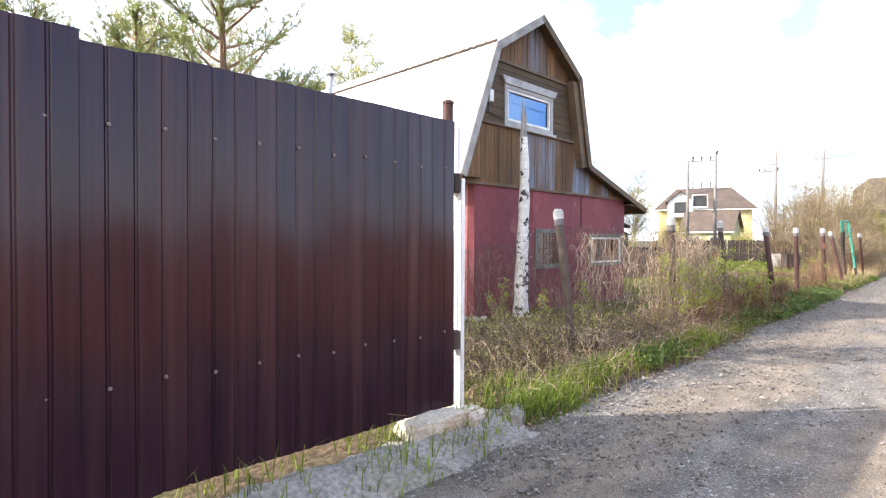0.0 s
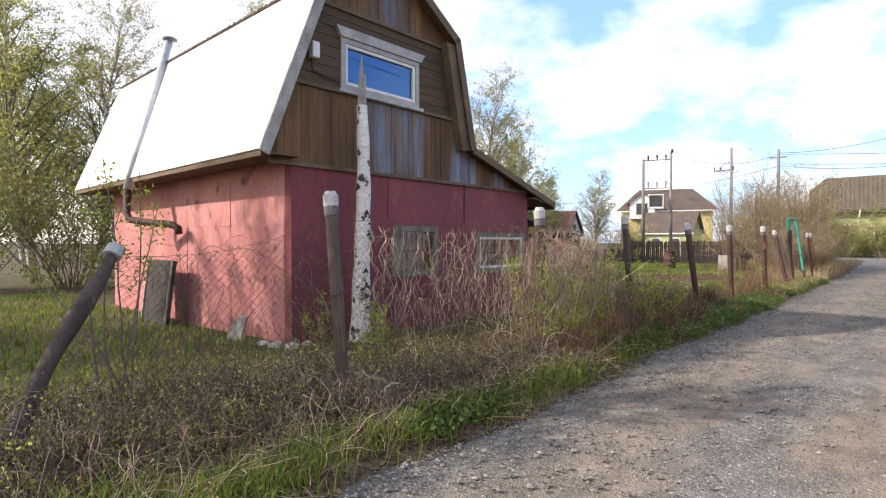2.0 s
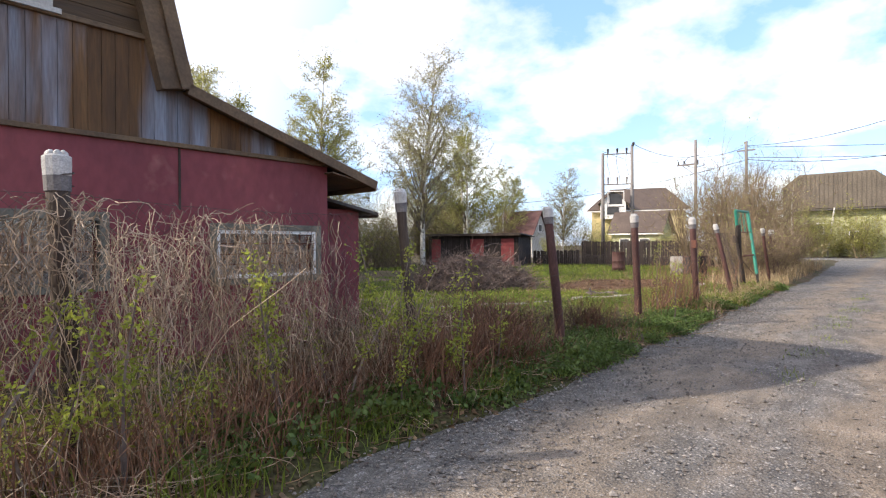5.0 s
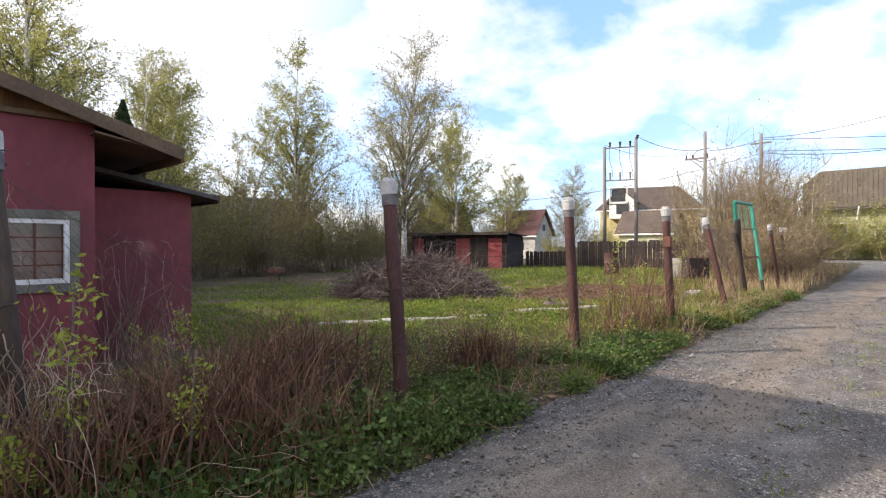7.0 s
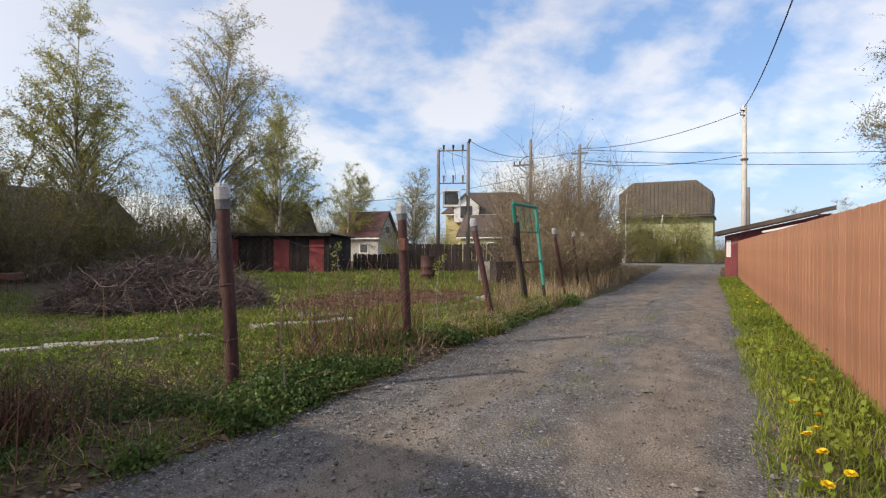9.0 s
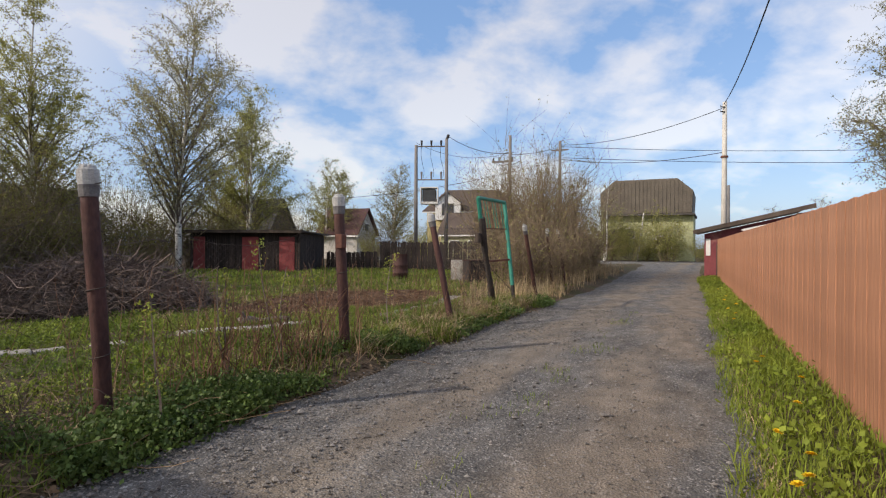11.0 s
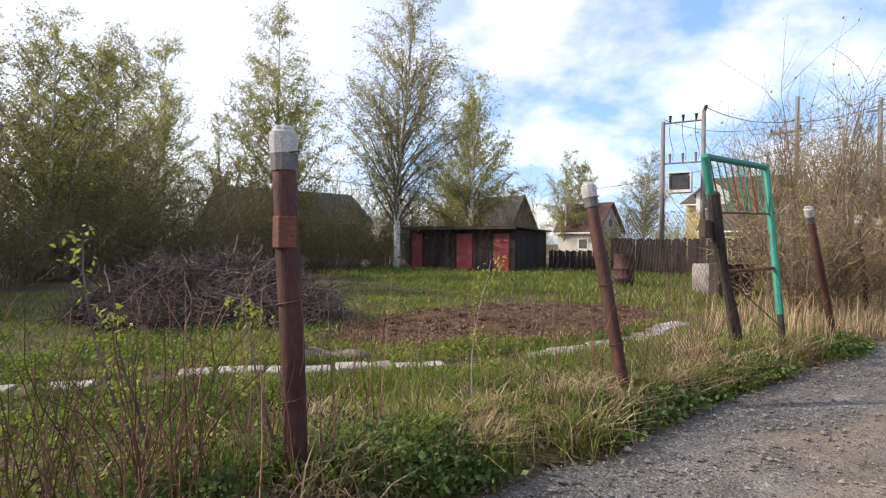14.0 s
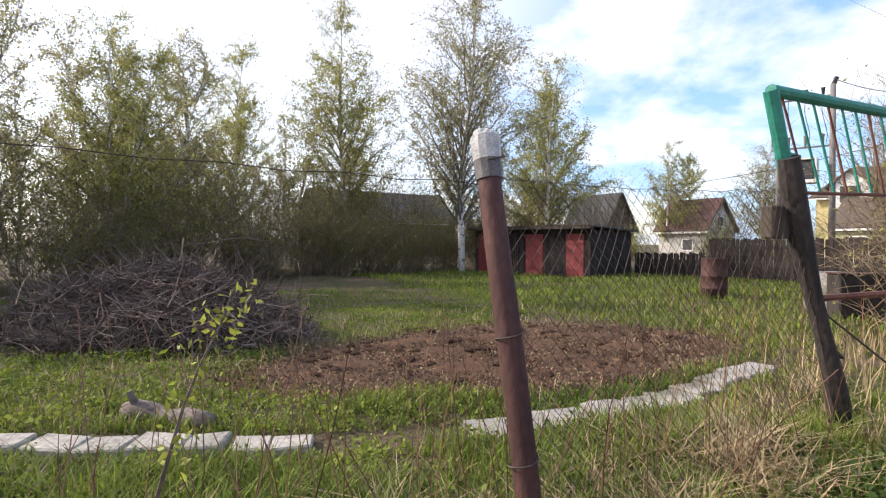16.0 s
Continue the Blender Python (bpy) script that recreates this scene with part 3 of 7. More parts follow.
def loose_stones():
    m = Mesh()
    n = 34000
    u = 2.5 + 24 * R.uniform(0, 1, n) ** 1.1
    lo, hi = right_edge(u), left_edge(u)
    f = R.uniform(-0.02, 1.04, n)
    f = np.where(R.uniform(0, 1, n) < 0.45, 1 - np.abs(R.normal(0, 0.22, n)), f)
    v = lo + f * (hi - lo)
    s = R.gamma(1.6, 0.0030, n) + 0.003
    octa = np.array([(1, 0, 0), (0, 1, 0), (-1, 0, 0), (0, -1, 0), (0, 0, 0.7), (0, 0, -0.7)])
    pts = octa[None] * s[:, None, None] * R.uniform(0.6, 1.4, (n, 6, 1))
    c = np.stack([u, v, np.zeros(n) + 0.012 + s * 0.25], 1)
    V = (pts + c[:, None]).reshape(-1, 3)
    tri = np.array([(0, 1, 4), (1, 2, 4), (2, 3, 4), (3, 0, 4), (1, 0, 5), (2, 1, 5), (3, 2, 5), (0, 3, 5)])
    m.add(V, (np.arange(n)[:, None, None] * 6 + tri[None]).reshape(-1, 3))
    single("gravel", m, STONES, UVM, "loose grey and pale stones on the lane", "gravel", kind="stuff")


ground()
lane()


# ---- profiled sheet fence ----
def sheet_fence():
    th = thing("metal_fence", on(0, 3.015, 0), "dark brown profiled metal sheet fence beside the lane", "fence")
    pitch, rib = 0.1263, 0.009
    top, low = 2.43, 0.20

    def sheet(u0, count, lift, back):
        m = Mesh()
        prof = []
        for i in range(count):
            a = u0 + i * pitch
            prof += [(a, 0), (a + 0.008, 0), (a + 0.017, -rib), (a + 0.117, -rib), (a + 0.1258, 0)]
        zs = np.linspace(low + lift, top + lift, 48)
        k = len(prof)
        v = []
        for z in zs:
            for a, d in prof:
                v.append((a, d + back + 0.004 * math.sin(a * 5.1 + z * 2.2) + 0.0022 * math.sin(z * 6 + a * 9) + 0.0015 * math.sin(z * 3.1 - a * 17), z - 0.012 * (a < u0 + 0.3)))
        f = [(i * k + j, i * k + j + 1, (i + 1) * k + j + 1, (i + 1) * k + j) for i in range(len(zs) - 1) for j in range(k - 1)]
        off = len(v)
        v += [(x, y + 0.004, z) for x, y, z in v]
        f += [tuple(q + off for q in reversed(x)) for x in f]
        return m.add(v, f)

    for u0, count, lift, back in ((0.61, 20, 0.0, 0.0), (-1.64, 18, 0.035, -0.008), (-3.89, 18, 0.0, 0.0), (-6.14, 18, 0.02, -0.006)):
        part("sheet", sheet(u0, count, lift, back), SHEET, th)
    screw = Mesh().lathe([(0.010, 0), (0.010, 0.004), (0.006, 0.006), (0.005, 0.011)], 8).data("screw", SCREW)
    for z in (2.05, 0.785):
        for i in range(19):
            u = 1.0 + (i - 9) * pitch * 2
            if u < 3.05:
                s = part("screw", screw, None, th)
                s.matrix_basis = pose(u, -rib - 0.001, z + 0.01 * math.sin(i * 2.3), 90)
    for z in (2.05, 0.785):
        part("rail", Mesh().box(-8, 3.16, 0.03, 0.07, z - 0.02, z + 0.02), RUSTPIPE, th)
    part("post", Mesh().lathe([(0.042, 0), (0.042, 2.575), (0.048, 2.58), (0.048, 2.60), (0.03, 2.61)], 14, (3.13, 0.07)), RUSTPIPE, th, "brown steel pipe post with a flat cap", smooth=False)
    w = Mesh().box(3.245, 3.285, 0.02, 0.125, 0.10, 2.0)
    w.box(3.238, 3.244, 0.06, 0.078, 0.10, 2.0)
    w.box(3.245, 3.285, 0.075, 0.125, 2.001, 2.42)
    part("jamb", w, WHITEPAINT, th, "white sheet-metal edge strip in the sun", bevel=0.004)
    for z in (1.96, 0.70):
        part("bracket", Mesh().box(3.16, 3.236, 0.02, 0.13, z - 0.075, z + 0.075), DARKWOOD, th, "dark wooden block", bevel=0.006)
    return th


sheet_fence()


def rock(seed, sx, sy, sz, n=2):
    bm = bmesh.new()
    bmesh.ops.create_icosphere(bm, subdivisions=n, radius=1)
    for v in bm.verts:
        d = 1 + 0.28 * noise.noise(v.co * 1.3 + Vector((seed * 7.1, 0, 0))) + 0.10 * noise.noise(v.co * 3.4 + Vector((0, seed, 0)))
        v.co = Vector((v.co.x * sx * d, v.co.y * sy * d, max(v.co.z, -0.5) * sz * d))
    me = bpy.data.meshes.new("rock")
    bm.to_mesh(me)
    bm.free()
    return me


def block(seed, sx, sy, sz):
    """A roughly squared stone with worn edges."""
    bm = bmesh.new()
    bmesh.ops.create_cube(bm, size=2)
    bmesh.ops.subdivide_edges(bm, edges=list(bm.edges), cuts=5, use_grid_fill=True)
    for v in bm.verts:
        c = v.co.copy()
        n = c.normalized()
        c = c * 0.72 + n * 0.36
        d = 1 + 0.16 * noise.noise(n * 1.4 + Vector((seed * 3.7, 0, 0))) + 0.07 * noise.noise(n * 5 + Vector((0, seed, 0)))
        v.co = Vector((c.x * sx, c.y * sy, c.z * sz)) * d
    me = bpy.data.meshes.new("rock")
    bm.to_mesh(me)
    bm.free()
    return me


for i, (u, v, sx, sy, sz, z, turn) in enumerate(((2.86, 2.97, 0.27, 0.13, 0.11, 0.08, -4), (3.24, 2.93, 0.15, 0.12, 0.09, 0.06, 12), (3.62, 2.80, 0.16, 0.10, 0.07, 0.04, 30))):
    me = block(i + 1, sx, sy, sz)
    me.materials.append(LIME if i < 2 else RUBBLE)
    ob = new("rock", me)
    ob.matrix_basis = on(u, v, z, turn)
    tagged(ob, "pale squared limestone block under the fence end" if i < 2 else "grey rough stone in the verge grass", "stone", "stones under the fence")
slab = Mesh()
ux, vx = np.linspace(-0.6, 3.75, 40), np.linspace(2.44, 2.98, 9)
GU, GV = np.meshgrid(ux, vx, indexing="ij")
GV = GV + 0.09 * (0.5 - (GV - 2.44) / 0.54) * wob(GU * 4.0, 2.0) + 0.03 * wob(GU * 11, GV * 9)
GZ = np.maximum(ground_z(GU, GV), 0.0) + 0.024 + 0.014 * wob(GU * 7, GV * 8)
rim = np.minimum(np.minimum(GU - ux[0], ux[-1] - GU) / 0.25, np.minimum(np.arange(9), np.arange(8, -1, -1))[None] / 1.0)
GZ = GZ - 0.06 * (1 - np.clip(rim, 0, 1))
gi = np.arange(GU.size).reshape(GU.shape)
slab.add(np.stack([GU, GV, GZ], -1).reshape(-1, 3), np.stack([gi[:-1, :-1], gi[1:, :-1], gi[1:, 1:], gi[:-1, 1:]], -1).reshape(-1, 4))
single("concrete_apron", slab, RUBBLE, UVM, "broken grey concrete strip at the foot of the fence", "concrete", smooth=True)


# ---- red house ----
EAVE_L, KNEE_L, APEX, KNEE_R, LOW_R, EAVE_R = (6.80, 2.63), (7.73, 5.06), (9.15, 5.95), (10.58, 5.02), (11.02, 3.17), (13.80, 2.32)
ROOF = [EAVE_L, KNEE_L, APEX, KNEE_R, LOW_R, EAVE_R]
HU0, HU1, HV0, HV1 = 7.35, 13.05, 6.56, 13.7


def roof_z(u):
    return float(np.interp(u, [p[0] for p in ROOF], [p[1] for p in ROOF]))


def wall_with_holes(u0, u1, z0, z1, holes, y0, y1):
    m = Mesh()
    cuts = sorted({u0, u1, *[h[0] for h in holes], *[h[1] for h in holes]})
    for a, b in zip(cuts, cuts[1:]):
        inside = [h for h in holes if h[0] <= a and b <= h[1]]
        z = z0
        for h in sorted(inside, key=lambda q: q[2]):
            m.box(a, b, y0, y1, z, h[2])
            z = h[3]
        m.box(a, b, y0, y1, z, z1)
    me = m.data("front_wall", REDWALL)
    bm = bmesh.new()
    bm.from_mesh(me)
    bmesh.ops.remove_doubles(bm, verts=bm.verts, dist=0.0005)
    bm.to_mesh(me)
    bm.free()
    return me


def window(name, house, u0, u1, z0, z1, y, frame_m, glass, bars=(0, 0), width=0.06, inner=None, label=""):
    m = Mesh()
    m.box(u0, u1, y - 0.03, y + 0.10, z0, z0 + width).box(u0, u1, y - 0.03, y + 0.10, z1 - width, z1)
    m.box(u0, u0 + width, y - 0.03, y + 0.10, z0 + width, z1 - width).box(u1 - width, u1, y - 0.03, y + 0.10, z0 + width, z1 - width)
    w = part(name, m, frame_m, house, label, bevel=0.004)
    a, b, c, d = u0 + width, u1 - width, z0 + width, z1 - width
    if inner:
        q = Mesh()
        t = 0.045
        q.box(a, b, y - 0.012, y + 0.04, c, c + t).box(a, b, y - 0.012, y + 0.04, d - t, d).box(a, a + t, y - 0.012, y + 0.04, c + t, d - t).box(b - t, b, y - 0.012, y + 0.04, c + t, d - t)
        part("sash", q, inner, w, bevel=0.003)
        a, b, c, d = a + t, b - t, c + t, d - t
    p = part("pane", Mesh().box(a, b, y + 0.03, y + 0.036, c, d), glass, w)
    p.visible_shadow = False
    for i in range(bars[0]):
        x = a + (b - a) * (i + 1) / (bars[0] + 1)
        part("bar", Mesh().box(x - 0.008, x + 0.008, y - 0.02, y + 0.0, c, d), RUST, w)
    for i in range(bars[1]):
        z = c + (d - c) * (i + 1) / (bars[1] + 1)
        part("bar", Mesh().box(a, b, y - 0.022, y - 0.004, z - 0.007, z + 0.007), RUST, w)
    return w


def red_house():
    h = thing("house", UVM, "small red house with a brown timber gable and pale gambrel roof", "house")
    W1, W2 = (9.20, 10.24, 0.92, 1.74), (11.32, 12.92, 0.90, 1.66)
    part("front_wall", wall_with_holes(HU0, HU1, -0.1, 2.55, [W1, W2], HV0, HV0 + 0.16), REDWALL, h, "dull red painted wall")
    part("side_wall", Mesh().box(HU0, HU0 + 0.16, HV0 + 0.162, HV1, -0.1, 2.72), REDSIDE, h, "pale pinkish red side wall with flaking paint")
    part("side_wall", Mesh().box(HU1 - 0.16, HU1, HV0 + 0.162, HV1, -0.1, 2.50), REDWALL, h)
    part("back_wall", Mesh().prism([(HU0 + 0.17, -0.1), (HU1 - 0.17, -0.1), (HU1 - 0.17, 2.4), (11.0, 3.05), (10.5, 4.9), (9.15, 5.8), (7.8, 4.95), (HU0 + 0.17, 3.6)], HV1 - 0.16, HV1), REDWALL, h)
    part("interior_floor", Mesh().box(HU0 + 0.17, HU1 - 0.17, HV0 + 0.17, HV1 - 0.17, 0.0, 0.05), DARKROOM, h)
    part("loft_floor", Mesh().box(HU0 + 0.17, HU1 - 0.17, HV0 + 0.17, HV1 - 0.17, 2.40, 2.48), DARKROOM, h)
    # lapped metal sheets and battens on the walls
    for u in (9.10, 10.97):
        part("seam", Mesh().box(u - 0.012, u + 0.012, HV0 - 0.012, HV0 + 0.002, 1.80 if u > 10 else 1.85, 2.53), DARKWOOD if u > 10 else REDWALL, h)
    sheets = [(6.73, 8.25), (8.27, 9.85), (9.87, 11.4), (11.42, 13.68)]
    for i, (a, b) in enumerate(sheets):
        for j, (z0, z1) in enumerate(((0.02, 0.95), (0.955, 1.72), (1.725, 2.42))):
            d = 0.004 + 0.005 * ((i + j) % 2)
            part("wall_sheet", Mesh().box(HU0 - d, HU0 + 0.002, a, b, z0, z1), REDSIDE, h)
    # front windows
    window("window", h, *W1, HV0, WINFRAME, GLASSDULL, (3, 1), 0.09, label="old wooden window with iron bars")
    window("window", h, *W2, HV0, WINFRAME, GLASSDULL, (5, 3), 0.08, WHITEPAINT, label="small window with white sash and rusty grille")
    for a in (W1, W2):
        part("curtain", Mesh().box(a[0] + 0.1, a[1] - 0.1, HV0 + 0.20, HV0 + 0.21, a[2] + 0.05, a[3] - 0.05), GREYPAINT, h, "pale cloth behind the glass")
    # gable planks
    gable = part("gable", Mesh().prism([(7.2, 2.56), (12.9, 2.50), (11.06, 3.02), (10.52, 4.93), (9.15, 5.83), (7.80, 4.97)], HV0 + 0.05, HV0 + 0.10), DARKWOOD, h)
    low, high = 3.66, 4.87

    def upright(z0, z1f, u0, u1, wid, y):
        u = u0
        i = 0
        while u < u1 - 0.02:
            a, b = u + 0.004, min(u + wid, u1)
            za, zb = z1f(a), z1f(b)
            if max(za, zb) > z0 + 0.03:
                m = Mesh()
                d = 0.004 * (i % 3)
                m.prism([(a, z0), (b, z0), (b, max(zb, z0 + 0.01)), (a, max(za, z0 + 0.01))], y - d, y + 0.03)
                part("plank", m, GABLE, gable)
            u += wid
            i += 1

    upright(2.56, lambda u: min(low - 0.02, roof_z(u) - 0.05), 6.98, 13.1, 0.128, HV0 - 0.012)
    upright(high + 0.02, lambda u: roof_z(u) - 0.06, 7.8, 10.62, 0.135, HV0 - 0.010)
    z = low + 0.03
    gw = (8.16, 9.76, 3.70, 4.47)
    while z < high - 0.03:
        t = min(z + 0.145, high)
        mid = (z + t) / 2
        ul = np.interp(mid, [EAVE_L[1], KNEE_L[1]], [EAVE_L[0], KNEE_L[0]]) + 0.08
        ur = np.interp(-mid, [-KNEE_R[1], -LOW_R[1]], [KNEE_R[0], LOW_R[0]]) - 0.05
        for a, b in (((ul, gw[0]), (gw[1], ur)) if z < gw[3] - 0.02 else ((ul, ur),)):
            part("board", Mesh().box(a, b, HV0 - 0.014, HV0 + 0.03, z, t - 0.005), GABLEH, gable)
        z += 0.147
    for zz, a, b, o in ((low, 7.22, 10.86, 0.06), (high, 7.70, 10.56, 0.05), (2.535, 7.0, 13.2, 0.045)):
        part("ledge_board", Mesh().box(a, b, HV0 - o, HV0 + 0.03, zz - 0.03, zz + 0.025), TRIM, gable, bevel=0.006)
    w = window("window", h, *gw, HV0 - 0.015, GREYPAINT, GLASS, (0, 0), 0.085, WHITEPAINT, label="white framed gable window reflecting blue sky")
    part("crown_board", Mesh().prism([(gw[0] - 0.02, gw[3] - 0.01), (gw[1] + 0.02, gw[3] - 0.01), (gw[1] + 0.11, gw[3] + 0.13), (gw[0] - 0.11, gw[3] + 0.13)], HV0 - 0.075, HV0 - 0.02), GREYPAINT, w)
    part("sill", Mesh().box(gw[0] - 0.06, gw[1] + 0.06, HV0 - 0.09, HV0 - 0.02, gw[2] - 0.05, gw[2]), GREYPAINT, w)
    # roof
    v0, v1 = 6.36, 14.42
    for i, (a, b) in enumerate(zip(ROOF, ROOF[1:])):
        m = Mesh()
        a3, b3 = (a[0], a[1]), (b[0], b[1])
        m.slab([(a3[0], v0, a3[1]), (b3[0], v0, b3[1]), (b3[0], v1, b3[1]), (a3[0], v1, a3[1])], 0.035)
        part("roof_sheet", m, ROOFWHITE if i < 4 else ROOFBROWN, h, "pale sunlit sheet roof" if i < 4 else "brown sheet roof over the low side")
        d = Vector((b[0] - a[0], 0, b[1] - a[1])).normalized()
        nrm = Vector((-d.z, 0, d.x))
        r = Mesh()
        dep = 0.15 if i != 4 else 0.13
        p0, p1 = Vector((a[0], 0, a[1])) + nrm * 0.034 - d * 0.02, Vector((b[0], 0, b[1])) + nrm * 0.034 + d * 0.02
        r.prism([(p0.x, p0.z), (p1.x, p1.z), ((p1 - nrm * dep).x, (p1 - nrm * dep).z), ((p0 - nrm * dep).x, (p0 - nrm * dep).z)], v0 - 0.03, v0 + 0.0)
        part("rake_board", r, GREYTRIM if i < 2 else TRIM, h, bevel=0.005)
        # soffit under the overhang
        s = Mesh()
        q0, q1 = Vector((a[0], 0, a[1])) - nrm * 0.02, Vector((b[0], 0, b[1])) - nrm * 0.02
        s.prism([(q0.x, q0.z), (q1.x, q1.z), ((q1 - nrm * 0.02).x, (q1 - nrm * 0.02).z), ((q0 - nrm * 0.02).x, (q0 - nrm * 0.02).z)], v0 + 0.001, HV0 - 0.02)
        part("soffit", s, TRIM, h)
    # boxed-in overhang on the lane side of the gable
    part("boxing", Mesh().prism([(10.30, 4.93), (10.56, 4.90), (10.99, 3.16), (10.72, 3.10)], v0 + 0.02, HV0 - 0.016), TRIM, h, "brown boarded overhang")
    part("eave_soffit", Mesh().slab([(6.84, v0, 2.60), (7.36, v0, 2.60), (7.36, v1, 2.56), (6.84, v1, 2.56)], 0.02), TRIM, h)
    part("eave_board", Mesh().box(6.79, 6.815, v0, v1, 2.56, 2.645), TRIM, h)
    part("eave_soffit", Mesh().slab([(13.0, v0, 2.40), (13.76, v0, 2.27), (13.76, v1, 2.27), (13.0, v1, 2.40)], 0.02), TRIM, h)
    part("eave_board", Mesh().box(13.79, 13.82, v0, v1, 2.20, 2.345), TRIM, h)
    # wavy edge sheets over the knee line
    m = Mesh()
    vv = np.linspace(v0, v1, 90)
    m.tube([(KNEE_L[0] - 0.02, v, KNEE_L[1] + 0.055 + 0.014 * math.sin(v * 38)) for v in vv], 0.028, 6)
    part("ridge_cover", m, DARKWOOD, h, "dark wavy edge of the upper roof sheets")
    # flue pipe
    m = Mesh()
    top = (7.82, 11.83, 5.62)
    foot = (6.72, 10.90, 2.42)
    m.tube([foot, top], 0.078, 14)
    f = part("flue", m, GALV, h, "tall galvanised stove pipe with a rain cap", smooth=True)
    part("rain_cap", Mesh().lathe([(0.02, 5.72), (0.14, 5.67), (0.14, 5.64), (0.02, 5.66)], 14, (7.83, 11.84)), TAPE, f)
    m = Mesh()
    m.tube([foot, (6.70, 10.88, 2.0), (6.72, 10.78, 1.88), (6.85, 10.55, 1.84), (7.12, 9.95, 1.78), (7.18, 9.84, 1.72), (7.19, 9.82, 1.62)], 0.062, 12)
    part("stove_pipe", m, RUSTPIPE, h, "rusty elbow pipe", smooth=True)
    # small electric box with cable
    e = part("electric_box", Mesh().box(7.62, 7.74, HV0 - 0.12, HV0 - 0.015, 4.02, 4.24), WHITEPAINT, h, "small white electric box", bevel=0.01)
    part("cable", Mesh().tube([(7.64, HV0 - 0.06, 4.02), (7.66, HV0 - 0.05, 3.86), (7.9, HV0 - 0.04, 3.80), (8.1, HV0 - 0.04, 3.79)], 0.012, 5), CABLE, e)
    return h


red_house()


def annex():
    h = thing("shed_annex", UVM, "low red lean-to beside the house", "shed")
    part("wall", Mesh().box(13.075, 14.30, 7.35, 7.47, -0.05, 1.98), REDWALL, h)
    part("wall", Mesh().box(14.18, 14.30, 7.472, 9.6, -0.05, 1.90), REDWALL, h)
    part("wall", Mesh().box(13.075, 14.178, 9.48, 9.6, -0.05, 1.90), REDWALL, h)
    part("roof", Mesh().slab([(13.07, 7.15, 2.16), (14.55, 7.15, 1.90), (14.55, 9.8, 1.90), (13.07, 9.8, 2.16)], 0.05), ROOFFELT, h)
    part("eave_board", Mesh().box(14.55, 14.575, 7.15, 9.8, 1.86, 1.955), DARKWOOD, h)


annex()
m = Mesh()
m.add([(0.02 * math.sin(z * 9 + y * 12), y, z) for z in np.linspace(1.05, 1.38, 6) for y in np.linspace(0, 0.32, 6)], [(i * 6 + j, i * 6 + j + 1, i * 6 + j + 7, i * 6 + j + 6) for i in range(5) for j in range(5)])
single("cloth", m, TEAL, on(14.36, 8.7, 0, -20), "teal cloth hung on the lean-to wall", "cloth")

# things leaning on the side wall
d = thing("old_cabinet_door", on(6.90, 10.25, 0.05, 0, 7), "dark wooden hatch leaning on the red side wall", "hatch")
part("leaf", Mesh().box(-0.02, 0.04, -0.62, 0.45, 0, 1.12), CHAR, d, bevel=0.008)
part("edge_strip", Mesh().box(-0.045, -0.022, -0.62, -0.60, 0, 1.12), GREYTRIM, d)
part("edge_strip", Mesh().box(-0.045, -0.022, 0.43, 0.45, 0, 1.12), GREYTRIM, d)
d = thing("plank_offcut", on(7.02, 7.55, 0.02, 15, 22), "short weathered board propped at the wall", "board")
part("board", Mesh().prism([(-0.16, 0), (0.16, 0), (0.13, 0.24), (0.02, 0.44), (-0.12, 0.40)], -0.02, 0.03, 0), GREYPOLE, d, bevel=0.01)
for i, (u, v, s) in enumerate(((7.15, 6.95, 0.10), (7.2, 6.7, 0.12), (7.3, 6.48, 0.11), (7.55, 6.5, 0.09))):
    me = rock(i + 11, s, s * 0.9, s * 0.7)
    me.materials.append(CONCRETE)
    ob = new("rock", me)
    ob.matrix_basis = on(u, v, 0.06, i * 50)
    tagged(ob, "grey stone at the foot of the wall", "stone", "stones at the wall")


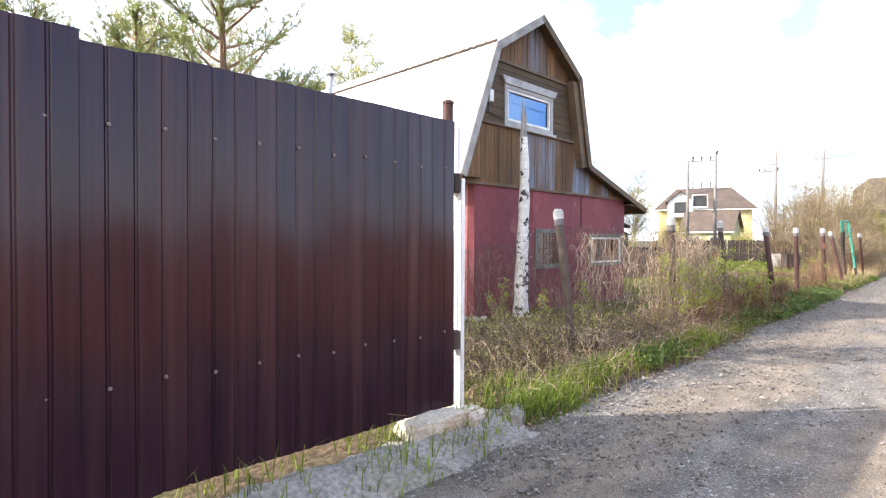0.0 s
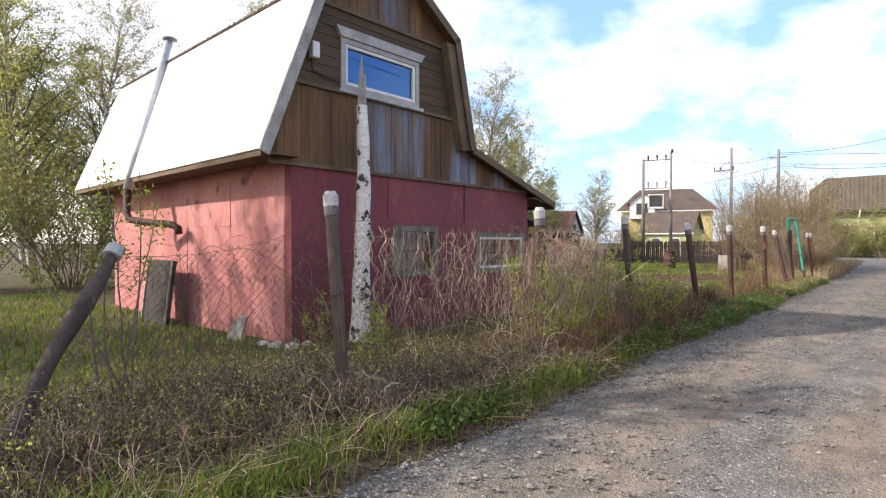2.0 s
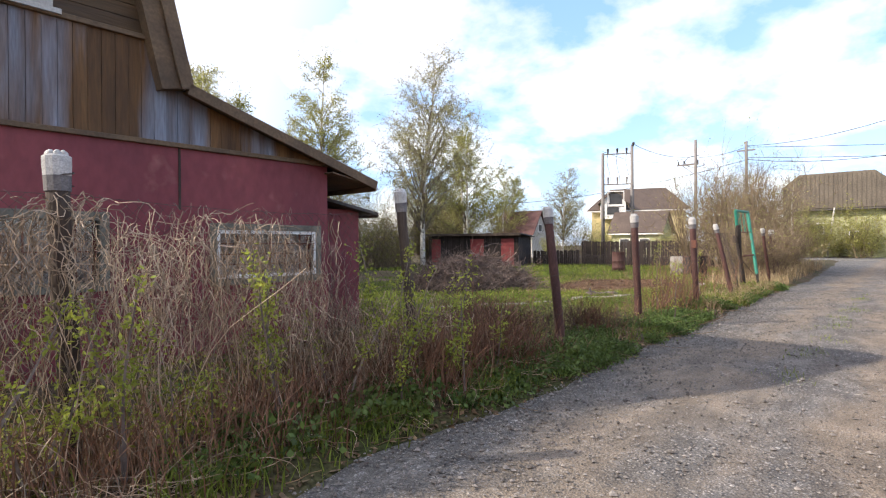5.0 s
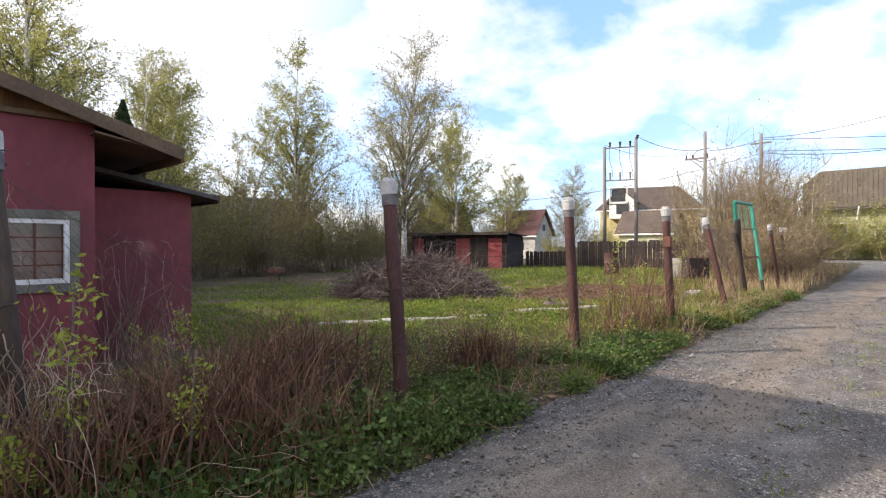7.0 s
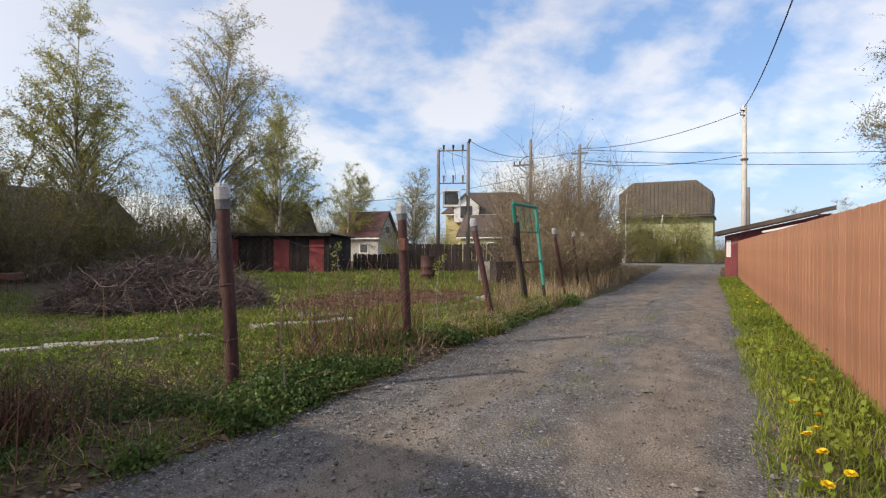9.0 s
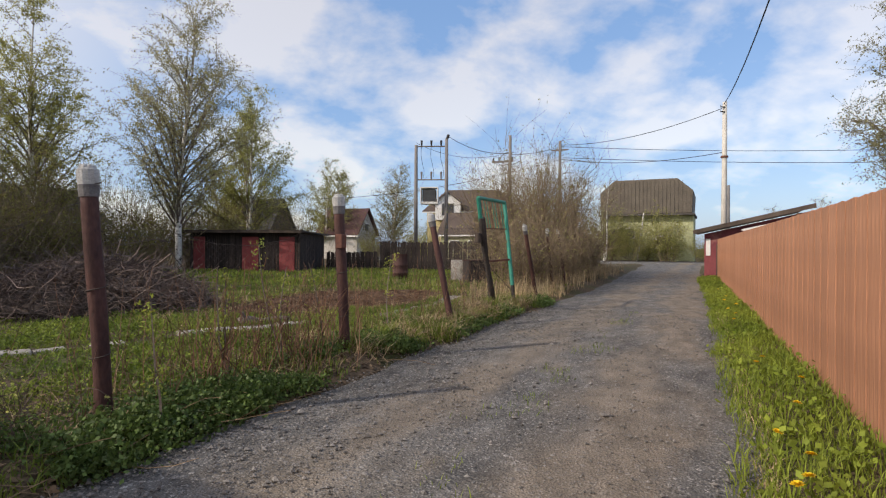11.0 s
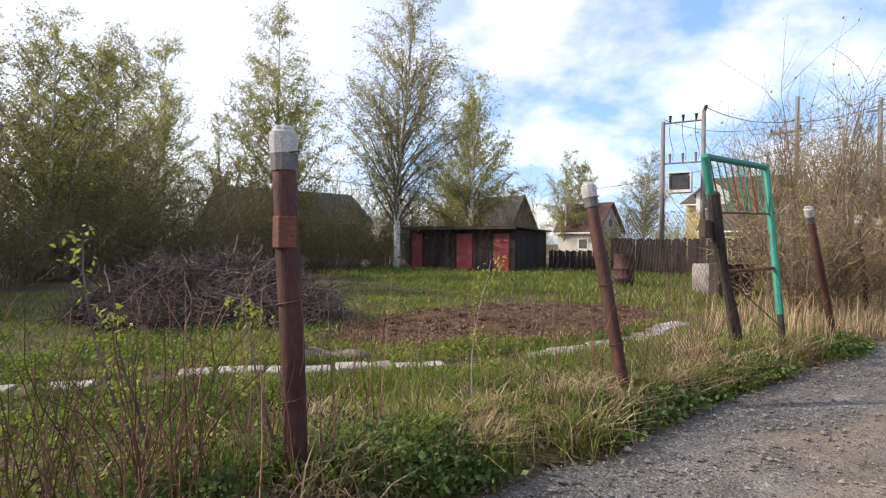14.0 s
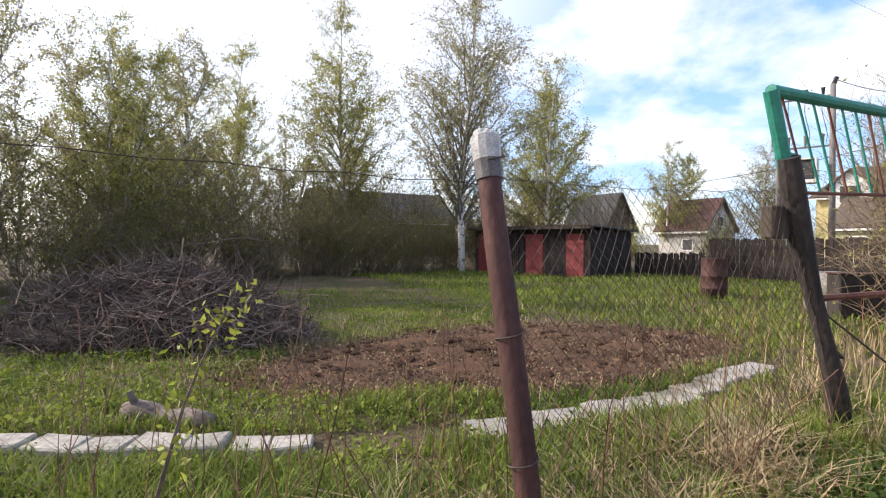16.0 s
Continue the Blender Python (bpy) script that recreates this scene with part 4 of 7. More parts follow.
def birch_snag():
    th = thing("birch_snag", on(8.19, 6.14, -0.05), "white birch trunk with a splintered broken top", "tree trunk")
    z = np.linspace(0, 3.45, 30)
    pts = np.stack([0.04 * np.sin(z * 0.9) + 0.03 * z / 3.4, 0.02 * np.sin(z * 1.7), z], 1)
    rad = 0.14 - 0.018 * z + 0.05 * np.exp(-z * 6) + 0.006 * np.sin(z * 9)
    part("trunk", Mesh().tube(pts, rad, 14), BIRCHBARK, th, smooth=True)
    t = Mesh()
    for a, b, c, k in ((0.0, 0.02, 0.75, 0.05), (0.03, -0.02, 0.5, 0.035), (-0.03, 0.01, 0.36, 0.035)):
        t.tube([(pts[-1][0] + a, b, 3.35), (pts[-1][0] + a + 0.01, b, 3.45 + c * 0.6), (pts[-1][0] + a + 0.02, b, 3.45 + c)], [k, k * 0.7, 0.004], 5)
    part("splinter", t, GREYTRIM, th, "grey splintered wood")
    for i in range(64):
        zz = 0.15 + i * 0.051
        a = R.uniform(0, 6.28)
        r = np.interp(zz, z, rad)
        x = np.interp(zz, z, pts[:, 0])
        k = Mesh()
        ww = R.uniform(0.35, 0.9)
        ang = np.linspace(a - ww / 2, a + ww / 2, 6)
        hh = 0.018 + 0.045 * R.uniform() ** 2
        up = np.array([-0.3, 0.5, 1, 1, 0.5, -0.3]) * hh
        v = [(x + (r + 0.004) * math.cos(q), (r + 0.004) * math.sin(q), zz + o) for q, o in zip(ang, up)] + [(x + (r + 0.004) * math.cos(q), (r + 0.004) * math.sin(q), zz - hh * 0.9 + o * 0.4) for q, o in zip(ang, up)]
        k.add(v, [(j, j + 1, j + 7, j + 6) for j in range(5)])
        part("bark_scar", k, CABLE, th)


birch_snag()


# ---- post and wire fence ----
POSTS = [  # base u, v, top u, v, top z, radius, kind
    (6.04, 3.70, 6.16, 4.02, 1.86, 0.055, 1), (9.14, 3.72, 9.11, 3.76, 1.85, 0.06, 1), (12.0, 3.80, 11.90, 3.90, 1.86, 0.05, 1),
    (14.22, 3.45, 14.34, 3.71, 1.80, 0.056, 0), (17.20, 3.66, 17.11, 3.69, 1.82, 0.058, 0), (19.83, 3.50, 19.80, 3.57, 1.85, 0.060, 0),
    (22.58, 3.44, 22.59, 3.85, 1.80, 0.052, 0), (27.55, 3.55, 26.75, 3.62, 1.78, 0.045, 0), (30.3, 3.9, 30.0, 4.0, 1.80, 0.045, 0), (33.0, 4.2, 32.6, 4.37, 1.85, 0.045, 0)]


def fence_post(b0, b1, t0, t1, tz, r, kind):
    th = thing("fence_post", on(b0, b1, -0.1), "leaning brown pipe fence post with a plastic cap" if kind != 1 else "dark mossy fence post with a plastic cap", "fence post", "fence posts")
    du, dv, H = t0 - b0, t1 - b1, tz + 0.1
    z = np.linspace(0, 1, 9)
    pts = np.stack([du * z + 0.012 * np.sin(z * 5), dv * z, H * z], 1)
    part("shaft", Mesh().tube(pts, r * (1 + 0.03 * np.sin(z * 13)), 12), RUSTPIPE if kind == 0 else DARKWOOD, th, smooth=True)
    d = np.array([du, dv, H]) / math.sqrt(du * du + dv * dv + H * H)
    e = pts[-1]
    part("cap", Mesh().tube([e - d * 0.09, e - d * 0.03, e + d * 0.02, e + d * 0.035], [r + 0.008, r + 0.012, r + 0.012, r * 0.8], 12), PLASTIC, th, "cloudy cut plastic bottle cap", smooth=False)
    c = Mesh()
    for k in range(7):
        a = k * 0.9
        q = e + d * 0.045 + np.array([math.cos(a) * r * 0.62, math.sin(a) * r * 0.62, 0])
        c.tube([q - d * 0.03, q, q + d * 0.012], [r * 0.36, r * 0.32, r * 0.12], 6)
    part("cap_lobes", c, PLASTIC, th, smooth=True)
    part("wrap", Mesh().tube([e - d * 0.17, e - d * 0.085], [r + 0.006, r + 0.009], 12), TAPE, th, "dark tape wrapping")
    for k in (0.30, 0.55, 0.93):
        p = np.array([du, dv, H]) * k
        a = np.linspace(0, 6.6, 14)
        part("tie_wire", Mesh().tube([p + np.array([math.cos(x) * (r + 0.006), math.sin(x) * (r + 0.006), 0.012 * x]) for x in a], 0.004, 4), WIRE, th)
    if kind == 0 and 19 < b0 < 20:
        q = np.array([du, dv, H]) * 0.76
        part("clamp", Mesh().box(q[0] - r - 0.015, q[0] + r * 0.3, q[1] - r - 0.012, q[1] + r * 0.3, q[2] - 0.09, q[2] + 0.07), RUST, th, "rusty bracket", bevel=0.006)
    return th


for p in POSTS:
    fence_post(*p)


def leaning_post():
    th = thing("fence_post", on(3.74, 4.17, -0.05), "dark rough post leaning steeply with a pale cap", "fence post", "fence posts")
    z = np.linspace(0, 1, 12)
    end = np.array([1.06, 1.02, 1.44])
    pts = z[:, None] * end[None] + np.stack([0.02 * np.sin(z * 9), 0.02 * np.cos(z * 7), 0 * z], 1)
    part("shaft", Mesh().tube(pts, 0.075 + 0.012 * np.sin(z * 11) - 0.02 * z, 9), DARKWOOD, th, smooth=True)
    part("cap", Mesh().tube([pts[-1] - end * 0.03, pts[-1] + end * 0.02, pts[-1] + end * 0.035], [0.075, 0.07, 0.03], 10), PLASTIC, th)


leaning_post()


def chain_link(a, b, h0, h1, sag=0.0, cell=0.075, wire=0.0016, label="rusty chain-link netting between the posts"):
    """Woven diamond netting between two uprights, each given by base and top."""
    (a0, a1), (b0, b1) = [np.array(x, float) for x in a], [np.array(x, float) for x in b]
    L = np.linalg.norm(b0 - a0)
    H = h1 - h0
    nw = int(L / cell)
    rows = int(H / cell)
    s = np.arange(nw)[:, None] * cell + np.where(np.arange(rows + 1) % 2, cell, 0)[None] + 0 * np.arange(rows + 1)[None]
    s2 = np.concatenate([s, s - np.where(np.arange(rows + 1) % 2, 2 * cell, 0)[None] * 1.0], 0)
    s2 = np.clip(s2, 0, L) / L
    t = np.broadcast_to(np.linspace(0, 1, rows + 1)[None], s2.shape)
    lo = a0[None, None] + (b0 - a0)[None, None] * s2[..., None]
    hi = a1[None, None] + (b1 - a1)[None, None] * s2[..., None]
    p = lo + (hi - lo) * t[..., None]
    p[..., 2] -= sag * np.sin(s2 * math.pi) * t
    p[..., 1] += 0.03 * np.sin(s2 * 9 + t * 4)
    th = thing("chain_link_fence", UVM, label, "wire fence", "netting bays")
    part("netting", sticks(Mesh(), p, wire, wire), WIRE, th)
    w = Mesh()
    k = np.linspace(0, 1, 14)
    for base, top, tt in ((a1, b1, 0),):
        q = base[None] + (top - base)[None] * k[:, None]
        q[:, 2] -= sag * np.sin(k * math.pi) + 0.01 * np.sin(k * 40)
        w.tube(q, 0.0017, 4)
        for i in range(1, 13):
            c = base + (top - base) * (i / 13.0)
            c[2] -= sag * math.sin(i / 13 * math.pi)
            w.tube([c + (-0.012, 0.02, 0.018), c + (0.012, -0.02, -0.018)], 0.002, 3)
    part("barbed_wire", w, WIRE, th)


def bay(i, j, **k):
    a, b = POSTS[i], POSTS[j]
    f = lambda p: ((p[0] + (p[2] - p[0]) * 0.12, p[1] + (p[3] - p[1]) * 0.12, 0.14), (p[2], p[3], p[4] - 0.18))
    chain_link(f(a), f(b), 0.14, a[4] - 0.18, **k)


for i in range(6):
    bay(i, i + 1, sag=(0.04, 0.05, 0.5, 0.42, 0.34, 0.02)[i], wire=(0.0017, 0.0017, 0.0013, 0.0012, 0.0011, 0.0006)[i])
chain_link(((4.0, 3.95, 0.15), (4.75, 5.1, 1.35)), ((6.05, 3.73, 0.15), (6.15, 4.0, 1.65)), 0.15, 1.5, sag=0.1, wire=0.0017)
chain_link(((22.58, 3.5, 0.2), (22.6, 3.85, 1.65)), ((25.2, 3.85, 0.15), (24.75, 3.85, 1.7)), 0.2, 1.6, sag=0.03, wire=0.0017)


def gate():
    th = thing("garden_gate", UVM, "crooked green steel gate frame on a dark post", "gate")
    tl, tr, bl, br = np.array((24.52, 3.84, 2.27)), np.array((26.10, 3.88, 2.30)), np.array((25.34, 3.88, 0.0)), np.array((25.80, 3.53, 0.03))
    ml, mr = tl + (bl - tl) * 0.2, tr + (br - tr) * 0.62
    f = Mesh()
    f.tube([ml, tl], 0.042, 10).tube([tl, tr], 0.036, 10).tube([tr, mr], 0.042, 10)
    part("gate_frame", f, GREENPAINT, th, "green painted tube")
    part("leg", Mesh().tube([mr, mr + (br - mr) * 0.45], [0.045, 0.042], 9), GREENPAINT, th)
    part("leg", Mesh().tube([mr + (br - mr) * 0.40, mr + (br - mr) * 0.7, br], [0.038, 0.037, 0.03], 9), CHAR, th, "dark bare foot of the gate")
    part("foot", Mesh().tube([br - (0.02, 0.02, 0.03), br + (0.05, -0.06, 0.06)], 0.03, 8), PLASTIC, th, "white tip")
    z = np.linspace(0, 1, 10)
    q = (tl + (bl - tl) * 0.17)[None] + ((bl - tl) * 0.83)[None] * z[:, None]
    q[:, 1] += 0.02 * np.sin(z * 6) - 0.03
    part("post", Mesh().tube(q, 0.062 + 0.012 * np.sin(z * 9), 9), CHAR, th, "dark charred wooden post")
    part("crossbar", Mesh().tube([tl + (bl - tl) * 0.26, tr + (br - tr) * 0.26], 0.012, 6), RUST, th)
    part("crossbar", Mesh().tube([tl + (bl - tl) * 0.55, tr + (br - tr) * 0.55], 0.022, 6), RUST, th)
    part("cross_rod", Mesh().tube([tl + (bl - tl) * 0.56, br + (0, 0, 0.3)], 0.007, 5), WIRE, th)
    for i in range(9):
        s = (i + 0.6) / 9.5
        a = tl + (tr - tl) * s
        b = (tl + (bl - tl) * 0.26) * (1 - min(1, s + 0.06)) + (tr + (br - tr) * 0.26) * min(1, s + 0.06)
        part("rod", Mesh().tube([a, b], 0.008, 5), GREENPAINT if i % 3 else RUST, th)
    part("latch", Mesh().tube([tl + (bl - tl) * 0.16, tl + (bl - tl) * 0.16 + (0.12, 0, 0), tl + (bl - tl) * 0.2 + (0.13, 0, 0)], 0.016, 6), GREENPAINT, th)
    k = tl + (bl - tl) * 0.34
    part("letter_box", Mesh().box(k[0] - 0.22, k[0] - 0.06, k[1] - 0.0, k[1] + 0.08, k[2] - 0.10, k[2] + 0.10), DARKWOOD, th, bevel=0.01)
    k = tl + (bl - tl) * 0.70
    part("knot", Mesh().tube([k, k + (0.10, -0.04, -0.02), k + (0.15, -0.06, -0.05)], [0.03, 0.025, 0.008], 6), CHAR, th)


gate()


# ---- lane-side plank fence ----
def pf_v(u):
    return -1.24 + (u - 19) * 0.038


def plank_fence():
    th = thing("plank_fence", UVM, "long orange-brown vertical plank fence", "fence")
    slope = math.degrees(math.atan(0.038))
    for z in (0.45, 1.40):
        part("rail", Mesh().add([(u, pf_v(u) - d, zz) for u in (-12, 41) for d in (0.03, 0.07) for zz in (z - 0.04, z + 0.04)], [(0, 1, 3, 2), (4, 6, 7, 5), (0, 4, 5, 1), (2, 3, 7, 6), (0, 2, 6, 4), (1, 5, 7, 3)]), DARKWOOD, th)
    for u in np.arange(-11, 41, 2.6):
        part("post", Mesh().box(u - 0.05, u + 0.05, pf_v(u) - 0.17, pf_v(u) - 0.072, -0.1, 1.62), DARKWOOD, th)
    wid = 0.098
    kinds = []
    for k in range(4):
        hh = 1.70 + 0.0015 * k
        m = Mesh().prism([(0, 0.03), (wid - 0.006, 0.03), (wid - 0.006, hh - 0.004), (wid * 0.5, hh), (0, hh - 0.003)], -0.012, 0.010)
        kinds.append(m.data("plank", PLANK, bevel=0.003))
    m = Mesh()
    i = 0
    u = -12.0
    while u < 40.9:
        if u > 14.2:
            p = part("plank", kinds[i * 7 % 4], None, th)
            p.matrix_basis = pose(u, pf_v(u) + 0.003 * (i * 5 % 3), 0.0015 * (i * 3 % 4), 0, 0.1 * math.sin(i * 3.7), slope)
        else:
            v = pf_v(u)
            m.box(u, u + wid - 0.006, v - 0.01, v + 0.012, 0.03, 1.70 + 0.005 * (i % 4))
        u += wid
        i += 1
    tagged(part("planks", m, PLANK, th), kind="stuff")


plank_fence()


def dark_shed():
    a = 20.0
    th = thing("tool_shed", on(35.9, 18.2, -0.12, a), "dark board shed with three faded red doors", "shed")
    L, Dp, Hh = 5.75, 3.6, 2.12
    part("back_wall", Mesh().box(Dp - 0.08, Dp, 0.1, L - 0.1, 0, Hh - 0.15), BOARDDARK, th)
    doors = ((0.26, 1.05), (2.15, 3.0), (5.0, 5.6))
    wall = part("front_wall", Mesh().box(0.05, 0.09, 0.02, L - 0.02, 0, Hh), BOARDDARK, th)
    y = 0.0
    while y < L:
        if not any(d0 - 0.06 < y < d1 for d0, d1 in doors):
            part("board", Mesh().box(0.012 + 0.006 * R.uniform(), 0.05, y + 0.006, y + 0.112, 0, Hh - 0.02 * R.uniform()), BOARDDARK, wall)
        y += 0.118
    for d0, d1 in doors:
        d = part("door", Mesh().box(0.0, 0.046, d0, d1, 0.06, 1.90), REDSHED, th, "faded red plank door", bevel=0.005)
        for k in (0.45, 1.5):
            part("batten", Mesh().box(-0.02, -0.001, d0 + 0.03, d1 - 0.03, k, k + 0.09), REDSHED, d)
    side = part("side_wall", Mesh().box(0.1, Dp, 0.02, 0.06, 0, Hh - 0.05), BOARDDARK, th)
    x = 0.0
    while x < Dp:
        part("board", Mesh().box(x + 0.006, x + 0.128, -0.02 - 0.008 * R.uniform(), 0.018, 0, Hh - 0.05 - 0.06 * x / Dp), BOARDDARK, side)
        x += 0.135
    part("side_wall", Mesh().box(0.1, Dp, L - 0.06, L - 0.02, 0, Hh - 0.05), BOARDDARK, th)
    part("roof", Mesh().slab([(-0.35, -0.25, Hh + 0.05), (Dp + 0.2, -0.25, Hh - 0.08), (Dp + 0.2, L + 0.2, Hh - 0.08), (-0.35, L + 0.2, Hh + 0.05)], 0.06), ROOFFELT, th)
    part("fascia", Mesh().box(-0.38, -0.352, -0.25, L + 0.2, Hh - 0.03, Hh + 0.115), DARKWOOD, th)


dark_shed()


def board_fence(p0, p1, h, label, wid=0.13):
    th = thing("board_fence", UVM, label, "fence")
    a, b = np.array(p0, float), np.array(p1, float)
    L = np.linalg.norm(b - a)
    d = (b - a) / L
    ang = math.degrees(math.atan2(d[1], d[0]))
    kinds = [Mesh().box(0, wid - 0.012, -0.012, 0.012, 0, h + 0.03 * k).data("plank", BOARDDARK) for k in range(3)]
    n = int(L / wid)
    for i in range(n):
        p = part("plank", kinds[i * 5 % 3], None, th)
        q = a + d * i * wid
        p.matrix_basis = pose(q[0], q[1], float(ground_z(q[0], q[1])) - 0.05, 0, R.normal(0, 0.8), ang)
    for z in (0.5, h - 0.3):
        r = part("rail", Mesh().box(0, L, 0.014, 0.06, z - 0.04, z + 0.04), BOARDDARK, th)
        r.matrix_basis = pose(a[0], a[1], 0, 0, 0, ang)


board_fence((39.4, 19.3), (39.95, 16.2), 1.0, "low dark fence of old boards beside the shed")
board_fence((39.98, 16.1), (41.2, 8.6), 1.55, "dark weathered board fence behind the yard")
board_fence((41.2, 8.5), (43.5, 5.4), 1.6, "dark weathered board fence behind the bushes")


def stump_barrel():
    th = thing("rusty_barrel", on(33.4, 10.9, float(ground_z(33.4, 10.9)) - 0.03), "rusty brown barrel in the grass holding scraps", "barrel")
    part("drum", Mesh().lathe([(0.30, 0), (0.305, 0.26), (0.32, 0.28), (0.305, 0.30), (0.305, 0.56), (0.32, 0.58), (0.30, 0.60), (0.30, 1.0), (0.31, 1.02), (0.28, 1.02), (0.28, 0.2)], 18), RUSTPIPE, th, smooth=True)
    s = Mesh()
    for i in range(9):
        a = i * 0.75
        s.tube([(0.15 * math.cos(a), 0.15 * math.sin(a), 0.5), (0.27 * math.cos(a + 0.3), 0.27 * math.sin(a + 0.3), 1.12 + 0.22 * R.uniform())], [0.025, 0.012], 5)
    part("scrap_sticks", s, DARKWOOD, th)


stump_barrel()
th = thing("concrete_ring", on(32.52, 7.74, -0.1), "grey concrete well ring standing in dry grass", "well ring")
part("ring", Mesh().lathe([(0.45, 0), (0.455, 0.45), (0.45, 0.93), (0.44, 0.95), (0.38, 0.95), (0.37, 0.93), (0.37, 0.1)], 40), RUBBLE, th, smooth=True)
th = thing("metal_bin", on(32.22, 7.12, -0.05, -30), "brown rusty sheet-metal bin beside the well ring", "bin")
part("body", Mesh().box(-0.47, 0.47, -0.20, 0.18, 0, 0.90), CHAR, th, bevel=0.02)
part("rim", Mesh().box(-0.485, 0.485, -0.215, 0.19, 0.902, 0.93), RUSTPIPE, th, bevel=0.008)
th = thing("brazier", on(22.0, 18.4, 0.05, 20), "small rusty brazier on thin legs", "brazier")
part("tray", Mesh().box(-0.28, 0.28, -0.14, 0.14, 0.32, 0.52), RUST, th, bevel=0.01)
for x in (-0.24, 0.24):
    for y in (-0.11, 0.11):
        part("leg", Mesh().tube([(x, y, 0), (x, y, 0.33)], 0.014, 5), RUST, th)


PATH_LINE = np.array([(16.6, 8.0), (18.1, 6.95), (19.5, 6.4), (20.4, 6.12), (21.5, 5.6), (23.3, 5.06), (24.5, 4.98), (25.7, 5.14), (27.1, 5.5)])


def path_gap(u, v):
    """Distance from the garden path."""
    p = np.stack([u, v], 1)
    best = np.full(len(u), 99.0)
    for a, b in zip(PATH_LINE, PATH_LINE[1:]):
        d = b - a
        t = np.clip(((p - a) @ d) / (d @ d), 0, 1)
        best = np.minimum(best, np.linalg.norm(p - a - t[:, None] * d, axis=1))
    return best


def garden_path():
    th = thing("garden_path", UVM, "narrow broken concrete garden path", "path")
    s = PATH_LINE
    seg = np.linalg.norm(np.diff(s, axis=0), axis=1)
    d = np.concatenate([[0], np.cumsum(seg)])
    x = 0.0
    i = 0
    while x < d[-1] - 0.4:
        ln = R.uniform(0.22, 0.7)
        c0 = np.array([np.interp(x, d, s[:, k]) for k in (0, 1)])
        c1 = np.array([np.interp(min(x + ln, d[-1]), d, s[:, k]) for k in (0, 1)])
        w = (c1 - c0) / (np.linalg.norm(c1 - c0) + 1e-6)
        nn = np.array([-w[1], w[0]]) * (0.14 if c0[0] < 22.5 else 0.19)
        m = Mesh()
        j = R.uniform(0.55, 1.2, 6)
        mid = (c0 + c1) / 2 + w * R.uniform(-0.1, 0.1)
        q = [c0 - nn * j[0], mid - nn * j[1], c1 - nn * j[2], c1 + nn * j[3], mid + nn * j[4], c0 + nn * j[5]]
        z = float(max(ground_z(p[0], p[1]) for p in q)) + R.uniform(-0.008, 0.012)
        m.slab([(p[0], p[1], z - 0.05) for p in (q[0], q[1], q[4], q[5])], 0.085)
        if R.uniform() < 0.9:
            m.slab([(p[0], p[1], z - 0.056) for p in (q[1], q[2], q[3], q[4])], 0.085)
        if R.uniform() > (0.10 if c0[0] < 23.0 else 0.0):
            part("slab", m, STONEWHITE, th, bevel=0.012)
        x += ln + R.uniform(0.0, 0.05)
        i += 1
    m = Mesh()
    q = [(24.2, 4.42), (25.0, 4.30), (25.05, 4.52), (24.25, 4.64)]
    z = float(ground_z(24.6, 4.6)) + 0.03
    part("slab", m.slab([(a, b, z - 0.05) for a, b in q], 0.08), STONEWHITE, th, bevel=0.012)


garden_path()


def bed():
    m = Mesh()
    us, vs = np.linspace(21.5, 28.9, 52), np.linspace(4.9, 9.7, 34)
    U, V = np.meshgrid(us, vs, indexing="ij")
    r = np.hypot((U - 25.2) / 3.25, (V - 7.4) / 1.8) + 0.12 * wob(U * 1.3, V * 1.5) + 0.05 * wob(U * 4, V * 5)
    Z = ground_z(U, V) + 0.05 * (1 - smooth(r, 0.75, 1.05)) - 0.03 * smooth(r, 0.9, 1.1) + 0.035 * wob(U * 3.1, V * 3.7) * (1 - smooth(r, 0.7, 1.0))
    idx = np.arange(U.size).reshape(U.shape)
    m.add(np.stack([U, V, Z], -1).reshape(-1, 3), np.stack([idx[:-1, :-1], idx[1:, :-1], idx[1:, 1:], idx[:-1, 1:]], -1).reshape(-1, 4))
    th = thing("garden_bed", UVM, "dug brown garden bed in the grass", "garden bed")
    part("soil", m, BED, th, smooth=True)
    clod = rock(51, 1.0, 0.8, 0.6, 1)
    clod.materials.append(BED)
    R.seed(52)
    for i in range(160):
        a, r = R.uniform(0, 6.283), math.sqrt(R.uniform()) * 0.85
        u, v = 25.2 + 3.25 * r * math.cos(a), 7.4 + 1.8 * r * math.sin(a)
        q = part("clod", clod, None, th)
        k = R.uniform(0.03, 0.085)
        q.matrix_basis = pose(u, v, float(ground_z(u, v)) + 0.05, 0, 0, R.uniform(0, 360)) @ Matrix.Diagonal((k, k, k, 1))


bed()


def old_log():
    th = thing("log", on(21.35, 6.22, 0.10, -43), "short weathered brown log lying beside the garden path", "log")
    t = np.linspace(0, 1, 9)
    part("trunk", Mesh().tube(np.stack([0.78 * t - 0.39, 0.03 * np.sin(t * 5), 0.015 * np.sin(t * 9)], 1), 0.075 + 0.012 * np.sin(t * 11), 11), LIMB, th, smooth=True)
    part("branch_stub", Mesh().tube([(-0.28, 0.0, 0.03), (-0.33, -0.03, 0.17)], [0.035, 0.02], 7), LIMB, th)


old_log()


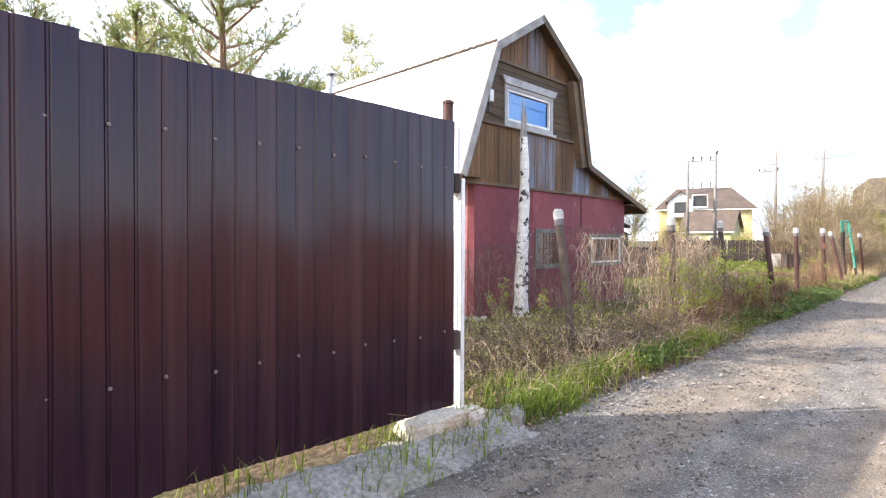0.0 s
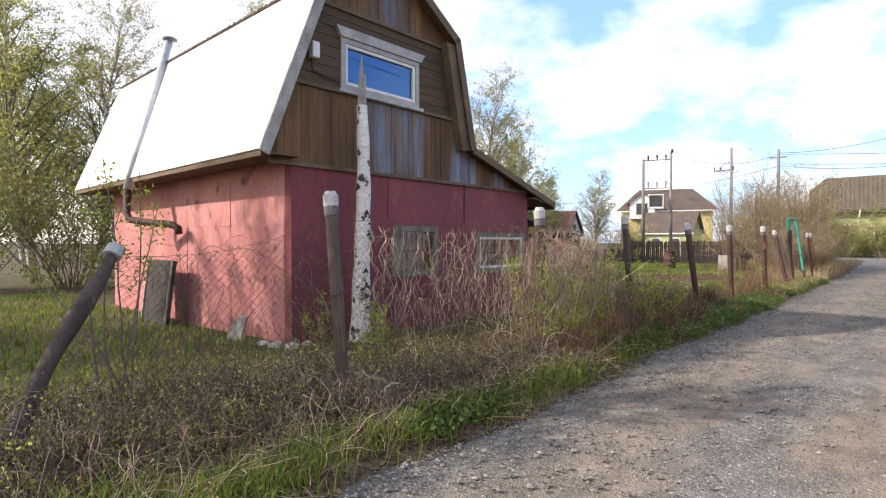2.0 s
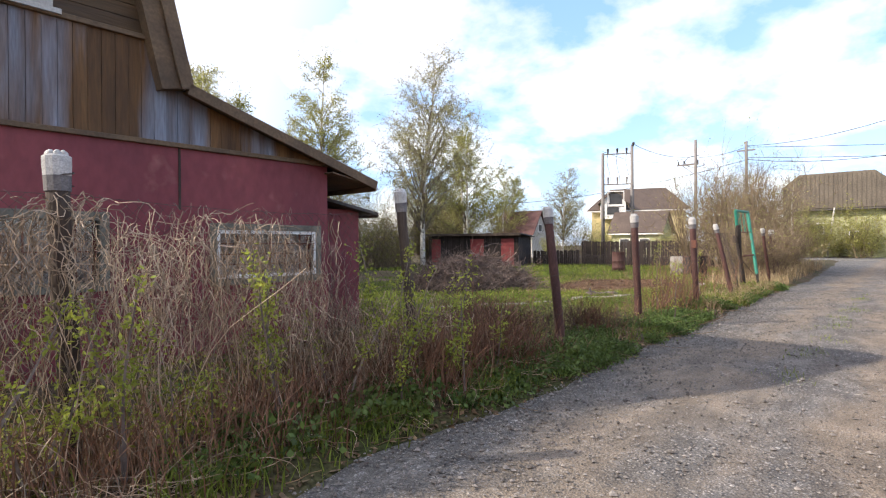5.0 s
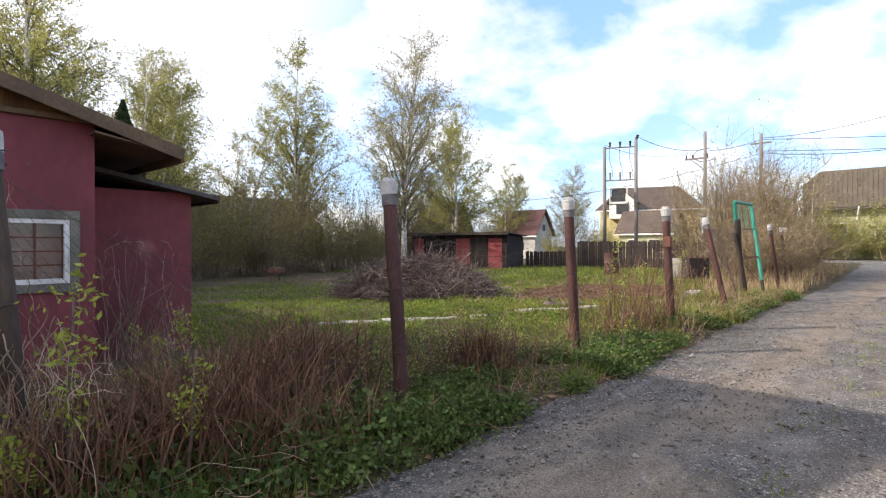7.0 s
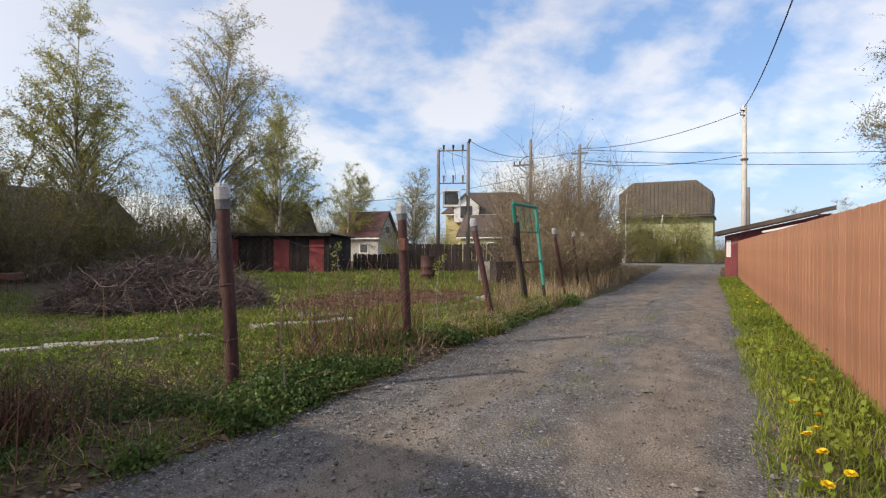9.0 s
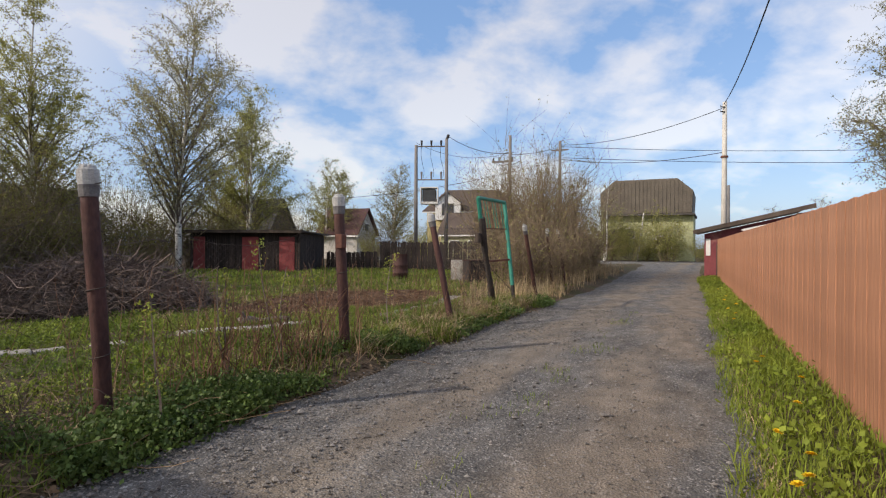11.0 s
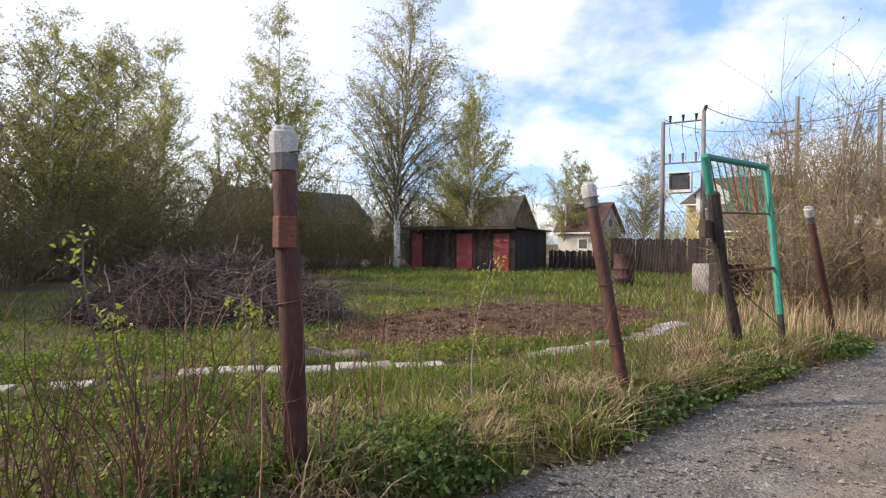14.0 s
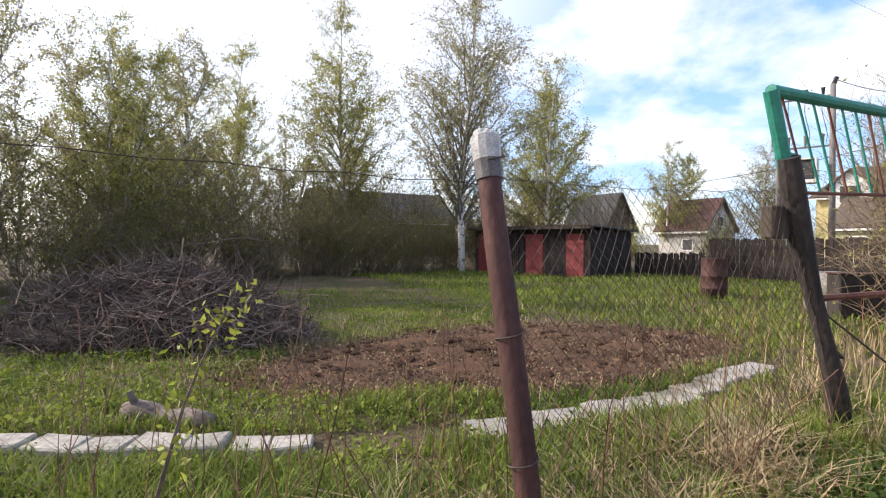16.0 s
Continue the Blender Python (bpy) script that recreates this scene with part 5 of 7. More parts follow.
def brush_pile():
    th = thing("brush_pile", on(21.2, 10.3, 0.0, -28), "large heap of cut bare branches in the grass", "brush pile")
    me = rock(31, 1.95, 1.1, 0.6, 3)
    me.materials.append(DARKWOOD)
    p = part("core", me, None, th)
    n = 4600
    a, r = R.uniform(0, 6.283, n), np.sqrt(R.uniform(0, 1, n))
    x, y = r * np.cos(a) * 2.15, r * np.sin(a) * 1.35
    top = 1.05 * np.clip(1 - r ** 2.2, 0, 1)
    st = np.stack([x, y, top * R.uniform(0.35, 1.02, n) + 0.04], 1)
    way = np.stack([np.cos(a) * 0.5 + R.normal(0, 0.8, n), np.sin(a) * 0.4 + R.normal(0, 0.8, n), R.normal(0.05, 0.35, n) - 0.35 * r], 1)
    ln = R.uniform(0.25, 1.0, n) + 0.6 * (R.uniform(0, 1, n) < 0.06)
    paths = wander(st - way / np.linalg.norm(way, axis=1)[:, None] * ln[:, None] * 0.5, way, ln, 6, 0.26)
    paths[..., 2] = np.maximum(paths[..., 2], 0.03)
    tagged(part("tangle", sticks(Mesh(), paths, R.uniform(0.004, 0.013, n), 0.003), BRANCHES, th), kind="stuff")


brush_pile()


# ---- poles, wires, far houses ----
def pole(u, v, h, r0, r1, material, label):
    th = thing("utility_pole", on(u, v, -0.2), label, "pole", "utility poles")
    part("shaft", Mesh().tube([(0, 0, 0), (0, 0, h * 0.5), (0, 0, h + 0.2)], [r0, (r0 + r1) / 2, r1], 10), material, th, smooth=True)
    return th


p = pole(47.8, -0.74, 9.2, 0.17, 0.11, POLE, "pale concrete power pole beside the lane")
part("collar", Mesh().tube([(0, 0, 6.4), (0, 0, 6.5)], 0.19, 8), RUST, p)
for z in (8.85, 9.1):
    part("insulator", Mesh().tube([(-0.1, 0, z), (-0.25, 0.2, z), (-0.25, 0.2, z + 0.15)], 0.035, 6), CABLE, p)
p = pole(56.5, -1.1, 5.6, 0.16, 0.12, GREYPOLE, "short grey pole behind the concrete pole")
p = pole(49.9, 12.14, 8.9, 0.13, 0.10, GREYPOLE, "weathered wooden power pole with a crossarm")
part("crossarm", Mesh().box(-0.06, 0.06, -0.2, 1.3, 7.3, 7.42), GREYPOLE, p)
part("brace", Mesh().tube([(0, 0.9, 7.3), (0, 0.05, 6.6)], 0.03, 5), GREYPOLE, p)
part("wire_loop", Mesh().tube([(0.05 + 0.0 * a, 0.75 * math.cos(a), 7.55 + 0.42 * math.sin(a)) for a in np.linspace(-2.6, 1.9, 18)], 0.025, 5), CABLE, p)
for y in (1.2, 0.8, -0.15):
    part("insulator", Mesh().tube([(0, y, 7.42), (0, y, 7.65)], 0.05, 6), CABLE, p)
p = pole(53.2, 9.57, 8.9, 0.13, 0.10, GREYPOLE, "wooden power pole among bare shrubs")
part("crossarm", Mesh().box(-0.05, 0.05, -0.6, 0.6, 8.4, 8.5), GREYPOLE, p)


def transformer():
    th = thing("pole_transformer", UVM, "two-pole transformer with dark tank on a platform", "transformer")
    A, B = np.array((47.7, 18.2)), np.array((48.5, 16.25))
    for q, h in ((A, 8.35), (B, 8.75)):
        part("pole", Mesh().tube([(q[0], q[1], -0.2), (q[0], q[1], h)], [0.15, 0.11], 9), GREYPOLE, th, smooth=True)
    lerp = lambda k, z: np.array([A[0] + (B[0] - A[0]) * k, A[1] + (B[1] - A[1]) * k, z])
    for z in (8.25, 5.95):
        part("crossbar", Mesh().tube([lerp(-0.05, z), lerp(1.05, z)], 0.05, 6), GREYPOLE, th)
    for k in (0.18, 0.5, 0.82):
        part("insulator", Mesh().tube([lerp(k, 8.28), lerp(k, 8.65)], [0.05, 0.09], 7), CABLE, th)
        part("insulator", Mesh().tube([lerp(k, 5.98), lerp(k, 6.5)], [0.05, 0.08], 7), GREYPOLE, th)
        w = [lerp(k, 8.3) + (0.25 * math.sin(x * 3.1), 0.15 * math.sin(x * 5), 0) - (0, 0, 2.2 * x) for x in np.linspace(0, 1, 9)]
        part("wire", Mesh().tube(w, 0.016, 4), CABLE, th)
    part("top_insulator", Mesh().tube([(B[0], B[1], 8.7), (B[0] + 0.1, B[1] - 0.1, 9.05)], 0.1, 7), CABLE, th)
    c = lerp(0.45, 0)
    t = part("tank", Mesh().box(-0.46, 0.46, -0.36, 0.36, 4.42, 5.26), BLACKBOX, th, "dark transformer tank", bevel=0.05)
    t.matrix_basis = pose(c[0], c[1], 0, 0, 0, -67)
    fr = Mesh().box(-0.60, 0.60, -0.44, 0.44, 4.26, 4.41).box(-0.60, -0.54, -0.44, 0.44, 4.41, 5.34).box(0.54, 0.60, -0.44, 0.44, 4.41, 5.34).box(-0.60, 0.60, -0.44, 0.44, 5.34, 5.42)
    t = part("platform", fr, WHITEPAINT, th, "pale steel cage")
    t.matrix_basis = pose(c[0], c[1], 0, 0, 0, -67)


transformer()


def cable(a, b, sag, r=0.018, label="black overhead cable sagging between poles"):
    a, b = np.array(a, float), np.array(b, float)
    k = np.linspace(0, 1, 22)
    p = a[None] + (b - a)[None] * k[:, None]
    p[:, 2] -= sag * 4 * k * (1 - k)
    single("cable", Mesh().tube(p, r, 4), CABLE, UVM, label, "cable", "overhead cables")


cable((47.8, -0.7, 9.1), (4.0, -2.6, 9.2), 1.7, 0.02)
cable((47.8, -0.7, 8.9), (53.2, 9.57, 8.6), 0.5)
cable((47.8, -0.7, 6.5), (53.2, 9.57, 7.6), 0.4)
cable((53.2, 9.57, 8.5), (64, -26, 8.3), 0.6)
cable((53.2, 9.4, 7.7), (62, -26, 7.0), 0.5)
cable((53.2, 9.57, 8.5), (49.9, 12.2, 7.6), 0.15)
cable((49.9, 12.2, 7.7), (48.5, 16.25, 9.0), 0.4)
cable((49.9, 13.0, 7.6), (47.7, 18.2, 8.5), 0.5, 0.012)
cable((53.2, 9.4, 7.6), (52, 30, 5.4), 0.6)


def gable_house(at, L, W, wall, ridge, wall_m, roof_m, label, windows=(), hip=0.0, over=0.5):
    """A plain far house: walls, two roof planes, gables and windows. Ridge runs along local x."""
    th = thing("house", at, label, "house")
    part("wall", Mesh().box(-L / 2, L / 2, -W / 2, W / 2, -0.3, wall), wall_m, th)
    g = Mesh()
    for s in (-1, 1):
        x = s * (L / 2 - 0.01)
        g.add([(x, -W / 2, wall), (x, W / 2, wall), (x - s * hip * 0.9, 0, ridge - 0.1), (x - s * 0.15, -W / 2, wall), (x - s * 0.15, W / 2, wall), (x - s * (0.15 + hip * 0.9), 0, ridge - 0.1)], [(0, 1, 2), (5, 4, 3), (0, 2, 5, 3), (1, 4, 5, 2)])
    part("gable_wall", g, wall_m if not hip else roof_m, th)
    for s in (-1, 1):
        drop = over * (ridge - wall) / (W / 2)
        q = [(-L / 2 - over, s * (W / 2 + over), wall - drop), (L / 2 + over, s * (W / 2 + over), wall - drop), (L / 2 + over - hip, 0, ridge), (-L / 2 - over + hip, 0, ridge)]
        part("roof", Mesh().slab(q if s < 0 else q[::-1], 0.12), roof_m, th)
        part("fascia", Mesh().box(-L / 2 - over, L / 2 + over, s * (W / 2 + over) - 0.03, s * (W / 2 + over) + 0.03, wall - drop - 0.14, wall - drop + 0.02), WHITEPAINT, th)
    for side, x, z, w, h in windows:
        y = -W / 2 if side == 0 else W / 2
        if side < 2:
            y0, y1 = (y - 0.05, y + 0.02) if side == 0 else (y - 0.02, y + 0.05)
            f = part("window", Mesh().box(x - w / 2 - 0.08, x + w / 2 + 0.08, y0, y1, z - 0.08, z + h + 0.08), WHITEPAINT, th)
            yy = (y - 0.06, y - 0.051) if side == 0 else (y + 0.051, y + 0.06)
            part("pane", Mesh().box(x - w / 2, x + w / 2, yy[0], yy[1], z, z + h), BLACKBOX, f)
        else:
            s = -1 if side == 2 else 1
            X = s * L / 2
            f = part("window", Mesh().box(min(X, X + s * 0.05), max(X, X + s * 0.05), x - w / 2 - 0.08, x + w / 2 + 0.08, z - 0.08, z + h + 0.08), WHITEPAINT, th)
            part("pane", Mesh().box(min(X + s * 0.051, X + s * 0.06), max(X + s * 0.051, X + s * 0.06), x - w / 2, x + w / 2, z, z + h), BLACKBOX, f)
    return th


# yellow cottage with a dormer, small red-roofed house, dark-roofed house, brown-roofed house at the lane's end
c = gable_house(on(87.5, 31.0, 0, -69), 12.4, 8.0, 6.6, 9.5, YELLOW, ROOFBROWN, "yellow cottage with a brown hipped roof", [(0, -2.0, 3.4, 1.0, 1.3), (0, 1.5, 3.4, 1.0, 1.3), (0, 4, 3.4, 1.0, 1.3), (0, -2.0, 0.9, 1.0, 1.3)], hip=3.0, over=0.6)
d = part("dormer", Mesh().prism([(-4.9, 5.0), (-1.5, 5.0), (-1.5, 7.3), (-3.2, 8.7), (-4.9, 7.3)], -5.6, -1.0), WHITEPAINT, c, "white timbered dormer")
part("dormer_window", Mesh().box(-4.0, -2.4, -5.66, -5.61, 5.6, 7.2), BLACKBOX, d)
for s in (-1, 1):
    part("dormer_roof", Mesh().slab([(-3.2, -5.9, 8.85), (-3.2 + s * 2.1, -5.9, 7.1), (-3.2 + s * 2.1, -0.8, 7.1), (-3.2, -0.8, 8.85)][::-s], 0.1), ROOFBROWN, d)
gable_house(on(64.0, 35.9, 0, -84), 4.6, 4.2, 2.9, 5.4, PALEWALL, ROOFRED, "small pale house with a dark red roof", [(0, 0.6, 0.9, 0.9, 0.9), (3, 0, 3.0, 0.8, 0.8)], over=0.35)
gable_house(on(66.0, 50.6, 0, -84), 6.0, 4.8, 3.4, 7.1, DARKWOOD, SLATE, "house with a steep dark roof behind the sheds", [(0, 0, 0.9, 0.9, 0.9)], over=0.4)
gable_house(on(72, 24.5, 0, -85), 5.5, 5.0, 3.0, 5.2, OLIVEWALL, ROOFBROWN, "low olive-walled house behind the pole fence", [(0, 1.0, 1.0, 1.0, 1.0), (0, -1.2, 1.0, 1.0, 1.0)], over=0.4)

gable_house(on(43.0, 62.5, 0, 6), 16.0, 9.0, 4.0, 7.3, DARKWOOD, ROOFFELT, "long dark house with a felt roof behind the thicket", [(0, 2.0, 1.2, 1.0, 1.1), (0, -3.0, 1.2, 1.0, 1.1)], over=0.5)


def mansard_house():
    th = thing("house", on(79.5, 6.2, 0, -90), "large house with a brown mansard roof at the lane's end", "house")
    part("wall", Mesh().box(-4.6, 4.6, -3.6, 3.6, -0.2, 4.9), OLIVEWALL, th)
    prof = [(-4.5, 4.9), (-4.6, 7.2), (-3.1, 8.5), (3.1, 8.5), (4.6, 7.2), (4.5, 4.9)]
    v, k = [], len(prof)
    m = Mesh().prism(prof, -4.2, 4.2)
    part("roof", m, ROOFOLIVE, th, bevel=0.05)
    for i in range(24):
        x = -4.4 + i * 0.38
        part("roof_rib", Mesh().box(x, x + 0.022, -4.24, -4.205, 4.95, 7.2 if abs(x) > 3.6 else 8.3), ROOFOLIVE, th)
    part("eave", Mesh().box(-4.75, 4.75, -4.45, 4.45, 4.72, 4.88), ROOFFELT, th)
    w = part("window", Mesh().box(-2.9, -1.0, -3.67, -3.61, 2.3, 3.5), WHITEPAINT, th)
    part("pane", Mesh().box(-2.8, -1.1, -3.69, -3.675, 2.4, 3.4), BLACKBOX, w)
    w = part("window", Mesh().box(1.0, 2.6, -3.67, -3.61, 1.2, 2.6), WHITEPAINT, th)
    part("pane", Mesh().box(1.1, 2.5, -3.69, -3.675, 1.3, 2.5), BLACKBOX, w)


mansard_house()
gable_house(on(92, -14, 0, -80), 9, 7, 3, 5.5, PALEWALL, ROOFBROWN, "pale house beyond the lane's end", [(0, 1.5, 1.0, 1.0, 1.0)])


def red_outbuilding():
    th = thing("outbuilding", UVM, "dark red outbuilding with a sloping metal roof", "shed")
    part("wall", Mesh().prism([(0.12, -0.1), (0.12, 1.95), (-3.8, 2.87), (-3.8, -0.1)], 41.5, 47.0, 0), REDWALL, th)
    part("door", Mesh().box(41.44, 41.497, -0.75, -0.35, 0, 1.5), DARKWOOD, th)
    part("whitewash", Mesh().box(41.47, 41.497, -0.12, 0.06, 1.0, 1.75), WHITEPAINT, th, "flaking white patch")
    part("roof", Mesh().slab([(41.1, 0.55, 2.04), (41.1, -3.95, 3.10), (47.3, -3.95, 3.10), (47.3, 0.55, 2.04)], 0.07), ROOFRED, th)
    part("fascia", Mesh().slab([(41.07, 0.55, 1.93), (41.07, -3.95, 2.98), (41.095, -3.95, 2.98), (41.095, 0.55, 1.93)], 0.17), DARKWOOD, th)
    part("awning", Mesh().slab([(39.5, -1.3, 2.02), (39.5, -4.6, 2.75), (41.0, -4.6, 2.8), (41.0, -1.3, 2.07)], 0.06), WHITEPAINT, th, "pale sheet awning")
    part("awning_wall", Mesh().box(40.85, 40.95, -4.4, -1.5, 0, 2.05), DARKWOOD, th)


red_outbuilding()


# ---- trees ----
def birch(H, Rr, seed, leaf_m, n_limb=26, n_leaf=5200, stems=1, low=0.18, size=0.10, bark=BIRCHBARK, narrow=0.7):
    """Trunk, limbs that rise and then hang, fine twigs and small spring leaves."""
    R.seed(seed)
    th = new("birch_tree")
    tips, limb_paths = [], []
    for s in range(stems):
        off = np.array([R.normal(0, 0.05), R.normal(0, 0.05), 0]) * (stems > 1)
        leanv = R.normal(0, 0.05 if stems == 1 else 0.16, 2)
        hh = H * (1 if s == 0 else R.uniform(0.7, 0.95))
        z = np.linspace(0, 1, 14)
        px_ = off[0] + leanv[0] * hh * z + 0.012 * hh * np.sin(z * 7 + seed)
        py_ = off[1] + leanv[1] * hh * z + 0.012 * hh * np.cos(z * 6 + seed)
        pts = np.stack([px_, py_, hh * z - 0.15], 1)
        r0 = 0.011 * hh / (1 + 0.25 * (stems - 1)) + 0.02
        part("trunk", Mesh().tube(pts, r0 * (1 - z) ** 0.9 + 0.008, 8), bark, th, smooth=True)
        k = n_limb // stems
        f = np.sort(low + (0.97 - low) * R.uniform(0, 1, k) ** 1.25)
        start = np.stack([np.interp(f, z, pts[:, i]) for i in range(3)], 1)
        a = np.arange(k) * 2.4 + R.uniform(0, 1, k)
        rise = R.uniform(0.9, 1.7, k) + 0.5 * f
        way = np.stack([np.cos(a), np.sin(a), rise], 1)
        g = np.clip((f - low) / (1 - low), 0, 1)
        prof = (1 - g) ** narrow * (0.72 + 0.28 * smooth(g, 0.0, 0.2))
        ln = (0.35 + Rr * 1.68 * prof) * R.uniform(0.75, 1.2, k)
        lp = wander(start, way, ln, 8, 0.09, 0.05)
        limb_paths.append((lp, r0 * 0.40 * (1 - f) + 0.009, ln))
    lm = Mesh()
    tm = Mesh()
    for lp, rr, ln in limb_paths:
        sticks(lm, lp, rr, 0.006)
        k = len(lp)
        nt = 24
        idx = R.choice(k, k * nt, p=(ln + 0.25) / (ln + 0.25).sum())
        fr = R.uniform(0.18, 1, k * nt)
        j = np.minimum((fr * 7).astype(int), 6)
        base = lp[idx, j] + (lp[idx, j + 1] - lp[idx, j]) * (fr * 7 - j)[:, None]
        w = (lp[idx, -1] - lp[idx, 0])
        w /= np.linalg.norm(w, axis=1)[:, None]
        w = w * 0.6 + R.normal(0, 0.5, (k * nt, 3)) + np.array([0, 0, 0.25])
        tp = wander(base, w, R.uniform(0.4, 1.25, k * nt) * Rr * 0.40, 5, 0.18, 0.22)
        sticks(tm, tp, 0.007, 0.003)
        tips.append(tp)
    tagged(part("branching", lm, LIMB, th), kind="stuff")
    tagged(part("twig_spray", tm, TWIG, th), kind="stuff")
    tp = np.concatenate(tips)
    i = R.randint(0, len(tp), n_leaf)
    q = R.randint(1, 5, n_leaf)
    fr = R.uniform(0, 1, (n_leaf, 1))
    at = tp[i, q] * fr + tp[i, q - 1] * (1 - fr) + R.normal(0, 0.07, (n_leaf, 3))
    part("crown", tri_leaves(Mesh(), at, size), leaf_m, th)
    return th


def shrub(name, H, Rr, seed, stem_m, leaf_m, n_stem=26, n_leaf=1500, size=0.09, label="", category="shrub", twigs=9, thick=0.014, spread=0.45):
    R.seed(seed)
    th = new(name)
    a = R.uniform(0, 6.283, n_stem)
    st = np.stack([np.cos(a) * Rr * 0.35 * R.uniform(0, 1, n_stem), np.sin(a) * Rr * 0.35 * R.uniform(0, 1, n_stem), np.full(n_stem, -0.05)], 1)
    way = np.stack([np.cos(a) * spread * R.uniform(0.2, 1.4, n_stem), np.sin(a) * spread * R.uniform(0.2, 1.4, n_stem), np.ones(n_stem)], 1)
    sp = wander(st, way, H * R.uniform(0.6, 1.1, n_stem), 8, 0.10, 0.0)
    tagged(part("branching", sticks(Mesh(), sp, thick, 0.004), stem_m, th), kind="stuff")
    n = n_stem * twigs
    i = R.randint(0, n_stem, n)
    q = R.randint(2, 8, n)
    w = R.normal(0, 0.6, (n, 3)) + np.array([0, 0, 0.7])
    tp = wander(sp[i, q], w, R.uniform(0.15, 0.42, n) * H, 4, 0.16, 0.02)
    tagged(part("twig_spray", sticks(Mesh(), tp, 0.006, 0.0025), stem_m, th), kind="stuff")
    if n_leaf:
        i = R.randint(0, n, n_leaf)
        at = tp[i, R.randint(1, 4, n_leaf)] + R.normal(0, 0.09, (n_leaf, 3))
        part("foliage", tri_leaves(Mesh(), at, size), leaf_m, th)
    return th


def scaled(u, v, turn, s, sz=None):
    return on(u, v, float(ground_z(u, v)) - 0.03, turn) @ Matrix.Diagonal((s, s, sz or s, 1))


def plant(th, first, rows, label, category, group):
    """Puts a thing at its first place and copies at the others."""
    tagged(th, label, category, group)
    th.matrix_basis = scaled(*first)
    for r in rows:
        copy_thing(th, scaled(*r))


plant(birch(13.2, 3.0, 3, GREYLEAF, 76, 32000, low=0.16, size=0.10), (33.1, 23.6, 0, 1.0), [(10.4, 26.5, 90, 0.95), (70.0, 34.0, 40, 0.85), (35.2, -6.4, 200, 0.72)], "tall birch with thin grey-green spring foliage", "tree", "birches")
plant(birch(12.6, 2.5, 8, BIRCHLEAF, 66, 36000, low=0.14, size=0.10), (29.2, 28.6, 30, 1.0), [(24.0, 36.5, 120, 1.02), (14.6, 20.5, 200, 0.9), (7.6, 23.5, 10, 0.95), (-2.0, 15.0, 60, 0.85), (46.0, -9.5, 20, 0.9)], "birch with fresh yellow-green leaves", "tree", "birches")
plant(birch(10.8, 2.4, 15, BIRCHLEAF, 64, 32000, stems=2, low=0.12, size=0.10), (38.0, 24.2, 80, 1.0), [(19.5, 24.5, 10, 0.85), (12.4, 17.3, 150, 0.8), (62.0, 37.5, 10, 1.0), (8.5, 28.0, 250, 0.95)] , "twin-stemmed birch with light spring leaves", "tree", "birches")
plant(birch(9.2, 1.7, 21, GREYLEAF, 40, 11000, stems=2, low=0.2, size=0.10, narrow=0.7), (26.8, 31.0, 0, 1.0), [(20.5, 29.0, 70, 1.15), (43.0, 31.0, 140, 0.9), (66.5, 40.0, 40, 1.1), (16.0, 28.5, 220, 1.1), (40.2, 28.5, 10, 0.85), (17.3, 33.5, 10, 1.25), (14.0, 25.5, 60, 1.15), (19.0, 31.5, 190, 1.3), (22.6, 32.0, 300, 1.2)], "slender birch nearly bare of leaves", "tree", "birches")


def pine(H, seed):
    R.seed(seed)
    th = new("pine_tree")
    z = np.linspace(0, 1, 10)
    part("trunk", Mesh().tube(np.stack([0.1 * np.sin(z * 4), 0.1 * np.cos(z * 3), H * z - 0.1], 1), 0.14 * (1 - z) + 0.012, 8), PINEBARK, th, smooth=True)
    nl = 44
    f = np.linspace(0.25, 0.98, nl)
    a = np.arange(nl) * 2.4
    ln = (1 - f) * 2.1 + 0.45
    st = np.stack([0.1 * np.sin(f * 4), 0.1 * np.cos(f * 3), H * f], 1)
    lp = wander(st, np.stack([np.cos(a), np.sin(a), np.full(nl, 0.45)], 1), ln, 7, 0.07, -0.05)
    tagged(part("branching", sticks(Mesh(), lp, 0.03, 0.008), PINEBARK, th), kind="stuff")
    n = nl * 14
    i = R.randint(0, nl, n)
    q = R.randint(2, 7, n)
    w = lp[i, -1] - lp[i, 0]
    w = w / np.linalg.norm(w, axis=1)[:, None] + R.normal(0, 0.45, (n, 3)) + np.array([0, 0, 0.35])
    tp = wander(lp[i, q], w, R.uniform(0.2, 0.5, n), 4, 0.1, -0.05)
    tagged(part("twig_spray", sticks(Mesh(), tp, 0.007, 0.004), PINEBARK, th), kind="stuff")
    k = 34
    base = np.repeat(tp, k, axis=0)
    m = len(base)
    j = R.randint(1, 4, m)
    at = base[np.arange(m), j] + R.normal(0, 0.015, (m, 3))
    d = np.repeat(tp[:, -1] - tp[:, 0], k, axis=0)
    d = d / np.linalg.norm(d, axis=1)[:, None] + R.normal(0, 0.55, (m, 3))
    d /= np.linalg.norm(d, axis=1)[:, None]
    b = np.cross(d, unit(m))
    b /= np.linalg.norm(b, axis=1)[:, None]
    ln = R.uniform(0.08, 0.15, m)[:, None]
    v = np.stack([at - b * 0.006, at + b * 0.006, at + d * ln], 1).reshape(-1, 3)
    part("foliage", Mesh().add(v, np.arange(3 * m).reshape(m, 3)), NEEDLE, th)
    return th


plant(pine(6.4, 5), (2.75, 6.5, 0, 0.78), [(2.0, 7.3, 100, 0.8), (3.5, 6.1, 220, 0.66), (0.9, 6.6, 40, 0.72)], "young pine with long light needles behind the fence", "tree", "pines")


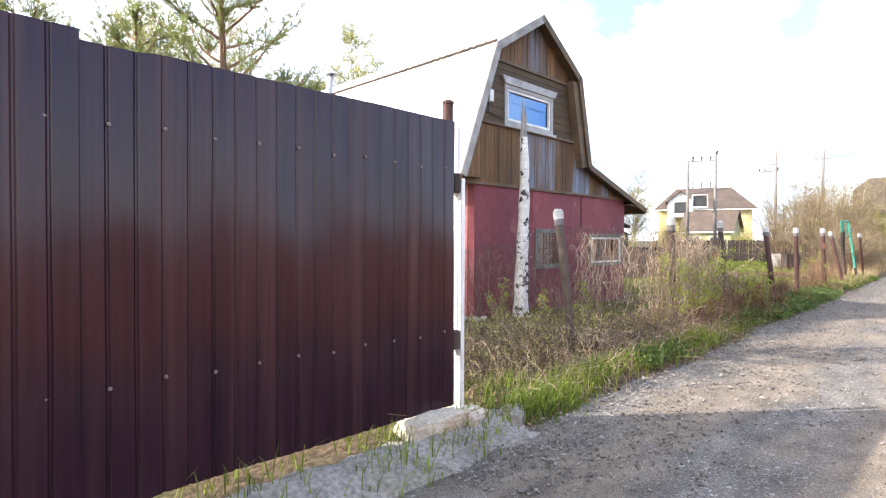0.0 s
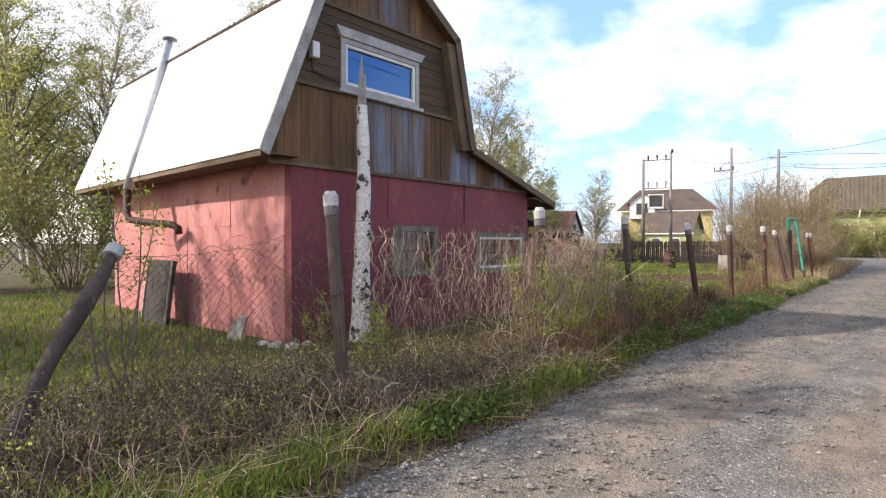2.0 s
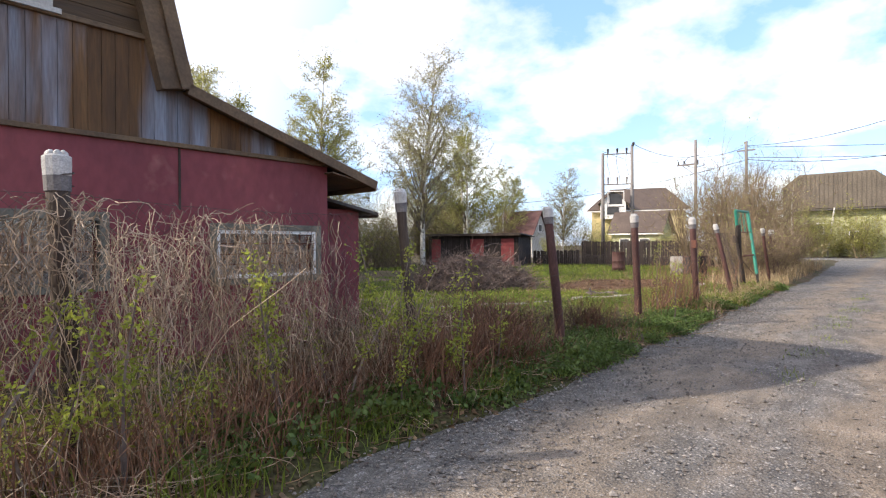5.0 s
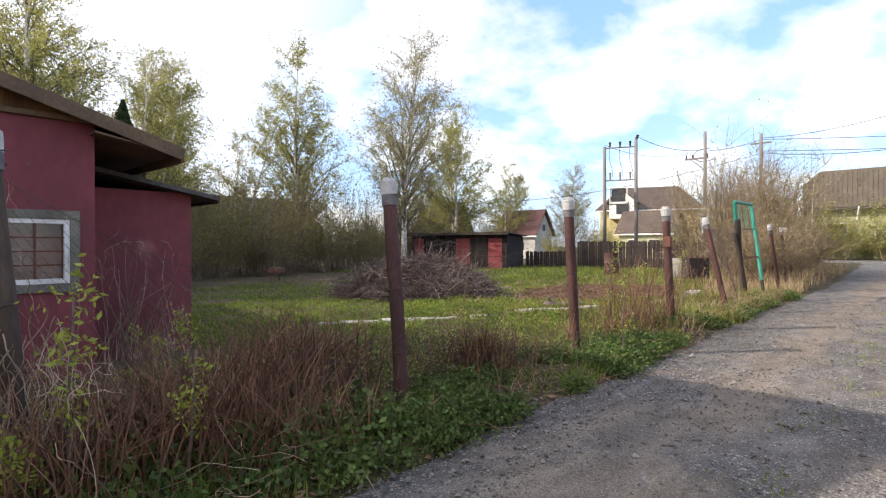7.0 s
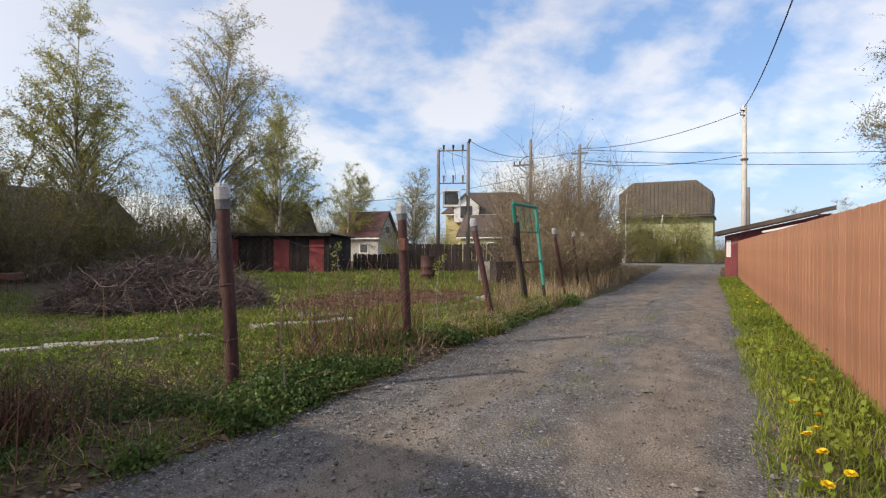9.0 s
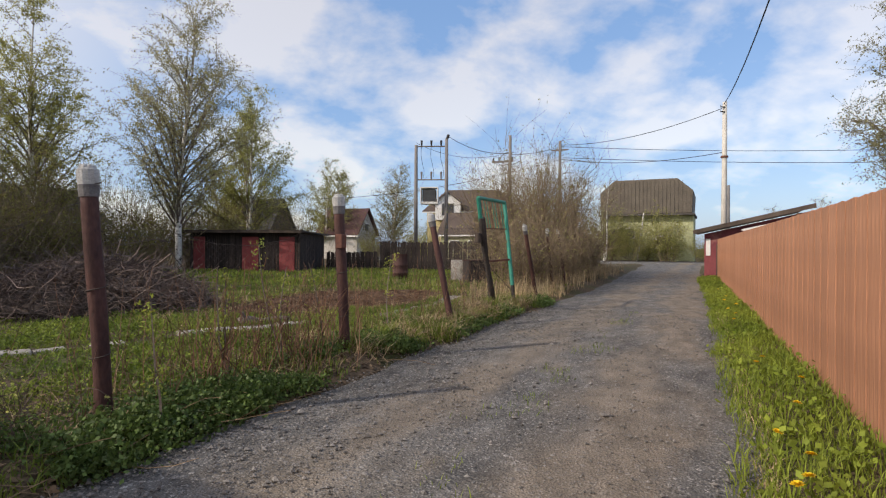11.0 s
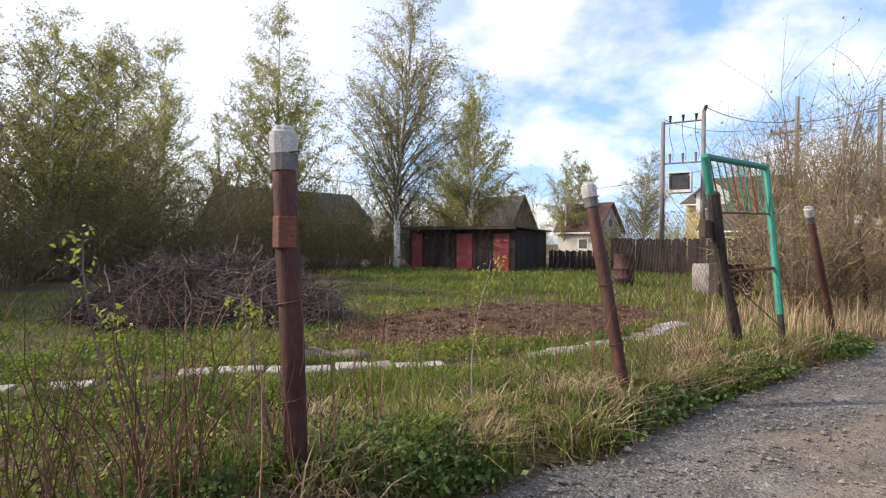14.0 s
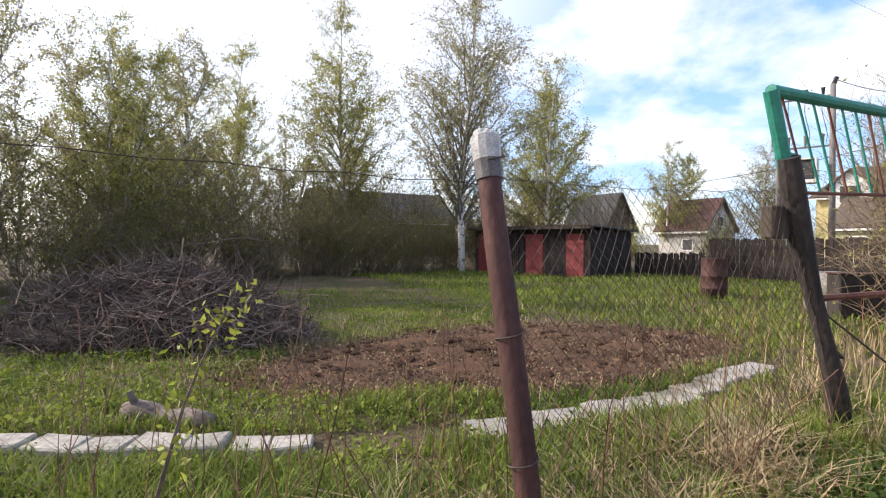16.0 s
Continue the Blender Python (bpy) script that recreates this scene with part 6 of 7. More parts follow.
def columnar(H, r, seed):
    R.seed(seed)
    th = new("columnar_conifer")
    part("trunk", Mesh().tube([(0, 0, -0.1), (0, 0, H * 0.9)], [0.09, 0.02], 7), PINEBARK, th)
    n = 9000
    f = R.uniform(0.02, 1, n)
    a = R.uniform(0, 6.283, n)
    rr = r * (0.55 + 0.5 * np.sin(f * 2.6 + 0.4)) * (1 - f ** 5) * (1 - 0.5 * R.uniform(0, 1, n) ** 2.5) * (1 + 0.2 * np.sin(a * 5 + f * 21))
    part("foliage", leaves(Mesh(), np.stack([rr * np.cos(a), rr * np.sin(a), H * f], 1), 0.17, 0.9, 0.4), THUJA, th)
    return th


plant(columnar(6.0, 0.62, 9), (16.6, 17.3, 0, 0.9), [(15.6, 17.6, 90, 0.95)], "dark columnar conifer behind the house", "tree", "columnar conifers")

# thicket that closes the yard, and bare shrubs along the lane
spots = [(u + R.normal(0, 0.5), v + R.normal(0, 0.8), R.uniform(0, 360), R.uniform(0.75, 1.25)) for u, v in
         [(15.5, 18), (17, 20.5), (18.5, 23), (20.5, 24), (22, 25.5), (23.5, 24), (25, 26.5), (26.5, 25), (28, 27), (29.5, 25.5), (31, 27), (32.5, 25.6), (34.5, 27), (36.5, 25), (39, 26), (41, 24.5),
          (19.5, 27.5), (23, 29.5), (27, 30), (31, 30), (16, 25), (14, 22), (36, 29.5), (40, 21.8), (42.5, 20.5), (21, 31), (17.6, 30.0), (33.5, 29), (29, 29), (25, 29), (35.5, 26.5), (37.5, 27.5), (24, 27.5), (39.5, 24), (21.5, 27.5), (19, 25.5), (38, 30)]]
plant(shrub("shrub", 4.9, 1.9, 41, WILLOW, SHRUBLEAF, 50, 2600, 0.085, twigs=9, spread=0.24), spots[0], spots[1:27:2], "dense shrub with young green leaves at the yard's edge", "shrub", "thicket")
plant(shrub("shrub", 3.3, 1.6, 42, WILLOW, SHRUBLEAF, 44, 2200, 0.085, twigs=10, spread=0.5), spots[2], spots[4::2], "brown leafless shrub at the yard's edge", "shrub", "thicket")
plant(shrub("shrub", 2.8, 1.5, 43, WILLOW, SHRUBLEAF, 40, 3800, 0.08, twigs=9, spread=0.5), (13.2, 20.0, 0, 1.1), [(10.5, 21, 40, 1.3), (8.0, 20, 80, 1.2), (5.5, 21, 140, 1.3), (2.5, 22, 10, 1.3), (0, 18, 60, 1.2), (27.5, 23.6, 30, 0.9), (30.2, 23.4, 200, 0.85), (21.5, 22.5, 150, 1.0), (18.3, 19.0, 20, 0.8)], "rounded leafy shrub behind the houses", "shrub", "thicket")
foot = [(u + R.normal(0, 0.4), v + R.normal(0, 0.5), R.uniform(0, 360), R.uniform(0.8, 1.2)) for u, v in
        [(14.5, 19.5), (16.2, 21), (18, 22.2), (19.8, 23), (21.6, 23.6), (23.4, 24), (25.2, 24.6), (27, 25), (28.8, 25.2), (30.6, 25.4), (32.4, 25.2), (34.6, 25.2), (36.6, 25.6), (38.6, 25), (20.5, 21.5), (17, 19.2), (24.3, 22.8), (29.5, 24)]]
plant(shrub("bare_shrub", 2.5, 1.7, 44, WILLOW, SHRUBLEAF, 66, 1800, 0.08, twigs=9, thick=0.012, spread=0.42), foot[0], foot[1:], "dense dark bare stems at the foot of the thicket", "shrub", "thicket")
plant(shrub("bare_shrub", 4.7, 1.9, 51, WILLOW, BIRCHLEAF, 72, 1100, 0.08, twigs=16, thick=0.022, spread=0.36), (34.2, 6.0, 0, 1.0), [(37.2, 5.9, 90, 0.95), (40.5, 6.6, 180, 1.0), (44.0, 7.6, 270, 0.95), (39.0, 9.0, 50, 1.05), (47.5, 8.5, 130, 0.9)], "tall bare willow shrub beside the lane", "shrub", "lane shrubs")
plant(shrub("bare_shrub", 2.4, 1.3, 52, WILLOW, BIRCHLEAF, 90, 700, 0.07, twigs=14, thick=0.010, spread=0.5), (29.4, 4.6, 0, 0.85), [(31.6, 4.8, 90, 0.95), (34.0, 4.6, 180, 1.05), (36.2, 4.8, 270, 0.95), (38.6, 4.9, 20, 0.95), (41.0, 5.3, 70, 0.9), (43.2, 5.9, 120, 0.9)], "low brown shrub of thin dry shoots", "shrub", "lane shrubs")
plant(shrub("shrub", 3.6, 1.7, 53, WILLOW, BIRCHLEAF, 34, 5500, 0.12, twigs=9, spread=0.5), (72.0, 8.5, 0, 0.85), [(73.5, 3.6, 90, 0.75), (73.0, 0.9, 180, 0.7), (72.5, 11.5, 20, 1.1), (74.5, 6.0, 50, 0.7), (70.0, -6.0, 50, 1.1), (71, 16, 90, 1.3), (66, 19, 10, 0.8), (60, 24, 40, 0.7), (55, 27, 40, 0.7), (52, 32, 90, 0.8), (57, 17, 60, 0.7), (53, 21, 10, 0.9), (72.0, 9.6, 130, 1.5), (72.6, 4.0, 200, 1.45), (72.2, 7.2, 260, 1.3)], "leafing shrub before the far houses", "shrub", "far shrubs")
plant(birch(7.5, 2.4, 33, GREYLEAF, 26, 1500, stems=2, low=0.25, size=0.14), (71.0, 9.6, 0, 1.0), [(56.0, 13.0, 60, 0.85), (78.0, -8, 60, 0.8), (90, -5, 60, 0.8), (85, 16, 10, 1.3)], "sparse young tree beyond the lane's end", "tree", "far trees")
p = pole(73.5, 6.5, 4.9, 0.10, 0.07, POLE, "pale leaning pole at the lane's end")
p.matrix_basis = on(73.5, 6.75, -0.2, 0, 0, 7)


# ---- low plants ----
def scatter(n, u0, u1, v0, v1):
    u, v = R.uniform(u0, u1, n), R.uniform(v0, v1, n)
    return u, v


def keep_off(u, v, extra=0.0):
    return (v > left_edge(u) + extra) & (path_gap(u, v) > 0.2) & ~((u > HU0) & (u < HU1 + 1.3) & (v > HV0 - 0.02) & (v < HV1))


def in_bed(u, v, k=1.0):
    """Inside the dug bed."""
    return np.hypot((u - 25.2) / 3.25, (v - 7.4) / 1.8) + 0.12 * wob(u * 1.3, v * 1.5) < k


def on_ground(u, v, dz=0.0):
    return np.stack([u, v, ground_z(u, v) + dz], 1)


def stuff(name, m, material, label, category):
    return single(name, m, material, UVM, label, category, kind="stuff")


R.seed(100)
# verge and yard grass
m = Mesh()
u, v = scatter(30000, 2.5, 27, 2.4, 4.3)
k = keep_off(u, v, 0.05) & (R.uniform(0, 1, len(u)) < np.where(u < 12, 0.12, 0.35) + 0.65 * (wob(u * 1.4, v * 1.9) > np.where(u < 12, 0.3, 0.05))) & (v < left_edge(u) + 0.25 + 0.5 * R.uniform(0, 1, len(u)))
blades(m, on_ground(u[k], v[k]), 0.11, 0.010, 0.9)
u, v = scatter(60000, 13.5, 32, 3.6, 17)
k = keep_off(u, v) & (wob(u * 0.8, v * 0.9) + 0.5 * wob(u * 2.7, v * 2.3) > -0.4) & (np.hypot((u - 25.2) / 3.25, (v - 7.4) / 1.8) > 0.95)
blades(m, on_ground(u[k], v[k]), 0.09, 0.012, 0.7)
u, v = scatter(15000, 19.5, 26.5, 3.5, 6.2)
k = (wob(u * 1.1, v * 1.7) > -0.1) & keep_off(u, v) & ~in_bed(u, v)
blades(m, on_ground(u[k], v[k]), 0.12, 0.011, 0.9)
u, v = scatter(5200, 20.9, 24.6, 4.05, 5.2)
k = keep_off(u, v) & (wob(u * 1.6, v * 2.2) > -0.25)
blades(m, on_ground(u[k], v[k]), 0.20, 0.009, 0.8)
u, v = scatter(16000, 28, 41, 6, 24)
blades(m, on_ground(u, v), 0.16, 0.03, 0.6)
u, v = scatter(8000, 2, 7.2, 6, 18)
blades(m, on_ground(u, v), 0.12, 0.02, 0.6)
u, v = scatter(5500, 3.3, 10.5, 2.6, 3.3)
k = keep_off(u, v, 0.02) & (v < left_edge(u) + 0.36) & (wob(u * 1.9, v * 2.0) > 0.2)
blades(m, on_ground(u[k], v[k]), 0.13, 0.008, 0.7)
u = R.uniform(14, 27, 1700)
v = 1.1 + 0.25 * wob(u * 0.8, u) + R.normal(0, 0.16, 1700)
k = wob(u * 2.6, v * 3) > 0.3
blades(m, np.stack([u[k], v[k], np.full(k.sum(), 0.015)], 1), 0.05, 0.006, 0.9)
for c0, c1, n in ((3.5, 0.30, 160), (3.9, 0.22, 260), (4.3, 0.30, 340), (4.8, 0.34, 360), (5.2, 0.30, 260), (5.9, 0.25, 200), (6.7, 0.25, 240), (7.6, 0.22, 200), (8.4, 0.25, 260), (9.6, 0.25, 220), (10.6, 0.3, 240), (12.3, 0.3, 300), (4.1, 0.75, 220), (2.2, 0.12, 70), (2.9, 0.05, 60), (2.4, 0.45, 90), (1.4, 0.4, 80)):
    u = R.normal(c0, 0.22, n)
    v = left_edge(u) + c1 + R.normal(0, 0.12, n)
    blades(m, on_ground(u, v), 0.17, 0.009, 0.8)
stuff("grass", m, GRASS, "fresh green grass of the verge and yard", "grass")

m = Mesh()
u = R.uniform(14.5, 41, 26000)
v = R.uniform(pf_v(u) + 0.03, right_edge(u) + 0.12)
k = R.uniform(0, 1, len(u)) < 0.75
blades(m, on_ground(u[k], v[k]), 0.13, 0.009, 0.7)
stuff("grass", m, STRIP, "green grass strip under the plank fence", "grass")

# dark leafy weeds: low rosettes of many leaves
def weeds(u, v, h, size, per, material, label):
    n = len(u)
    c = np.repeat(on_ground(u, v), per, axis=0)
    s = np.repeat(h * R.uniform(0.5, 1.2, n), per)
    at = c + np.stack([R.normal(0, 0.07, n * per), R.normal(0, 0.07, n * per), s * R.uniform(0.15, 1, n * per)], 1)
    m = leaves(Mesh(), at, size, -0.1, 0.7)
    st = on_ground(u, v)
    w = np.stack([R.normal(0, 0.25, n), R.normal(0, 0.25, n), np.ones(n)], 1)
    sticks(m, wander(st, w, h, 4, 0.08), 0.004, 0.002)
    stuff("weeds", m, material, label, "weeds")


u = R.uniform(13.0, 20.8, 1500)
v = left_edge(u) + 0.02 + np.abs(R.normal(0, 0.40, 1500))
k = wob(u * 1.1, v * 1.6) > -0.35
u, v = u[k], v[k]
weeds(u, v, 0.14, 0.034, 34, WEED, "dark green nettles along the fence line")
u = R.uniform(3.6, 13.0, 700)
v = left_edge(u) + 0.10 + np.abs(R.normal(0, 0.16, 700))
k = wob(u * 1.3, v) > 0.12
weeds(u[k], v[k], 0.11, 0.045, 16, WEED, "low green weeds at the lane's edge")
u = R.uniform(15.0, 41, 330)
v = R.uniform(pf_v(u) + 0.05, right_edge(u) + 0.02)
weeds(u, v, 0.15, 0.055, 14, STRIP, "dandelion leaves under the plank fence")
u, v = scatter(2300, 14.5, 24.0, 3.7, 9.0)
k = keep_off(u, v) & (wob(u, v * 1.4) > -0.2) & ~in_bed(u, v, 1.05)
weeds(u[k], v[k], 0.13, 0.038, 22, GRASS, "bright green ground elder in the yard")
u, v = scatter(900, 3.8, 12.5, 3.4, 6.5)
k = wob(u * 1.5, v * 1.3) > -0.25
u, v = u[k], v[k]
weeds(u, v, 0.18, 0.036, 14, SHRUBLEAF, "yellow-green weeds in front of the red wall")

u, v = scatter(5200, 13.2, 27.5, 4.0, 12.5)
k = keep_off(u, v) & (np.hypot((u - 25.2) / 3.25, (v - 7.4) / 1.8) > 1.0) & (wob(u * 0.9, v * 1.2) + 0.5 * wob(u * 2.9, v * 2.4) > -0.35)
weeds(u[k], v[k], 0.06, 0.032, 16, GRASS, "low leafy herbs covering the yard")

u = R.uniform(20.3, 27.5, 420)
v = left_edge(u) + 0.03 + np.abs(R.normal(0, 0.22, 420))
k = wob(u * 1.7, v * 1.3) > 0.0
weeds(u[k], v[k], 0.13, 0.05, 16, WEED, "dark green weeds at the lane's edge")

u, v = scatter(900, 9.5, 14.0, 3.0, 5.2)
k = keep_off(u, v) & (wob(u * 1.5, v * 1.1) > -0.1)
weeds(u[k], v[k], 0.22, 0.055, 14, WEED, "dark green weeds among the dead stalks")

# leaf litter and fallen twigs
u, v = scatter(15000, 2.8, 26, 2.5, 5.4)
k = keep_off(u, v, -0.05) & (R.uniform(0, 1, len(u)) < np.where(v < left_edge(u) + 1.0, 1.0, 0.45))
at = on_ground(u[k], v[k], 0.012)
n = len(at)
a = R.uniform(0, 6.283, n)
s1 = R.uniform(0.015, 0.045, n)[:, None]
d1 = np.stack([np.cos(a), np.sin(a), R.normal(0, 0.3, n)], 1) * s1
d2 = np.stack([-np.sin(a), np.cos(a), R.normal(0, 0.3, n)], 1) * s1 * 0.5
m = Mesh().add(np.stack([at - d1, at + d2, at + d1, at - d2], 1).reshape(-1, 3), np.arange(4 * n).reshape(n, 4))
u, v = scatter(22000, 21.6, 28.9, 5.0, 9.7)
k = np.hypot((u - 25.2) / 3.25, (v - 7.4) / 1.8) + 0.12 * wob(u * 1.3, v * 1.5) < 1.02
at = on_ground(u[k], v[k], 0.06)
n = len(at)
m = leaves(m, at, 0.034, 0.0, 0.6)
u, v = scatter(1300, 2.8, 26, 2.6, 4.8)
k = keep_off(u, v)
w = np.stack([R.normal(0, 1, k.sum()), R.normal(0, 1, k.sum()), R.normal(0.1, 0.15, k.sum())], 1)
p = wander(on_ground(u[k], v[k], 0.03), w, R.uniform(0.15, 0.7, k.sum()), 4, 0.15)
sticks(m, p, 0.004, 0.002)
stuff("leaf_litter", m, LITTER, "brown dead leaves and twigs on the verge", "leaf litter")

# dry growth
m = Mesh()
u, v = scatter(2300, 20.3, 30.5, 3.15, 4.6)
k = keep_off(u, v, 0.12) & (R.uniform(0, 1, len(u)) < 0.4 + 0.6 * (wob(u * 1.2, v * 2) > -0.1))
blades(m, on_ground(u[k], v[k]), 0.18 + 0.18 * smooth(u[k], 24.5, 27), 0.007, 0.8)
u, v = scatter(1800, 26, 45, 3.3, 5.6)
k = keep_off(u, v, 0.15)
blades(m, on_ground(u[k], v[k]), 0.55, 0.012, 0.5)
u, v = scatter(3200, 3.6, 20, 2.9, 4.6)
k = keep_off(u, v, 0.15) & (wob(u * 2, v * 2) > -0.1)
blades(m, on_ground(u[k], v[k]), 0.13, 0.007, 1.6)
u, v = scatter(3000, 20, 32, 5, 11)
k = keep_off(u, v) & (np.hypot((u - 25.2) / 3.25, (v - 7.4) / 1.8) > 0.9)
u, v = u[k], v[k]
blades(m, on_ground(u, v), 0.15, 0.010, 0.9)
u = R.uniform(20.6, 24.0, 3600)
v = left_edge(u) + 0.3 + R.uniform(0, 0.85, 3600)
k = wob(u * 1.5, v * 1.9) > -0.2
blades(m, on_ground(u[k], v[k]), 0.10, 0.008, 2.4)
u = R.uniform(15, 36, 2500)
v = right_edge(u) + 0.02 + np.abs(R.normal(0, 0.08, 2500))
blades(m, on_ground(u, v - 0.16), 0.07, 0.008, 1.5)
stuff("dry_grass", m, DRY, "straw-coloured dead grass along the fence", "dry grass")

m = Mesh()
def stalks(u, v, h, r, bend, droop=0.0, k=6):
    n = len(u)
    w = np.stack([R.normal(0, 0.18, n), R.normal(0, 0.18, n), np.ones(n)], 1)
    return wander(on_ground(u, v), w, h * R.uniform(0.5, 1.2, n), k, bend, droop)


for c0, c1, n, h in ((11.4, 4.3, 220, 0.7), (12.4, 4.0, 220, 0.62), (10.7, 3.8, 200, 0.6), (13.3, 4.1, 300, 0.55), (15.4, 3.7, 120, 0.5), (12.9, 3.4, 260, 0.5), (13.9, 4.6, 200, 0.7), (11.8, 3.5, 300, 0.6), (18.3, 3.7, 70, 0.95), (19.1, 3.6, 80, 1.0), (9.2, 3.45, 260, 0.5), (10.0, 3.45, 260, 0.5)):
    u, v = R.normal(c0, 0.32, n), R.normal(c1, 0.24, n)
    k = keep_off(u, v, 0.12)
    sticks(m, stalks(u[k], v[k], h, 0.003, 0.13, 0.05), 0.0042, 0.0018)
stuff("dry_stalks", m, DRYRED, "clumps of reddish-brown dead stalks", "dry stalks")
m = Mesh()
for c0, c1, n, h, w in ((13.2, 4.1, 420, 0.62, 0.26), (12.6, 3.75, 380, 0.5, 0.3), (13.9, 4.3, 420, 0.66, 0.24), (14.4, 4.5, 260, 0.6, 0.24), (11.9, 3.6, 300, 0.45, 0.3), (15.5, 3.75, 230, 0.5, 0.16), (11.2, 3.7, 260, 0.45, 0.3), (10.4, 3.5, 220, 0.4, 0.3), (13.4, 3.4, 220, 0.3, 0.3)):
    u, v = R.normal(c0, w, n), R.normal(c1, w * 0.8, n)
    k = keep_off(u, v, 0.1)
    blades(m, on_ground(u[k], v[k]), h, 0.010, 0.95)
stuff("dry_reed", m, DRYRED, "tussocks of arching reddish-brown dead grass", "dry grass")

m = Mesh()
n = 170
u, v = R.uniform(17.0, 25, n), 0
v = left_edge(u) + 0.35 + R.uniform(0, 0.9, n)
sticks(m, stalks(u, v, 0.95, 0.003, 0.07), 0.0035, 0.0015)
n = 130
u, v = R.uniform(12.5, 32, n), R.uniform(3.6, 7.5, n)
k = keep_off(u, v)
sticks(m, stalks(u[k], v[k], 0.9, 0.003, 0.08), 0.004, 0.0015)
n = 260
u, v = scatter(n, 3.9, 9.5, 3.1, 5.6)
sticks(m, stalks(u, v, 0.32, 0.003, 0.2, 0.08), 0.004, 0.0018)
stuff("dry_stalks", m, DRYRED, "thin brown dead stems standing in the grass", "dry stalks")


def vine_tangle(u0, u1, v0, n, top, seed, label, spread=0.12, hang=0.6, thin=1.0, material=VINE, v1=None):
    """Dead climbing vines that hang over the netting."""
    R.seed(seed)
    m = Mesh()
    a = int(n * hang)
    u = R.uniform(u0, u1, a)
    edge = np.clip(np.minimum(u - u0, u1 - u) / 0.35, 0, 1)
    line = v0 + ((v1 or v0) - v0) * (u - u0) / (u1 - u0)
    crest = top * (0.80 + 0.18 * edge) + 0.07 * wob(u * 3.0, u)
    st = np.stack([u, line + R.normal(0, spread, a), crest * (1 - 0.6 * R.uniform(0, 1, a) ** 1.5)], 1)
    w = np.stack([R.normal(0, 0.6, a), R.normal(-0.08, 0.3, a), R.normal(-0.25, 0.55, a)], 1)
    p = wander(st, w, R.uniform(0.12, 0.5, a), 11, 0.42, 0.2)
    p[..., 2] = np.minimum(p[..., 2], (crest + 0.05)[:, None] + 0.04 * np.sin(p[..., 0] * 23))
    p[..., 2] = np.maximum(p[..., 2], 0.05)
    sticks(m, p, 0.0034 * thin, 0.0016 * thin)
    b = n - a
    u = R.uniform(u0, u1, b)
    line = v0 + ((v1 or v0) - v0) * (u - u0) / (u1 - u0)
    st = np.stack([u, line + R.normal(-0.05, spread, b), np.full(b, 0.04)], 1)
    w = np.stack([R.normal(0, 0.12, b), R.normal(0, 0.10, b), np.ones(b)], 1)
    p = wander(st, w, R.uniform(0.3, 0.95, b) * top, 9, 0.13, 0.0)
    sticks(m, p, 0.0042 * thin, 0.002 * thin)
    stuff("dry_vines", m, material, label, "dead vines")


vine_tangle(8.65, 9.65, 3.70, 480, 1.68, 61, "curtain of dead vines over the fence", 0.10, 0.86, 1.0)
vine_tangle(9.5, 10.75, 3.70, 500, 1.58, 62, "curtain of dead vines over the fence", 0.10, 0.86, 1.0)
vine_tangle(10.6, 12.3, 3.75, 600, 0.85, 63, "low dead vines on the netting", 0.22, 0.6, 0.8)
vine_tangle(6.2, 8.6, 3.85, 110, 1.62, 64, "loose dead vine shoots on the netting", 0.05, 0.92, 0.9)
vine_tangle(5.6, 8.7, 3.60, 1000, 0.5, 69, "low dead shoots by the lane", 0.35, 0.5, 0.8, TWIG)
vine_tangle(4.9, 6.1, 5.0, 200, 1.5, 70, "dead creeper shoots on the leaning netting", 0.04, 0.85, 0.7, TWIG, 4.0)
vine_tangle(7.1, 8.6, 6.45, 80, 1.4, 65, "dead creeper shoots against the red wall", 0.04, 0.5, 0.7)
vine_tangle(8.6, 13.0, 6.47, 170, 1.3, 66, "dead creeper shoots against the red wall", 0.04, 0.5, 0.7)
vine_tangle(13.1, 14.2, 7.25, 90, 1.5, 67, "dead creeper shoots on the lean-to", 0.05, 0.35)
vine_tangle(3.6, 6.4, 4.0, 1100, 0.5, 68, "tangled dead shoots by the leaning post", 0.5, 0.6, 0.6, VINE)


def hanging(u0, u1, v0, n, top, seed, label, low=0.3, high=1.1, spread=0.05):
    """Wavy dead vine shoots that hang straight down from the top wire."""
    R.seed(seed)
    k = 15
    z0 = top * R.uniform(0.45, 1.0, n) ** 0.6
    ln = np.minimum(R.uniform(low, high, n), z0 - 0.08)
    t = np.linspace(0, 1, k)[None]
    ph = R.uniform(0, 6.283, (n, 4))
    amp = R.uniform(0.008, 0.035, (n, 2))
    fq = R.uniform(14, 34, (n, 2)) * ln[:, None]
    drift = R.normal(0, 0.16, n)[:, None] * t
    x = R.uniform(u0, u1, n)[:, None] + drift + amp[:, :1] * np.sin(fq[:, :1] * t + ph[:, :1])
    y = v0 + R.normal(0, spread, n)[:, None] + amp[:, 1:] * np.sin(fq[:, 1:] * t + ph[:, 1:2])
    z = z0[:, None] - ln[:, None] * t
    stuff("dry_vines", sticks(Mesh(), np.stack([x, y, z], -1), R.uniform(0.002, 0.0042, n), 0.0014), VINE, label, "dead vines")


